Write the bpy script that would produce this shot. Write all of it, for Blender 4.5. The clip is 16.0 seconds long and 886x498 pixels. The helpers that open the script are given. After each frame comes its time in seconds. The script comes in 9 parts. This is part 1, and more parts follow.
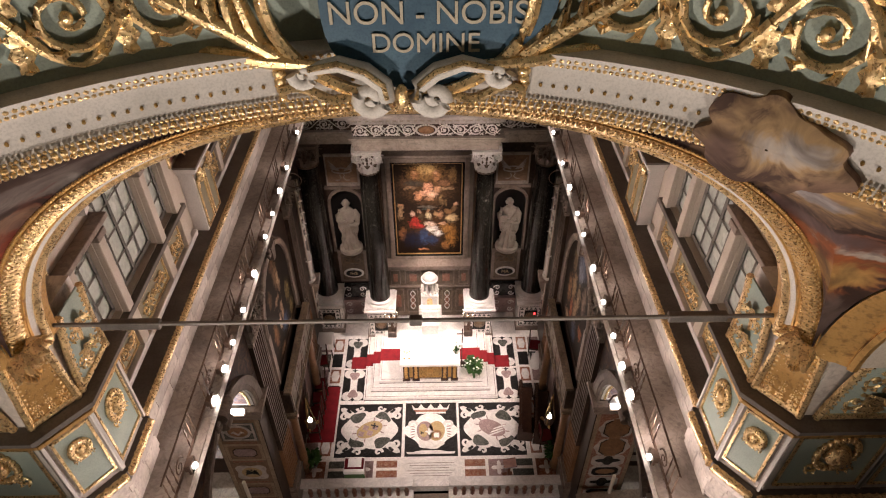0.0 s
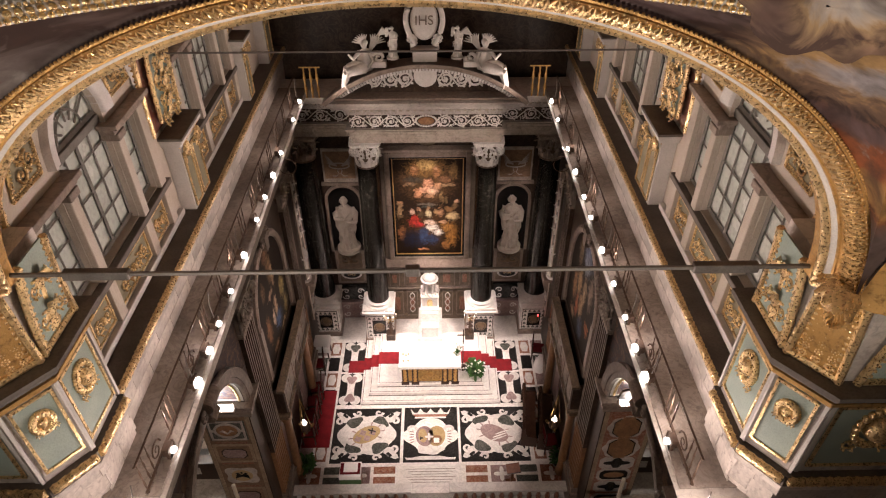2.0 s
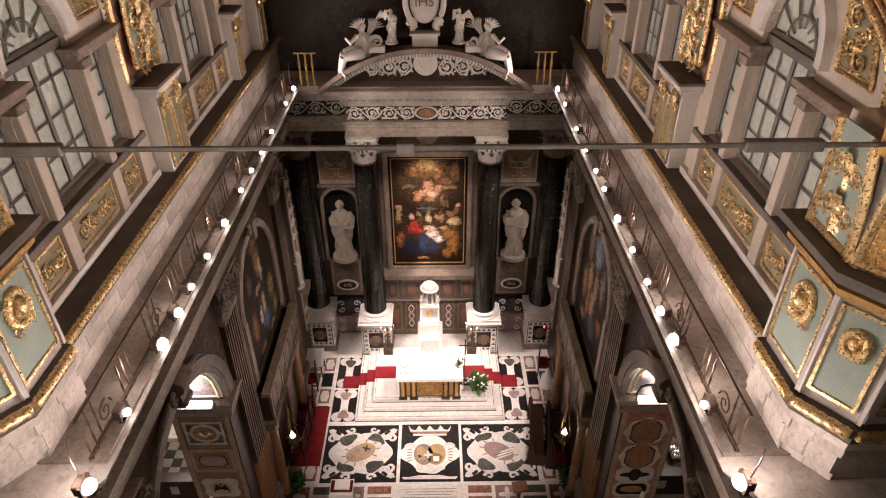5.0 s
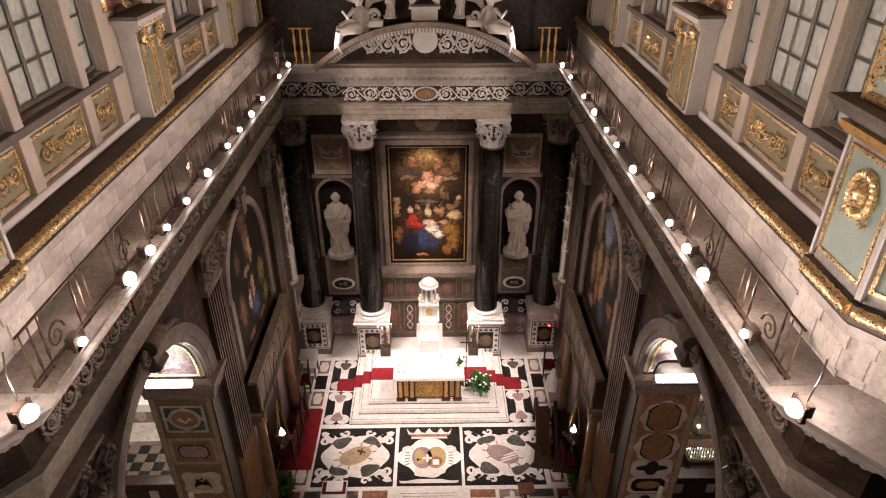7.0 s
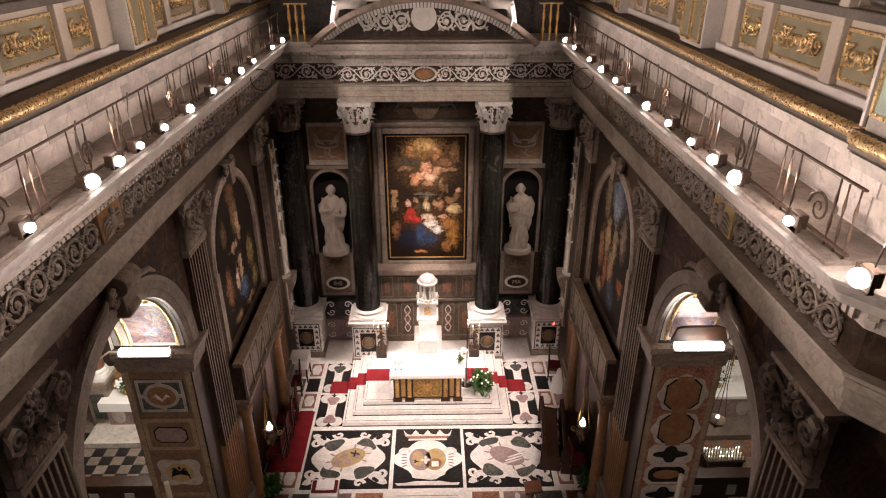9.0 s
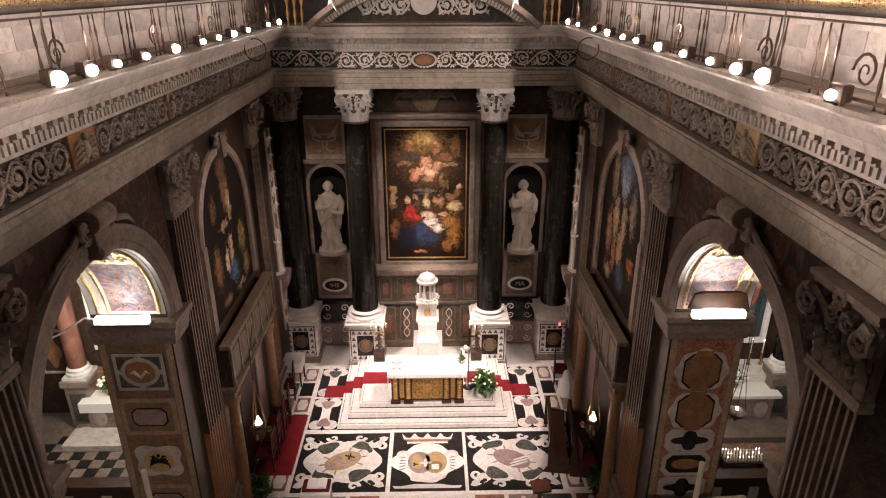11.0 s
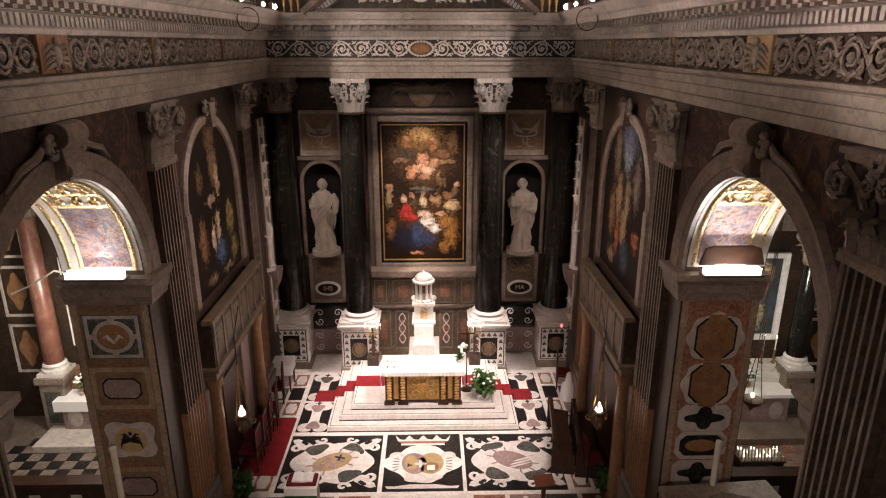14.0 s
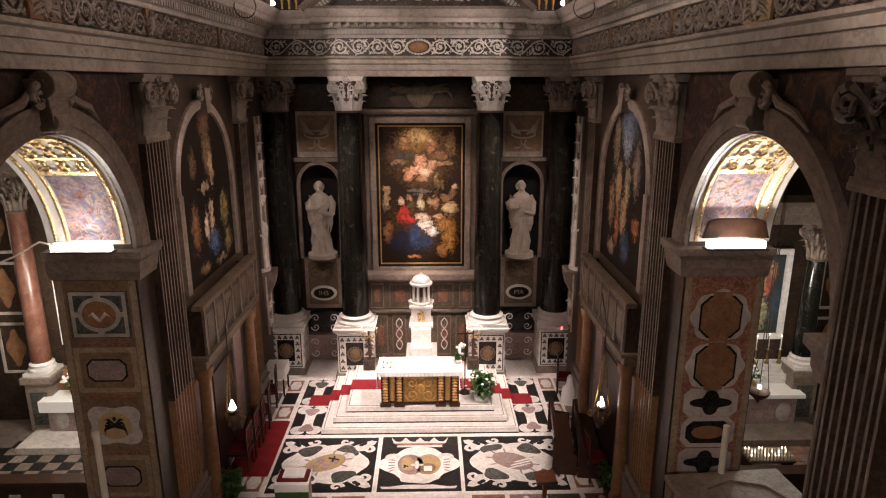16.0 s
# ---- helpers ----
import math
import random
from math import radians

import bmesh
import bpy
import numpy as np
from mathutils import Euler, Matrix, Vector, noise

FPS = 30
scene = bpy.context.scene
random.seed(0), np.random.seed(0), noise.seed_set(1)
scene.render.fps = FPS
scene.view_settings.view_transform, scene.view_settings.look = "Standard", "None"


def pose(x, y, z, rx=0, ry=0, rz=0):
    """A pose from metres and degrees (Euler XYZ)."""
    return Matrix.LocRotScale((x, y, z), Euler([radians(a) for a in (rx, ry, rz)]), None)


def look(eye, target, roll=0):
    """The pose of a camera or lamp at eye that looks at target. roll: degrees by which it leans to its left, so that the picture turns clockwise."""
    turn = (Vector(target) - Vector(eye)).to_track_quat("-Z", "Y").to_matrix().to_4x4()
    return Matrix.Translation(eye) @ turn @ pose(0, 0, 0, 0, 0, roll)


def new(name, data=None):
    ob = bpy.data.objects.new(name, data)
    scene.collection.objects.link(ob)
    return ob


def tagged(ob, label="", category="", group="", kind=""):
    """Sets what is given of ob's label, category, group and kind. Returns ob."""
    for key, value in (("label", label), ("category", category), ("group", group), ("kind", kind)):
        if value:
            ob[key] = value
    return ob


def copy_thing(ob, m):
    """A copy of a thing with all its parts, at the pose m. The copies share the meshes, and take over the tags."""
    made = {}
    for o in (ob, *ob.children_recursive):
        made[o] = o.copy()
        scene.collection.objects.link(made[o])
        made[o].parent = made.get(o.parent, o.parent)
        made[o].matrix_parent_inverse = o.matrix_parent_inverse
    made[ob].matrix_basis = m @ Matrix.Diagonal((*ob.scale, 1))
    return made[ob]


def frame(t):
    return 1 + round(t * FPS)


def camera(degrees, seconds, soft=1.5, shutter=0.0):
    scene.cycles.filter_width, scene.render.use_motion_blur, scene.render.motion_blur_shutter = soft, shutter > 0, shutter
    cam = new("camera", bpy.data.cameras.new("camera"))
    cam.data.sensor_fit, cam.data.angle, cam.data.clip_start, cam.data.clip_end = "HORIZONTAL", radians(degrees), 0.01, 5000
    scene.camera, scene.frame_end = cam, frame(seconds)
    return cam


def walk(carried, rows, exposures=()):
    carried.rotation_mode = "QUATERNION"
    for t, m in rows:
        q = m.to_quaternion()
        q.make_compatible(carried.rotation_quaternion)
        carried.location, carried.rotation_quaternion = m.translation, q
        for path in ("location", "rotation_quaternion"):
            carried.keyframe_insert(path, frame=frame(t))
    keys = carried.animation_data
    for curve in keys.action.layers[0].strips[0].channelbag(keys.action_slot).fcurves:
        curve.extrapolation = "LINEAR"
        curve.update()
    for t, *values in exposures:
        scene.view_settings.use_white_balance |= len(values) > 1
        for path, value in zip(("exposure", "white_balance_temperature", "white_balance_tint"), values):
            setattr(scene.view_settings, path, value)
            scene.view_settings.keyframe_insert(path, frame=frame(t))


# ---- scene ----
cam = camera(69.4, 16.0, 1.15)
PATH = [
    (0, (0.216, -3.102, 18.496), (0.241, -1.578, 17.202), -0.1),
    (0.5, (0.224, -3.103, 18.237), (0.249, -1.57, 16.953), -0.0),
    (1, (0.232, -3.1, 17.977), (0.256, -1.556, 16.707), -0.0),
    (1.5, (0.225, -3.093, 17.733), (0.249, -1.538, 16.476), -0.1),
    (2, (0.22, -3.078, 17.474), (0.244, -1.512, 16.231), -0.1),
    (2.5, (0.226, -3.079, 17.205), (0.249, -1.498, 15.981), -0.1),
    (3, (0.23, -3.071, 16.925), (0.253, -1.474, 15.721), -0.1),
    (3.5, (0.232, -3.071, 16.644), (0.254, -1.457, 15.462), -0.0),
    (6, (0.242, -3.039, 14.847), (0.263, -1.351, 13.775), -0.1),
    (6.5, (0.211, -3.034, 14.426), (0.236, -1.33, 13.379), -0.1),
    (7, (0.199, -3.05, 14.001), (0.225, -1.329, 12.984), -0.0),
    (7.5, (0.181, -3.064, 13.546), (0.21, -1.324, 12.56), -0.0),
    (8, (0.172, -3.062, 13.102), (0.202, -1.305, 12.145), -0.1),
    (8.5, (0.187, -3.063, 12.666), (0.217, -1.29, 11.741), -0.1),
    (9, (0.167, -3.085, 12.231), (0.2, -1.295, 11.339), -0.0),
    (9.5, (0.171, -3.082, 11.83), (0.203, -1.276, 10.972), -0.1),
    (10, (0.169, -3.057, 11.439), (0.201, -1.237, 10.611), -0.1),
    (12.5, (0.17, -3.03, 9.812), (0.206, -1.152, 9.127), 0.0),
    (13, (0.168, -3.027, 9.563), (0.207, -1.14, 8.9), 0.0),
    (13.5, (0.203, -3.024, 9.299), (0.241, -1.129, 8.662), -0.0),
    (14, (0.228, -3.026, 9.045), (0.264, -1.122, 8.434), -0.0),
    (14.5, (0.247, -3.029, 8.792), (0.283, -1.117, 8.208), -0.0),
    (15, (0.266, -3.032, 8.561), (0.303, -1.112, 8.0), 0.0),
    (15.5, (0.276, -3.042, 8.324), (0.313, -1.115, 7.791), 0.0),
    (16, (0.269, -3.051, 8.09), (0.308, -1.116, 7.584), 0.0),
]
walk(cam, [(t, look(eye, target, roll)) for t, eye, target, roll in PATH])

# ---- world and lamps ----
world = bpy.data.worlds.new("night")
scene.world = world
world.use_nodes = True
world.node_tree.nodes["Background"].inputs[0].default_value = (1.0, 0.86, 0.72, 1)
world.node_tree.nodes["Background"].inputs[1].default_value = 0.0005
scene.view_settings.exposure = 0.0
WARM = (1.0, 0.80, 0.72)


def lamp(name, kind, m, power, size=0.1, colour=WARM, cone=90, blend=0.5):
    data = bpy.data.lights.new(name, kind)
    data.energy, data.color = power, colour
    if kind == "AREA":
        data.shape, data.size = "DISK", size
    else:
        data.shadow_soft_size = size
    if kind == "SPOT":
        data.spot_size, data.spot_blend = radians(cone), blend
    ob = new(name, data)
    ob.matrix_world = m
    return ob


# floodlights along both cornices: some aim at the sanctuary, some wash the upper walls
LAMP_Y = [12.9, 11.85, 10.3, 9.3, 8.3, 7.5, 6.35, 5.4, 4.55, 3.95, 3.3, 2.2, 1.15]
for s in (-1, 1):
    for y, aim, power in ((12.0, (0, 13.7, 1.5), 3900), (7.9, (0.3 * s, 11.4, 0), 2700), (3.42, (0, 10.2, 0), 2300), (8.6, (-0.3 * s, 15, 4.9), 2900)):
        lamp("flood_spot", "SPOT", look((s * 3.24, y, 9.98), aim), power, 0.08, cone=24 if aim[2] > 2 else 38, blend=0.7)
    lamp("flood_statue", "SPOT", look((s * 3.24, 10.3, 9.98), (s * 2.87, 15.0, 4.5)), 760, 0.08, cone=28, blend=0.7)
    lamp("flood_corner", "SPOT", look((-s * 3.24, 9.3, 9.98), (s * 4.1, 13.35, 4.3)), 1500, 0.08, cone=22, blend=0.7)
    lamp("flood_cornice", "SPOT", look((s * 3.24, 9.3, 9.98), (s * 0.9, 13.9, 8.35)), 620, 0.08, cone=36, blend=0.9)
    lamp("flood_side", "SPOT", look((s * 3.24, 8.8, 9.95), (-s * 4.1, 9.6, 5.5)), 1500, 0.1, cone=44, blend=0.8)
    lamp("flood_side", "SPOT", look((s * 3.24, 4.6, 9.95), (-s * 4.1, 6.6, 6.5)), 350, 0.1, cone=50, blend=0.8)
    for y, power in ((12.4, 260), (9.3, 330), (6.4, 380), (3.3, 600), (1.2, 560)):
        lamp("flood_up", "SPOT", look((s * 3.3, y, 9.98), (-s * 4.2, y + 0.4, 13.3)), power * 0.92, 0.1, cone=84, blend=0.6)
    # shallow beams across the choir that wash the attic wall behind the opposite railing
    for y in (2.6, 5.6, 8.6, 11.6):
        lamp("flood_wall", "SPOT", look((s * 3.26, y, 10.0), (-s * 4.17, y, 12.2)), 300, 0.06, cone=46, blend=0.25)
    # spill of the cornice lamps on the wall right behind them
    for y, power in ((12.4, 7), (10.3, 8), (8.0, 8), (6.0, 8), (4.2, 9), (2.5, 12), (1.15, 20)):
        lamp("flood_spill", "POINT", pose(s * 3.5, y, 10.15), power if s > 0 else 0.75 * power, 0.05)
    lamp("flood_pier", "SPOT", look((s * 3.26, 3.3, 10.0), (-s * 4.2, 1.6, 9.7)), 900 if s < 0 else 450, 0.06, cone=30, blend=0.6)
    lamp("arch_lamp", "AREA", look((s * 4.75, 5.95, 5.78), (s * 4.75, 4.6, 7.6)), 78 if s > 0 else 22, 0.5, (1, 0.90, 0.80))
# unseen fill lamps added in the crossing, behind and above the camera
for x, y, cone, power in ((-3.2, -5.6, 118, 1500), (3.2, -5.6, 96, 950)):
    lamp("crossing_lamp", "SPOT", look((x, y, 12.6), (0.5 * x, 1.2, 16.8)), power, 0.25, (1, 0.86, 0.74), cone, 0.8)
# unseen nave fill added to brighten the pier facings
for s in (-1, 1):
    lamp("nave_lamp", "SPOT", look((-s * 3.0, -7.5, 9.0), (s * 4.8, 6.2, 2.6)), 1600, 0.25, WARM, 34, 0.6)
# invisible point lamps added to brighten the side chapels
for s in (-1, 1):
    lamp("chapel_lamp", "POINT", pose(s * 7.6, 9.7, 3.3), 140 + 110 * (s < 0), 0.15, (1, 0.9, 0.78))
    lamp("chapel_lamp", "POINT", pose(s * 7.6, 7.4, 3.4), 60 + 110 * (s < 0), 0.15, (1, 0.9, 0.78))

# ---- building tools ----
class Shape:
    """Collects points and faces of one mesh."""

    def __init__(self):
        self.v, self.f = [], []

    def add(self, verts, faces):
        n = len(self.v)
        self.v += [tuple(p) for p in verts]
        self.f += [tuple(i + n for i in q) for q in faces]
        return self

    def box(self, x0, x1, y0, y1, z0, z1):
        v = [(x, y, z) for x in (x0, x1) for y in (y0, y1) for z in (z0, z1)]
        return self.add(v, [(0, 1, 3, 2), (4, 6, 7, 5), (0, 4, 5, 1), (2, 3, 7, 6), (0, 2, 6, 4), (1, 5, 7, 3)])

    def grid(self, rows, closed=False):
        """A skin over rows of points, all of one length."""
        n = len(rows[0])
        f = []
        for i in range(len(rows) - 1):
            for j in range(n if closed else n - 1):
                k = (j + 1) % n
                f.append((i * n + j, i * n + k, (i + 1) * n + k, (i + 1) * n + j))
        return self.add([p for r in rows for p in r], f)

    def lathe(self, prof, n=24, at=(0, 0, 0), sx=1.0, sy=1.0, cap=True):
        rows = [[(at[0] + r * sx * math.cos(2 * math.pi * j / n), at[1] + r * sy * math.sin(2 * math.pi * j / n), at[2] + z) for j in range(n)] for r, z in prof]
        self.grid(rows, True)
        if cap:
            m = len(self.v)
            self.f.append(tuple(range(m - n, m)))
            self.f.append(tuple(reversed(range(m - n * len(prof), m - n * len(prof) + n))))
        return self

    def ball(self, c, rx, ry=None, rz=None, n=10, k=7):
        ry, rz = ry or rx, rz or rx
        prof = [(max(1e-4, math.sin(math.pi * i / k)), -math.cos(math.pi * i / k) * rz) for i in range(k + 1)]
        return self.lathe(prof, n, c, rx, ry, False)

    def tube(self, path, r, n=6, flat=1.0, up=None):
        """A round or flattened rod along a path; r a number or one for each point. flat squeezes it along up."""
        path = [Vector(p) for p in path]
        rows = []
        for i, p in enumerate(path):
            d = (path[min(i + 1, len(path) - 1)] - path[max(i - 1, 0)]).normalized()
            u = Vector(up) if up else (Vector((0, 0, 1)) if abs(d.z) < 0.9 else Vector((1, 0, 0)))
            a = d.cross(u).normalized()
            b = a.cross(d).normalized()
            q = r[i] if isinstance(r, (list, tuple)) else r
            rows.append([p + a * (q * math.cos(2 * math.pi * j / n)) + b * (q * flat * math.sin(2 * math.pi * j / n)) for j in range(n)])
        self.grid(rows, True)
        m = len(self.v)
        self.f.append(tuple(range(m - n, m)))
        self.f.append(tuple(reversed(range(m - n * len(path), m - n * len(path) + n))))
        return self

    def prism(self, poly, put, depth):
        """A flat plate: poly in (u, v), put(u, v, w) gives the place, w from 0 to depth."""
        n = len(poly)
        v = [put(a, b, 0) for a, b in poly] + [put(a, b, depth) for a, b in poly]
        f = [tuple(range(n, 2 * n)), tuple(reversed(range(n)))]
        f += [(i, (i + 1) % n, (i + 1) % n + n, i + n) for i in range(n)]
        return self.add(v, f)

    def sweep(self, path, prof, closed=False, ends=True):
        """A moulding: prof in (out, up) along a level path; out is to the right of the way."""
        p = [Vector((a[0], a[1], 0)) for a in path]
        z = [a[2] if len(a) > 2 else 0.0 for a in path]
        n = len(p)
        rows = []
        for i in range(n):
            a = p[i - 1] if (i or closed) else None
            b = p[(i + 1) % n] if (i < n - 1 or closed) else None
            d1 = (p[i] - a).normalized() if a is not None else (b - p[i]).normalized()
            d2 = (b - p[i]).normalized() if b is not None else d1
            n1, n2 = Vector((d1.y, -d1.x, 0)), Vector((d2.y, -d2.x, 0))
            m = (n1 + n2) / max(0.2, 1 + n1.dot(n2))
            rows.append([(p[i].x + m.x * o, p[i].y + m.y * o, z[i] + u) for o, u in prof])
        if closed:
            rows.append(rows[0])
        self.grid(rows)
        if ends and not closed:
            k = len(prof)
            m = len(self.v)
            self.f.append(tuple(reversed(range(m - k, m))))
            self.f.append(tuple(range(m - k * n, m - k * n + k)))
        return self

    def arch(self, put, rx, rz, prof, a0=0.0, a1=180.0, n=32):
        """A moulding round an arch: prof in (radial, deep); put(u, w, v) places it."""
        rows = []
        for i in range(n + 1):
            a = radians(a0 + (a1 - a0) * i / n)
            rows.append([put((rx + r) * math.cos(a), d, (rz + r) * math.sin(a)) for r, d in prof])
        return self.grid(rows, True)

    def moved(self, m):
        self.v = [tuple(m @ Vector(p)) for p in self.v]
        return self

    def join(self, other, m=None):
        return self.add([(m @ Vector(p)) if m else p for p in other.v], other.f)


def mesh_of(name, sh, material, smooth=False):
    me = bpy.data.meshes.new(name)
    me.from_pydata(sh.v, [], sh.f)
    b = bmesh.new()
    b.from_mesh(me)
    bmesh.ops.recalc_face_normals(b, faces=b.faces)
    b.to_mesh(me)
    b.free()
    me.materials.append(material)
    if smooth:
        me.polygons.foreach_set("use_smooth", [True] * len(me.polygons))
    me.update()
    return me


def part(name, sh, material, parent=None, label="", smooth=False, bevel=0.0):
    ob = new(name, mesh_of(name, sh, material, smooth))
    if parent:
        ob.parent = parent
    if bevel:
        mod = ob.modifiers.new("edges", "BEVEL")
        mod.width, mod.segments, mod.limit_method = bevel, 2, "ANGLE"
    if smooth:
        mod = ob.modifiers.new("crisp", "EDGE_SPLIT")
        mod.split_angle = radians(50)
    return tagged(ob, label) if label else ob


def thing(name, label, category, at=(0, 0, 0), turn=0.0, group=""):
    ob = new(name)
    ob.empty_display_size = 0.2
    ob.matrix_world = pose(*at, 0, 0, turn)
    return tagged(ob, label, category, group)


def structure(name, sh, material, label="", category="", smooth=False, bevel=0.0):
    return tagged(part(name, sh, material, None, "", smooth, bevel), label, category, kind="structure")


def spiral(r0, turns, thick, start=0.0, hand=1, n=26):
    """A scroll in the plane of (u, v): points and thickness."""
    pts, rad = [], []
    for i in range(n + 1):
        t = i / n
        a = start + hand * turns * 2 * math.pi * t
        r = r0 * (1 - 0.86 * t ** 0.9)
        pts.append((r * math.cos(a), r * math.sin(a)))
        rad.append(thick * (1 - 0.5 * t))
    return pts, rad


def acanthus(sh, put, length, width, curl=0.25, lobes=3):
    """A leaf that stands along v, bends out along w and shows a ragged edge."""
    n = 12
    rows = []
    for i in range(n + 1):
        t = i / n
        w = width * (0.6 + 0.4 * math.sin(math.pi * min(1, t * 1.1))) * (1 - 0.5 * t) * (1 + 0.28 * math.sin(t * lobes * 2 * math.pi))
        out = curl * length * t ** 2.6
        v = length * (t - 1.5 * max(0, t - 0.78))
        rows.append([put(-w, v, out * 0.75), put(-w * 0.5, v, out + 0.02 * length), put(0, v, out + 0.07 * length), put(w * 0.5, v, out + 0.02 * length), put(w, v, out * 0.75)])
    return sh.grid(rows)


def rinceau(sh, put, width, height, count, thick=0.1, flip=False):
    """Running scrollwork over a band: put(u, v, w), u from 0 to width, v from 0 to height."""
    step = width / count
    for i in range(count):
        c, h = (i + 0.5) * step, 1 if (i % 2 == 0) != flip else -1
        r = min(step * 0.5, height * 0.46)
        pts, rad = spiral(r, 1.7, thick * height, math.pi if h > 0 else math.pi, -h)
        sh.tube([put(c + a, height / 2 + b, 0.02) for a, b in pts], rad, 5)
        sh.ball(put(c, height / 2, 0.03), thick * height * 1.5, n=7, k=5)
        # loose leaves that fill the ground
        rnd = random.Random(int(1000 * (put(c, 0, 0)[0] + 3.1 * put(c, 0, 0)[1])))
        for k in range(16):
            u, v, a = c + rnd.uniform(-0.5, 0.5) * step, height * rnd.uniform(0.08, 0.92), rnd.uniform(0, 6.28)
            ln = rnd.uniform(0.1, 0.2) * height
            tip = (min(c + 0.5 * step, max(c - 0.5 * step, u + ln * math.cos(a))), min(height * 0.97, max(height * 0.03, v + ln * math.sin(a))))
            sh.tube([put(u, v, 0.006), put((u + tip[0]) / 2 + 0.02 * math.sin(a), (v + tip[1]) / 2 - 0.02 * math.cos(a), 0.03), put(tip[0], tip[1], 0.008)], [0.2 * thick * height, thick * height * rnd.uniform(0.5, 0.95), 0.1 * thick * height], 5)
        # linking stem and leaves
        sh.tube([put(c - step * 0.5 + step * t, height / 2 - h * height * 0.42 * math.cos(math.pi * (t - 0.5)), 0.015) for t in [k / 8 for k in range(9)]], thick * height * 0.7, 5)
        for k in range(9):
            a = 0.4 + 0.7 * k
            q = 1.04 if k % 2 else 0.72
            x, z = c + r * q * math.cos(a), height / 2 - h * r * q * math.sin(a)
            z = min(height * 0.94, max(height * 0.06, z))
            b = a + 0.9
            sh.tube([put(x, z, 0.012), put(x + 0.16 * r * math.cos(b), z - h * 0.16 * r * math.sin(b), 0.03), put(x + 0.3 * r * math.cos(b + 0.6), max(0.01, min(height - 0.01, z - h * 0.3 * r * math.sin(b + 0.6))), 0.01)], [thick * height * 0.4, thick * height * 0.9, thick * height * 0.15], 5)
        for k in range(6):
            a = k * math.pi / 3
            sh.ball(put(c + 0.16 * r * math.cos(a), height / 2 + 0.16 * r * math.sin(a), 0.025), thick * height * 0.8, n=5, k=4)
        for e in (-1, 1):
            for q in (0.3, 0.55):
                sh.tube([put(c + e * step * 0.3, height * (0.5 + h * 0.3), 0.01), put(c + e * step * 0.42, height * (0.5 + h * (0.2 + 0.4 * q)), 0.02), put(c + e * step * 0.48, height * (0.5 + h * 0.8 * q), 0.01)], [thick * height * 0.5, thick * height * 0.7, thick * height * 0.2], 5)
    return sh


def scroll_row(ob, put, width, height, count, thick, flip, material):
    """Running scrollwork as one part for each scroll."""
    step = width / count
    for i in range(count):
        sh = Shape()
        rinceau(sh, lambda u, v, w: put(i * step + u, v, w), step, height, 1, thick, flip == (i % 2 == 0))
        part("scroll", sh, material, ob, "", True)

# ---- materials ----
def base(name, rough=0.5, metal=0.0):
    m = bpy.data.materials.new(name)
    m.use_nodes = True
    b = m.node_tree.nodes["Principled BSDF"]
    b.inputs["Roughness"].default_value, b.inputs["Metallic"].default_value = rough, metal
    b.inputs["Specular IOR Level"].default_value = 0.3
    return m, m.node_tree, b


def ramp_of(nt, fac, stops):
    r = nt.nodes.new("ShaderNodeValToRGB")
    e = r.color_ramp.elements
    while len(e) < len(stops):
        e.new(0.5)
    for k, (p, c) in zip(e, stops):
        k.position, k.color = p, (*c, 1)
    nt.links.new(fac, r.inputs[0])
    return r.outputs[0]


def noise_of(nt, scale, detail=5.0, rough=0.55, distort=0.0, vec=None):
    n = nt.nodes.new("ShaderNodeTexNoise")
    n.inputs["Scale"].default_value, n.inputs["Detail"].default_value = scale, detail
    n.inputs["Roughness"].default_value, n.inputs["Distortion"].default_value = rough, distort
    if vec is None:
        vec = nt.nodes.new("ShaderNodeTexCoord").outputs["Object"]
    nt.links.new(vec, n.inputs["Vector"])
    return n.outputs["Fac"]


def mixed(nt, fac, a, b, mode="MIX"):
    x = nt.nodes.new("ShaderNodeMix")
    x.data_type, x.blend_type = "RGBA", mode
    for sock, v in ((x.inputs[0], fac), (x.inputs[6], a), (x.inputs[7], b)):
        if isinstance(v, (int, float)):
            sock.default_value = v
        elif isinstance(v, tuple):
            sock.default_value = (*v, 1)
        else:
            nt.links.new(v, sock)
    return x.outputs[2]


def bumped(nt, b, height, strength=0.2, dist=0.01):
    n = nt.nodes.new("ShaderNodeBump")
    n.inputs["Strength"].default_value, n.inputs["Distance"].default_value = strength, dist
    nt.links.new(height, n.inputs["Height"])
    nt.links.new(n.outputs[0], b.inputs["Normal"])


def plain(name, a, b, rough=0.5, metal=0.0, scale=6.0, fine=60.0, bump=0.15, spread=0.12):
    """Two tones in cloudy patches, with fine grain and roughness that varies."""
    m, nt, p = base(name, rough, metal)
    big, small = noise_of(nt, scale, 6), noise_of(nt, fine, 3)
    col = mixed(nt, ramp_of(nt, big, [(0.32, (0, 0, 0)), (0.68, (1, 1, 1))]), a, b)
    dark = tuple(c * 0.6 for c in a)
    col = mixed(nt, ramp_of(nt, small, [(0.35, (0.35, 0.35, 0.35)), (0.55, (0, 0, 0))]), col, dark)
    nt.links.new(col, p.inputs["Base Color"])
    mr = nt.nodes.new("ShaderNodeMapRange")
    mr.inputs["To Min"].default_value, mr.inputs["To Max"].default_value = max(0.03, rough - spread), min(1, rough + spread)
    nt.links.new(big, mr.inputs["Value"])
    nt.links.new(mr.outputs[0], p.inputs["Roughness"])
    bumped(nt, p, small, bump, 0.004)
    return m


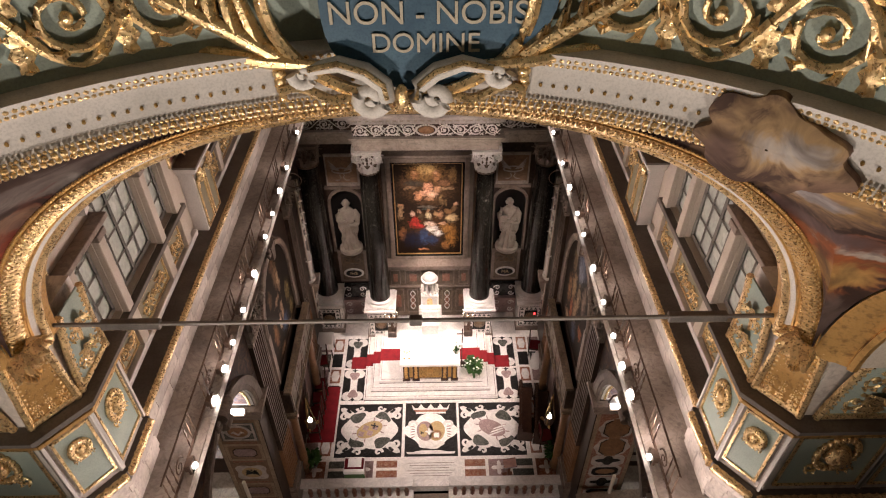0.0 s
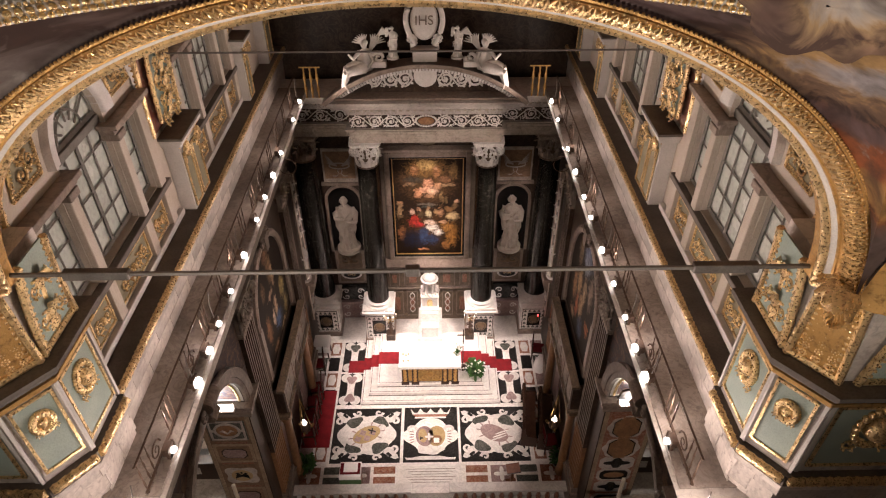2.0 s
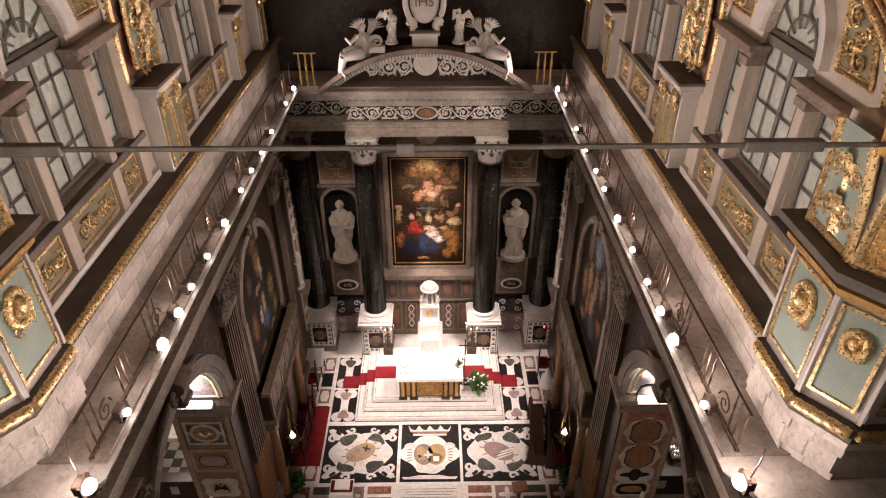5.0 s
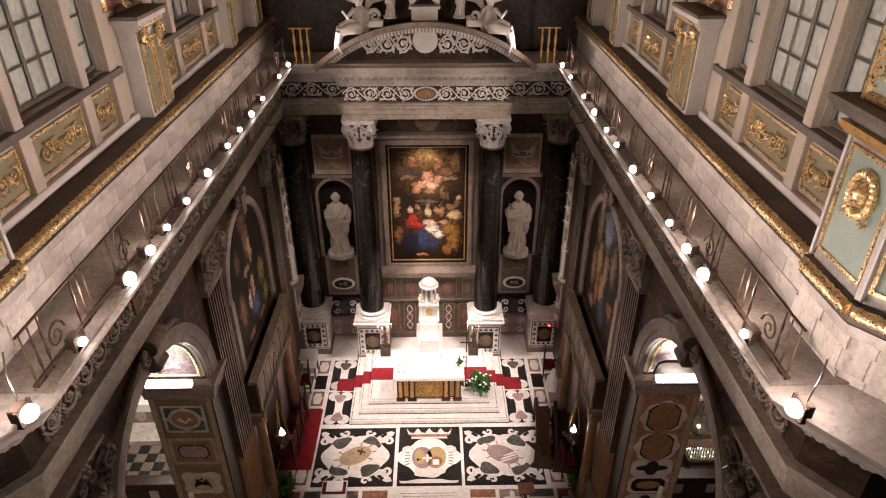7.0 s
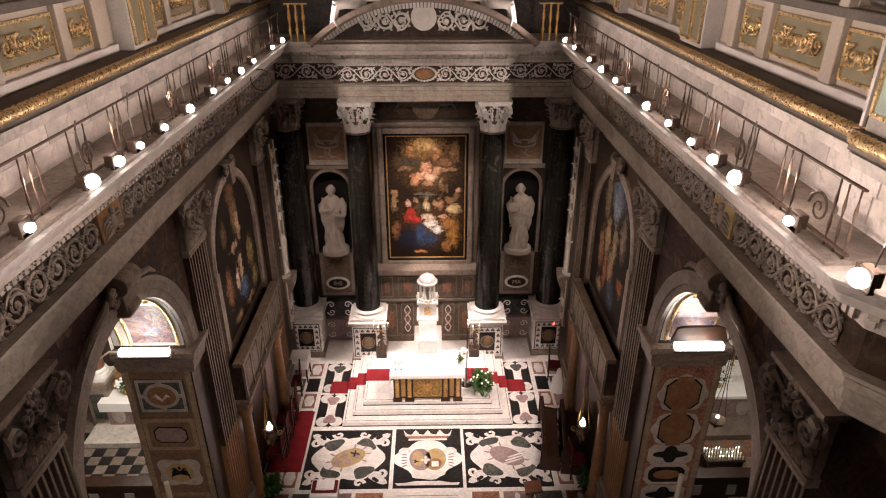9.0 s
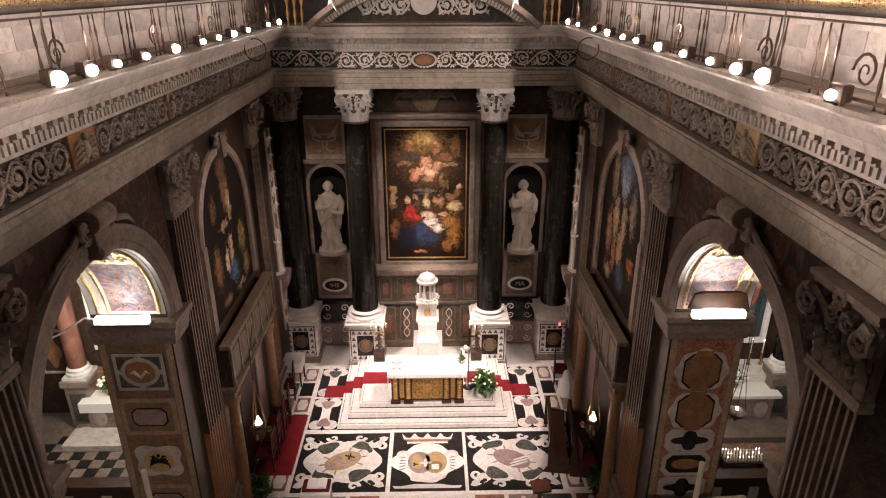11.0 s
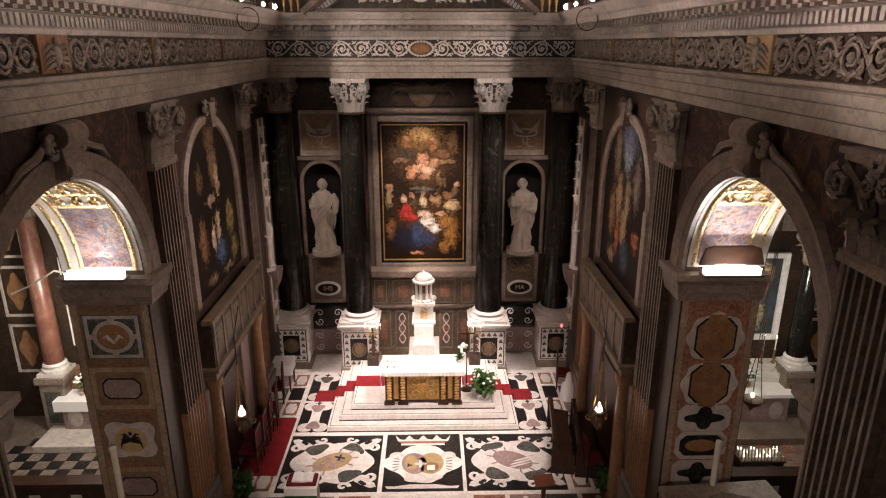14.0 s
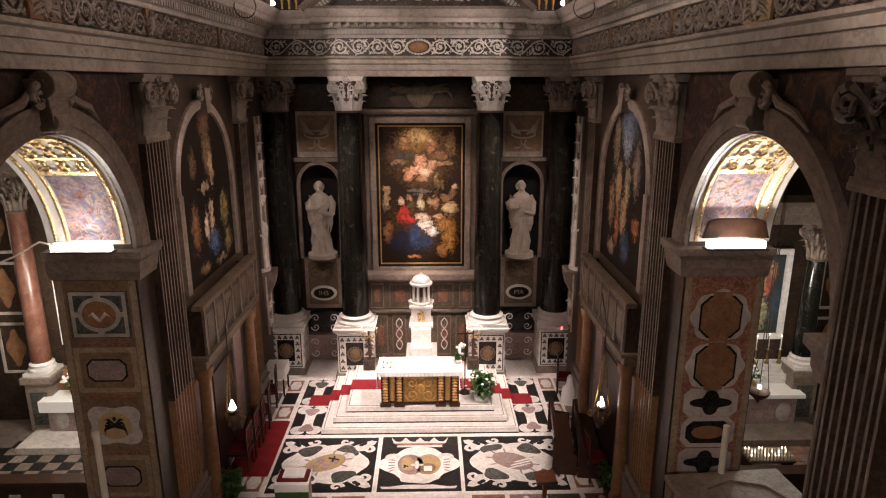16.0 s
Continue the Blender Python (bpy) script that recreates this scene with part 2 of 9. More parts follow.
def marble(name, ground, second, vein, rough=0.28, scale=1.6, veins=0.5, grime=0.7, fleck_mix=0.5):
    """Clouded stone with thin broken veins, stains and small flecks."""
    m, nt, p = base(name, rough)
    cloud = noise_of(nt, scale, 7, 0.6, 1.2)
    line = noise_of(nt, scale * 1.7, 6, 0.6, 2.5)
    col = mixed(nt, ramp_of(nt, cloud, [(0.3, (0, 0, 0)), (0.7, (1, 1, 1))]), ground, second)
    v = ramp_of(nt, line, [(0.44, (0, 0, 0)), (0.495, (veins, veins, veins)), (0.505, (veins, veins, veins)), (0.56, (0, 0, 0))])
    col = mixed(nt, v, col, vein)
    dirt = noise_of(nt, 0.55, 8, 0.7)
    col = mixed(nt, ramp_of(nt, dirt, [(0.46, (0, 0, 0)), (0.7, (grime,) * 3)]), col, tuple(c * 0.3 for c in ground))
    fleck = noise_of(nt, scale * 9, 5, 0.7, 0.6)
    col = mixed(nt, ramp_of(nt, fleck, [(0.36, (fleck_mix,) * 3), (0.47, (0, 0, 0))]), col, tuple(c * 0.42 for c in ground))
    oi = nt.nodes.new("ShaderNodeObjectInfo")
    vary = nt.nodes.new("ShaderNodeMapRange")
    vary.inputs["To Min"].default_value, vary.inputs["To Max"].default_value = 0.86, 1.08
    nt.links.new(oi.outputs["Random"], vary.inputs["Value"])
    hs = nt.nodes.new("ShaderNodeHueSaturation")
    nt.links.new(col, hs.inputs["Color"])
    nt.links.new(vary.outputs[0], hs.inputs["Value"])
    nt.links.new(hs.outputs[0], p.inputs["Base Color"])
    mr = nt.nodes.new("ShaderNodeMapRange")
    mr.inputs["To Min"].default_value, mr.inputs["To Max"].default_value = max(0.05, rough - 0.1), rough + 0.15
    nt.links.new(dirt, mr.inputs["Value"])
    nt.links.new(mr.outputs[0], p.inputs["Roughness"])
    bumped(nt, p, noise_of(nt, 35, 4), 0.08, 0.004)
    return m


def gilt(name, colour=(0.84, 0.62, 0.33), rough=0.30, deep=(0.20, 0.10, 0.045), metal=0.9):
    """Gold leaf rubbed through to the brown ground in the hollows and worn spots."""
    m, nt, p = base(name, rough, metal)
    worn = ramp_of(nt, noise_of(nt, 14, 6, 0.65), [(0.5, (0, 0, 0)), (0.72, (0.8, 0.8, 0.8))])
    nt.links.new(mixed(nt, worn, colour, deep), p.inputs["Base Color"])
    nt.links.new(ramp_of(nt, noise_of(nt, 40, 3), [(0.3, (rough - 0.12,) * 3), (0.7, (rough + 0.2,) * 3)]), p.inputs["Roughness"])
    bumped(nt, p, noise_of(nt, 45, 4), 0.5, 0.012)
    return m


def fresco(name, palette, scale=0.9, rough=0.6, warp=1.5, dark=0.0):
    """Brushy patches of many colours, as painted plaster seen from afar, with no figure in it."""
    m, nt, p = base(name, rough)
    tc = nt.nodes.new("ShaderNodeTexCoord").outputs["Object"]
    n1 = noise_of(nt, scale, 5, 0.6, warp, tc)
    n2 = noise_of(nt, scale * 3.1, 4, 0.6, warp * 0.8, tc)
    k = len(palette)
    col = ramp_of(nt, n1, [(0.27 + 0.46 * i / (k - 1), c) for i, c in enumerate(palette)])
    col2 = ramp_of(nt, n2, [(0.3 + 0.4 * i / (k - 1), c) for i, c in enumerate(reversed(palette))])
    col = mixed(nt, ramp_of(nt, noise_of(nt, scale * 1.3, 3, 0.5, 1.0, tc), [(0.42, (0, 0, 0)), (0.58, (0.75, 0.75, 0.75))]), col, col2)
    col = mixed(nt, ramp_of(nt, noise_of(nt, 9, 6, 0.7), [(0.45, (0, 0, 0)), (0.75, (0.5, 0.5, 0.5))]), col, tuple(c * 0.4 for c in palette[0]))
    nt.links.new(col, p.inputs["Base Color"])
    bumped(nt, p, noise_of(nt, 50, 3), 0.06, 0.003)
    return m


def canvas(name, ground, patches, rough=0.4, warp=0.08, grain=1.0, stroke=1.0, tone=1.0):
    """An old oil painting as soft patches of colour: (u, v, half width, half height, colour) on a dark ground, in the panel's own metres."""
    m, nt, p = base(name, rough)
    tc = nt.nodes.new("ShaderNodeTexCoord").outputs["Object"]
    nz = nt.nodes.new("ShaderNodeTexNoise")
    nz.inputs["Scale"].default_value, nz.inputs["Detail"].default_value = 5.0, 4.0
    nt.links.new(tc, nz.inputs["Vector"])
    off = nt.nodes.new("ShaderNodeVectorMath")
    off.operation = "MULTIPLY_ADD"
    off.inputs[1].default_value = (warp * 4, warp * 4, warp * 4)
    nt.links.new(nz.outputs["Color"], off.inputs[0])
    nt.links.new(tc, off.inputs[2])
    sub = nt.nodes.new("ShaderNodeVectorMath")
    sub.inputs[1].default_value = (-warp * 2, -warp * 2, -warp * 2)
    nt.links.new(off.outputs[0], sub.inputs[0])
    col = mixed(nt, noise_of(nt, 2.5, 5), ground, tuple(c * 0.25 for c in ground))
    ragged = nt.nodes.new("ShaderNodeMapRange")
    ragged.inputs["From Min"].default_value, ragged.inputs["From Max"].default_value = 0.25, 0.75
    ragged.inputs["To Min"].default_value, ragged.inputs["To Max"].default_value = -0.46, 0.46
    nt.links.new(noise_of(nt, 4.2 * grain, 4.5, 0.58, 2.2), ragged.inputs["Value"])
    for u, v, a, b, c in patches:
        c = tuple(k * tone for k in c)
        mp = nt.nodes.new("ShaderNodeMapping")
        mp.inputs["Location"].default_value = (-u / a, 0, -v / b)
        mp.inputs["Scale"].default_value = (1 / a, 0, 1 / b)
        nt.links.new(sub.outputs[0], mp.inputs["Vector"])
        ln = nt.nodes.new("ShaderNodeVectorMath")
        ln.operation = "LENGTH"
        nt.links.new(mp.outputs[0], ln.inputs[0])
        rag = nt.nodes.new("ShaderNodeMath")
        nt.links.new(ln.outputs["Value"], rag.inputs[0])
        nt.links.new(ragged.outputs[0], rag.inputs[1])
        col = mixed(nt, ramp_of(nt, rag.outputs[0], [(0.3, (0.95, 0.95, 0.95)), (0.7, (0.62, 0.62, 0.62)), (1.0, (0, 0, 0))]), col, c)
    fold = noise_of(nt, 4.2 * grain, 4, 0.55, 1.3)
    col = mixed(nt, ramp_of(nt, fold, [(0.30, (0.75, 0.75, 0.75)), (0.60, (0, 0, 0))]), col, tuple(c * 0.6 for c in ground))
    col = mixed(nt, ramp_of(nt, fold, [(0.58, (0, 0, 0)), (0.72, (0.7, 0.7, 0.7))]), col, (1.35, 1.28, 1.18), "MULTIPLY")
    brush = noise_of(nt, 6.5 * grain, 6, 0.6, 3.2)
    col = mixed(nt, ramp_of(nt, brush, [(0.34, (0.5 * stroke,) * 3), (0.52, (0, 0, 0))]), col, tuple(c * 0.7 for c in ground))
    col = mixed(nt, ramp_of(nt, brush, [(0.6, (0, 0, 0)), (0.72, (0.6 * stroke,) * 3)]), col, (1.5, 1.38, 1.2), "MULTIPLY")
    p.inputs["Specular IOR Level"].default_value = 0.12
    nt.links.new(col, p.inputs["Base Color"])
    return m


def glow(name, colour, strength):
    m, nt, p = base(name)
    p.inputs["Emission Color"].default_value = (*colour, 1)
    p.inputs["Emission Strength"].default_value = strength
    p.inputs["Base Color"].default_value = (*colour, 1)
    return m


WHITE = marble("white_marble", (0.72, 0.68, 0.64), (0.82, 0.79, 0.76), (0.42, 0.40, 0.40), 0.25, 1.4, 0.4, 0.22, 0.12)
PALE = marble("pale_wall_marble", (0.50, 0.45, 0.41), (0.62, 0.56, 0.51), (0.33, 0.29, 0.27), 0.4, 0.9, 0.35)
GREYM = marble("grey_brown_marble", (0.22, 0.17, 0.14), (0.31, 0.25, 0.205), (0.13, 0.10, 0.08), 0.38, 1.2, 0.5)
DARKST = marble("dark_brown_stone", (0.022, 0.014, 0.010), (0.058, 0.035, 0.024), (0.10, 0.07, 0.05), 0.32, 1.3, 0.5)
ARCHI = marble("grimy_architrave_marble", (0.37, 0.32, 0.27), (0.50, 0.435, 0.37), (0.2, 0.17, 0.14), 0.4, 0.9, 0.4)
WALKWAY = marble("dusty_pale_walkway_stone", (0.26, 0.22, 0.19), (0.36, 0.31, 0.27), (0.15, 0.12, 0.1), 0.7, 1.2, 0.4)
TAN = marble("tan_brown_marble", (0.24, 0.15, 0.09), (0.34, 0.22, 0.14), (0.12, 0.07, 0.045), 0.32, 2.0, 0.5)
TABLET = marble("dark_olive_brown_marble", (0.085, 0.062, 0.042), (0.16, 0.12, 0.085), (0.3, 0.22, 0.14), 0.32, 3.0, 0.5)
MEDAL = marble("brown_relief_marble", (0.16, 0.10, 0.055), (0.26, 0.18, 0.11), (0.08, 0.05, 0.03), 0.35, 4.0, 0.4)
BLACK = marble("black_marble", (0.006, 0.006, 0.006), (0.014, 0.013, 0.012), (0.16, 0.15, 0.14), 0.14, 6.0, 0.22)
BLACKFLOOR = marble("black_floor_marble", (0.008, 0.007, 0.007), (0.018, 0.016, 0.015), (0.08, 0.08, 0.08), 0.35, 2.0, 0.3)
GREENM = marble("dark_green_marble", (0.03, 0.033, 0.027), (0.07, 0.075, 0.062), (0.22, 0.22, 0.2), 0.3, 3.5, 0.6)
REDM = marble("red_marble", (0.20, 0.065, 0.035), (0.32, 0.13, 0.075), (0.45, 0.33, 0.26), 0.3, 3.0, 0.6)
ORANGEM = marble("orange_brown_marble", (0.26, 0.13, 0.06), (0.36, 0.20, 0.10), (0.16, 0.08, 0.05), 0.3, 2.2, 0.5)
YELLOWM = marble("yellow_marble", (0.44, 0.31, 0.15), (0.52, 0.39, 0.20), (0.32, 0.2, 0.1), 0.3, 3.0, 0.4)
PURPLEM = marble("mottled_purple_marble", (0.32, 0.21, 0.20), (0.46, 0.36, 0.34), (0.16, 0.1, 0.1), 0.3, 6.0, 0.7)
def flecked(name, ground, second, fleck, rough):
    """Near-black polished stone with sparse pale flecks and short broken veins."""
    m, nt, p = base(name, rough)
    p.inputs["Specular IOR Level"].default_value = 0.4
    col = mixed(nt, ramp_of(nt, noise_of(nt, 2.2, 6, 0.65, 1.0), [(0.4, (0, 0, 0)), (0.7, (1, 1, 1))]), ground, second)
    spots = ramp_of(nt, noise_of(nt, 34, 4, 0.7, 2.0), [(0.64, (0, 0, 0)), (0.7, (0.7, 0.7, 0.7))])
    line = ramp_of(nt, noise_of(nt, 3.5, 5, 0.6, 2.0), [(0.493, (0, 0, 0)), (0.5, (0.6, 0.6, 0.6)), (0.507, (0, 0, 0))])
    gate = ramp_of(nt, noise_of(nt, 5, 3), [(0.52, (0, 0, 0)), (0.6, (1, 1, 1))])
    col = mixed(nt, spots, col, fleck)
    col = mixed(nt, mixed(nt, 1.0, line, gate, "MULTIPLY"), col, fleck)
    nt.links.new(col, p.inputs["Base Color"])
    bumped(nt, p, noise_of(nt, 30, 3), 0.04, 0.003)
    return m


PILLAR = marble("warm_grey_fillet_marble", (0.13, 0.105, 0.085), (0.20, 0.165, 0.13), (0.10, 0.08, 0.06), 0.35, 1.2, 0.4)
BEIGEM = marble("beige_marble", (0.36, 0.27, 0.18), (0.48, 0.38, 0.27), (0.22, 0.15, 0.09), 0.35, 1.8, 0.5)
COLUMNM = flecked("black_column_marble", (0.005, 0.005, 0.004), (0.018, 0.016, 0.013), (0.24, 0.22, 0.19), 0.2)
BROKENRED = flecked("red_and_white_breccia", (0.12, 0.045, 0.03), (0.24, 0.12, 0.085), (0.5, 0.42, 0.36), 0.3)
GOLD = gilt("gold_leaf")
GOLDDULL = gilt("dull_gold", (0.55, 0.33, 0.12), 0.42, (0.14, 0.07, 0.03), 0.75)
BRASS = gilt("old_brass", (0.42, 0.27, 0.10), 0.35, (0.10, 0.06, 0.03), 0.9)
GREENP = plain("sage_green_paint", (0.27, 0.33, 0.29), (0.35, 0.40, 0.35), 0.55, 0, 2.5)
GREYP = plain("grey_white_stucco", (0.50, 0.47, 0.44), (0.62, 0.58, 0.55), 0.6, 0, 2.0)
PINKP = plain("warm_grey_plaster", (0.39, 0.335, 0.275), (0.50, 0.435, 0.365), 0.65, 0, 1.5)
OLIVE = plain("olive_gold_ground", (0.19, 0.165, 0.105), (0.27, 0.235, 0.155), 0.5, 0, 4.0)
BLUEP = plain("blue_cartouche_paint", (0.035, 0.085, 0.14), (0.07, 0.14, 0.20), 0.5, 0, 4.0)
LETTER = plain("faded_beige_lettering", (0.44, 0.39, 0.30), (0.56, 0.50, 0.40), 0.6, 0, 6.0)
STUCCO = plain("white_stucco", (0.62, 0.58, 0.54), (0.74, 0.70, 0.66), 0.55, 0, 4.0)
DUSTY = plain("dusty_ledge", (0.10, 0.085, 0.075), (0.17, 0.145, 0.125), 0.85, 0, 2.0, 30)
STUCCOLIT = plain("lit_stucco", (0.74, 0.70, 0.66), (0.82, 0.78, 0.74), 0.55, 0, 4.0)
FRIEZE = plain("dull_carved_marble", (0.22, 0.18, 0.15), (0.36, 0.305, 0.26), 0.6, 0, 5.0)
STATUE = plain("statue_marble", (0.48, 0.41, 0.34), (0.62, 0.55, 0.47), 0.45, 0, 5.0)
STATUEW = plain("white_statue_marble", (0.60, 0.56, 0.52), (0.76, 0.72, 0.68), 0.45, 0, 5.0)
WOOD = plain("dark_walnut", (0.024, 0.011, 0.007), (0.052, 0.024, 0.014), 0.35, 0, 8.0, 80)
WOODR = plain("reddish_wood", (0.10, 0.035, 0.02), (0.16, 0.06, 0.03), 0.32, 0, 8.0, 80)
IRON = plain("rusty_iron", (0.07, 0.045, 0.034), (0.13, 0.085, 0.06), 0.6, 0.4, 10.0)
STEEL = plain("grey_tie_rod_steel", (0.13, 0.115, 0.105), (0.2, 0.18, 0.165), 0.5, 0.6, 5.0)
REDCLOTH = plain("red_carpet", (0.16, 0.008, 0.012), (0.24, 0.014, 0.02), 0.9, 0, 5.0, 120)
PLUSH = plain("dark_red_plush", (0.10, 0.006, 0.010), (0.15, 0.01, 0.015), 0.85, 0, 5.0, 120)
LINEN = plain("white_linen", (0.80, 0.78, 0.76), (0.85, 0.83, 0.81), 0.8, 0, 6.0, 150, 0.25)
WAX = plain("ivory_wax", (0.72, 0.66, 0.54), (0.80, 0.74, 0.62), 0.4, 0, 6.0)
LEAFG = plain("green_leaf", (0.02, 0.06, 0.014), (0.05, 0.12, 0.025), 0.4, 0, 12.0)
PETAL = plain("white_petal", (0.78, 0.77, 0.74), (0.84, 0.83, 0.81), 0.6, 0, 12.0)
WINDOW = plain("milky_window_glass", (0.42, 0.44, 0.40), (0.50, 0.52, 0.47), 0.25, 0, 1.0, 12, 0.05)
BARS = plain("window_bar_paint", (0.12, 0.11, 0.095), (0.18, 0.165, 0.145), 0.5, 0, 8.0)
SHADOWY = plain("shade_black_plaster", (0.012, 0.010, 0.009), (0.024, 0.02, 0.018), 0.8, 0, 3.0)
BULB = glow("floodlight_lens", (1.0, 0.95, 0.90), 10)
TUBE = glow("lamp_tube", (1.0, 0.95, 0.90), 9)
FLAME = glow("candle_flame", (1.0, 0.88, 0.72), 9)
FRESCO1 = fresco("pendentive_fresco", [(0.07, 0.04, 0.04), (0.13, 0.09, 0.085), (0.24, 0.07, 0.04), (0.34, 0.24, 0.18), (0.14, 0.13, 0.13), (0.30, 0.17, 0.07)], 0.75)
FRESCO2 = fresco("lit_arch_fresco", [(0.06, 0.03, 0.028), (0.26, 0.10, 0.075), (0.13, 0.15, 0.24), (0.46, 0.29, 0.24), (0.09, 0.04, 0.04), (0.30, 0.14, 0.10)], 3.4)
FRESCO3 = fresco("dark_wall_fresco", [(0.015, 0.008, 0.007), (0.075, 0.035, 0.022), (0.03, 0.022, 0.026), (0.18, 0.10, 0.055), (0.02, 0.012, 0.01)], 2.0)

# ---- setting ----
# floors
sh = Shape().box(-4.7, 4.7, 7.3, 15.2, -0.3, 0.0)
floor = structure("floor", sh, WHITE, "white marble sanctuary floor with inlaid panels", "floor")
sh = Shape().box(-13, 13, -9, 7.3, -0.75, -0.45)
structure("floor_nave", sh, GREYM, "grey marble floor of the crossing below the sanctuary", "floor")
for s, nm in ((-1, "floor_aisle_west"), (1, "floor_aisle_east")):
    sh = Shape().box(min(s * 4.7, s * 13), max(s * 4.7, s * 13), 7.3, 15.2, -0.75, -0.45)
    structure(nm, sh, GREYM, "grey marble aisle floor beside the sanctuary", "floor")

ARCH_Y, ARCH_R, ARCH_Z = 4.44, 1.80, 5.70
WALLX, BACK = 4.15, 15.0


def arched_wall(s):
    """Side wall with one arch through it, from the crossing to the sanctuary's end."""
    x0, x1 = s * WALLX, s * 5.4
    pts = [(2.0, -0.45), (ARCH_Y - ARCH_R, -0.45), (ARCH_Y - ARCH_R, ARCH_Z)]
    n = 28
    for i in range(n + 1):
        a = math.pi - math.pi * i / n
        pts.append((ARCH_Y + ARCH_R * math.cos(a), ARCH_Z + ARCH_R * math.sin(a)))
    pts += [(ARCH_Y + ARCH_R, -0.45), (7.7, -0.45), (7.7, 8.3), (2.0, 8.3)]
    return Shape().prism(pts, lambda u, v, w: (x0 + (x1 - x0) * w, u, v), 1.0)


for s, nm in ((-1, "west"), (1, "east")):
    structure("wall_" + nm + "_arch", arched_wall(s), DARKST, "dark marble wall of the choir, pierced by an arch", "wall")
    a, b = sorted((s * WALLX, s * 4.7))
    structure("wall_" + nm + "_sanctuary", Shape().box(a, b, 7.7, 15.2, -0.3, 8.3), DARKST, "dark stone side wall of the sanctuary", "wall")
    a, b = sorted((s * 4.17, s * 5.0))
    structure("wall_" + nm + "_upper", Shape().box(a, b, 1.7, 15.2, 8.3, 10.48), PALE, "pale marble attic wall over the cornice", "wall")
    a, b = sorted((s * 3.40, s * 4.17))
    structure("walkway_" + nm, Shape().box(a, b, 1.5, 14.0, 9.76, 9.80), WALKWAY, "dusty stone walkway on top of the cornice", "walkway")
    # window wall with openings for the serliana windows
    x0, x1 = s * 4.5, s * 4.95
    for k, (ya, yb) in enumerate(((2.35, 6.75), (7.8, 11.4))):
        yc = (4.62, 9.6)[k]
        sh = Shape()

        def put(u, v, w, x0=x0, x1=x1, yc=yc):
            return (x0 + (x1 - x0) * w, yc + u, v)
        half = (yb - ya) / 2
        # panels under, beside and above the openings
        sh.prism([(-half - 0.2, 10.48), (half + 0.2, 10.48), (half + 0.2, 11.55), (-half - 0.2, 11.55)], put, 1)
        for q in (-1, 1):
            lo, hi = sorted((q * 1.55, q * (half + 0.2)))
            sh.prism([(lo, 11.55), (hi, 11.55), (hi, 16.3), (lo, 16.3)], put, 1)
            lo, hi = sorted((q * 0.70, q * 0.90))
            sh.prism([(lo, 11.55), (hi, 11.55), (hi, 13.05), (lo, 13.05)], put, 1)
            lo, hi = sorted((q * 0.70, q * 1.55))
            sh.prism([(lo, 13.05), (hi, 13.05), (hi, 16.3), (lo, 16.3)], put, 1)
        n = 16
        top = [(0.70 * math.cos(math.pi * i / n), 13.36 + 0.70 * math.sin(math.pi * i / n)) for i in range(n + 1)]
        for i in range(n):
            sh.prism([top[i + 1], top[i], (top[i][0], 16.3), (top[i + 1][0], 16.3)], put, 1)
        structure("wall_%s_window_%d" % (nm, k + 1), sh, PINKP, "warm grey plaster clerestory wall round a three-light window", "wall")
    for k, (ya, yb) in enumerate(((1.7, 2.25), (6.9, 7.6), (11.6, 15.2))):
        a, b = sorted((x0, x1))
        structure("wall_%s_pier_%d" % (nm, k + 1), Shape().box(a, b, ya, yb, 10.48, 16.3), PINKP, "plain plaster pier between the windows", "wall")

# near-black backing added behind the altar wall
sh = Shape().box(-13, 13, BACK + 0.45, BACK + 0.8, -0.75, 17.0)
structure("wall_north_backing", sh, SHADOWY, "near-black backing added behind the high altar wall", "wall")
# altar wall: with two niches and a recess for the altarpiece
NX, NR, NZ0, NZ1 = 2.87, 0.53, 3.13, 5.31
for s, nm in ((-1, "left"), (1, "right")):
    arc = [(NX + NR * math.cos(math.pi * i / 16), NZ1 + NR * math.sin(math.pi * i / 16)) for i in range(17)]
    sh = Shape()

    def put(u, v, w, s=s):
        return (s * u, BACK + 0.45 * w, v)
    sh.prism([(1.25, -0.3), (4.7, -0.3), (4.7, NZ0), (1.25, NZ0)], put, 1)
    sh.prism([(NX + NR, NZ0), (4.7, NZ0), (4.7, 10.3), (NX + NR, 10.3)], put, 1)
    sh.prism([(1.25, NZ0), (NX - NR, NZ0), (NX - NR, 10.3), (1.25, 10.3)], put, 1)
    for i in range(16):
        sh.prism([arc[i + 1], arc[i], (arc[i][0], 10.3), (arc[i + 1][0], 10.3)], put, 1)
    structure("wall_north_" + nm, sh, DARKST, "dark marble altar wall with an arched niche", "wall")
    # niche hollow, its shade painted as near-black
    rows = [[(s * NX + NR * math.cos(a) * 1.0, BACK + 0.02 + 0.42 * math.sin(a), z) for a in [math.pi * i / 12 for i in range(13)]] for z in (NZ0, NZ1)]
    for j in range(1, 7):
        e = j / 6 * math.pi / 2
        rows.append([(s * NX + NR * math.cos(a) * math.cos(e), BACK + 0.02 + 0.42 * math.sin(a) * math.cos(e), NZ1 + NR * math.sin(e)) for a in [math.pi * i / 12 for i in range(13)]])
    structure("niche_" + nm, Shape().grid(rows), SHADOWY, "round-headed statue niche, its shade put into a near-black colour", "niche", True)
sh = Shape().box(-1.25, 1.25, BACK + 0.1, BACK + 0.45, -0.3, 10.3)
structure("wall_north_centre", sh, DARKST, "dark wall behind the altarpiece", "wall")
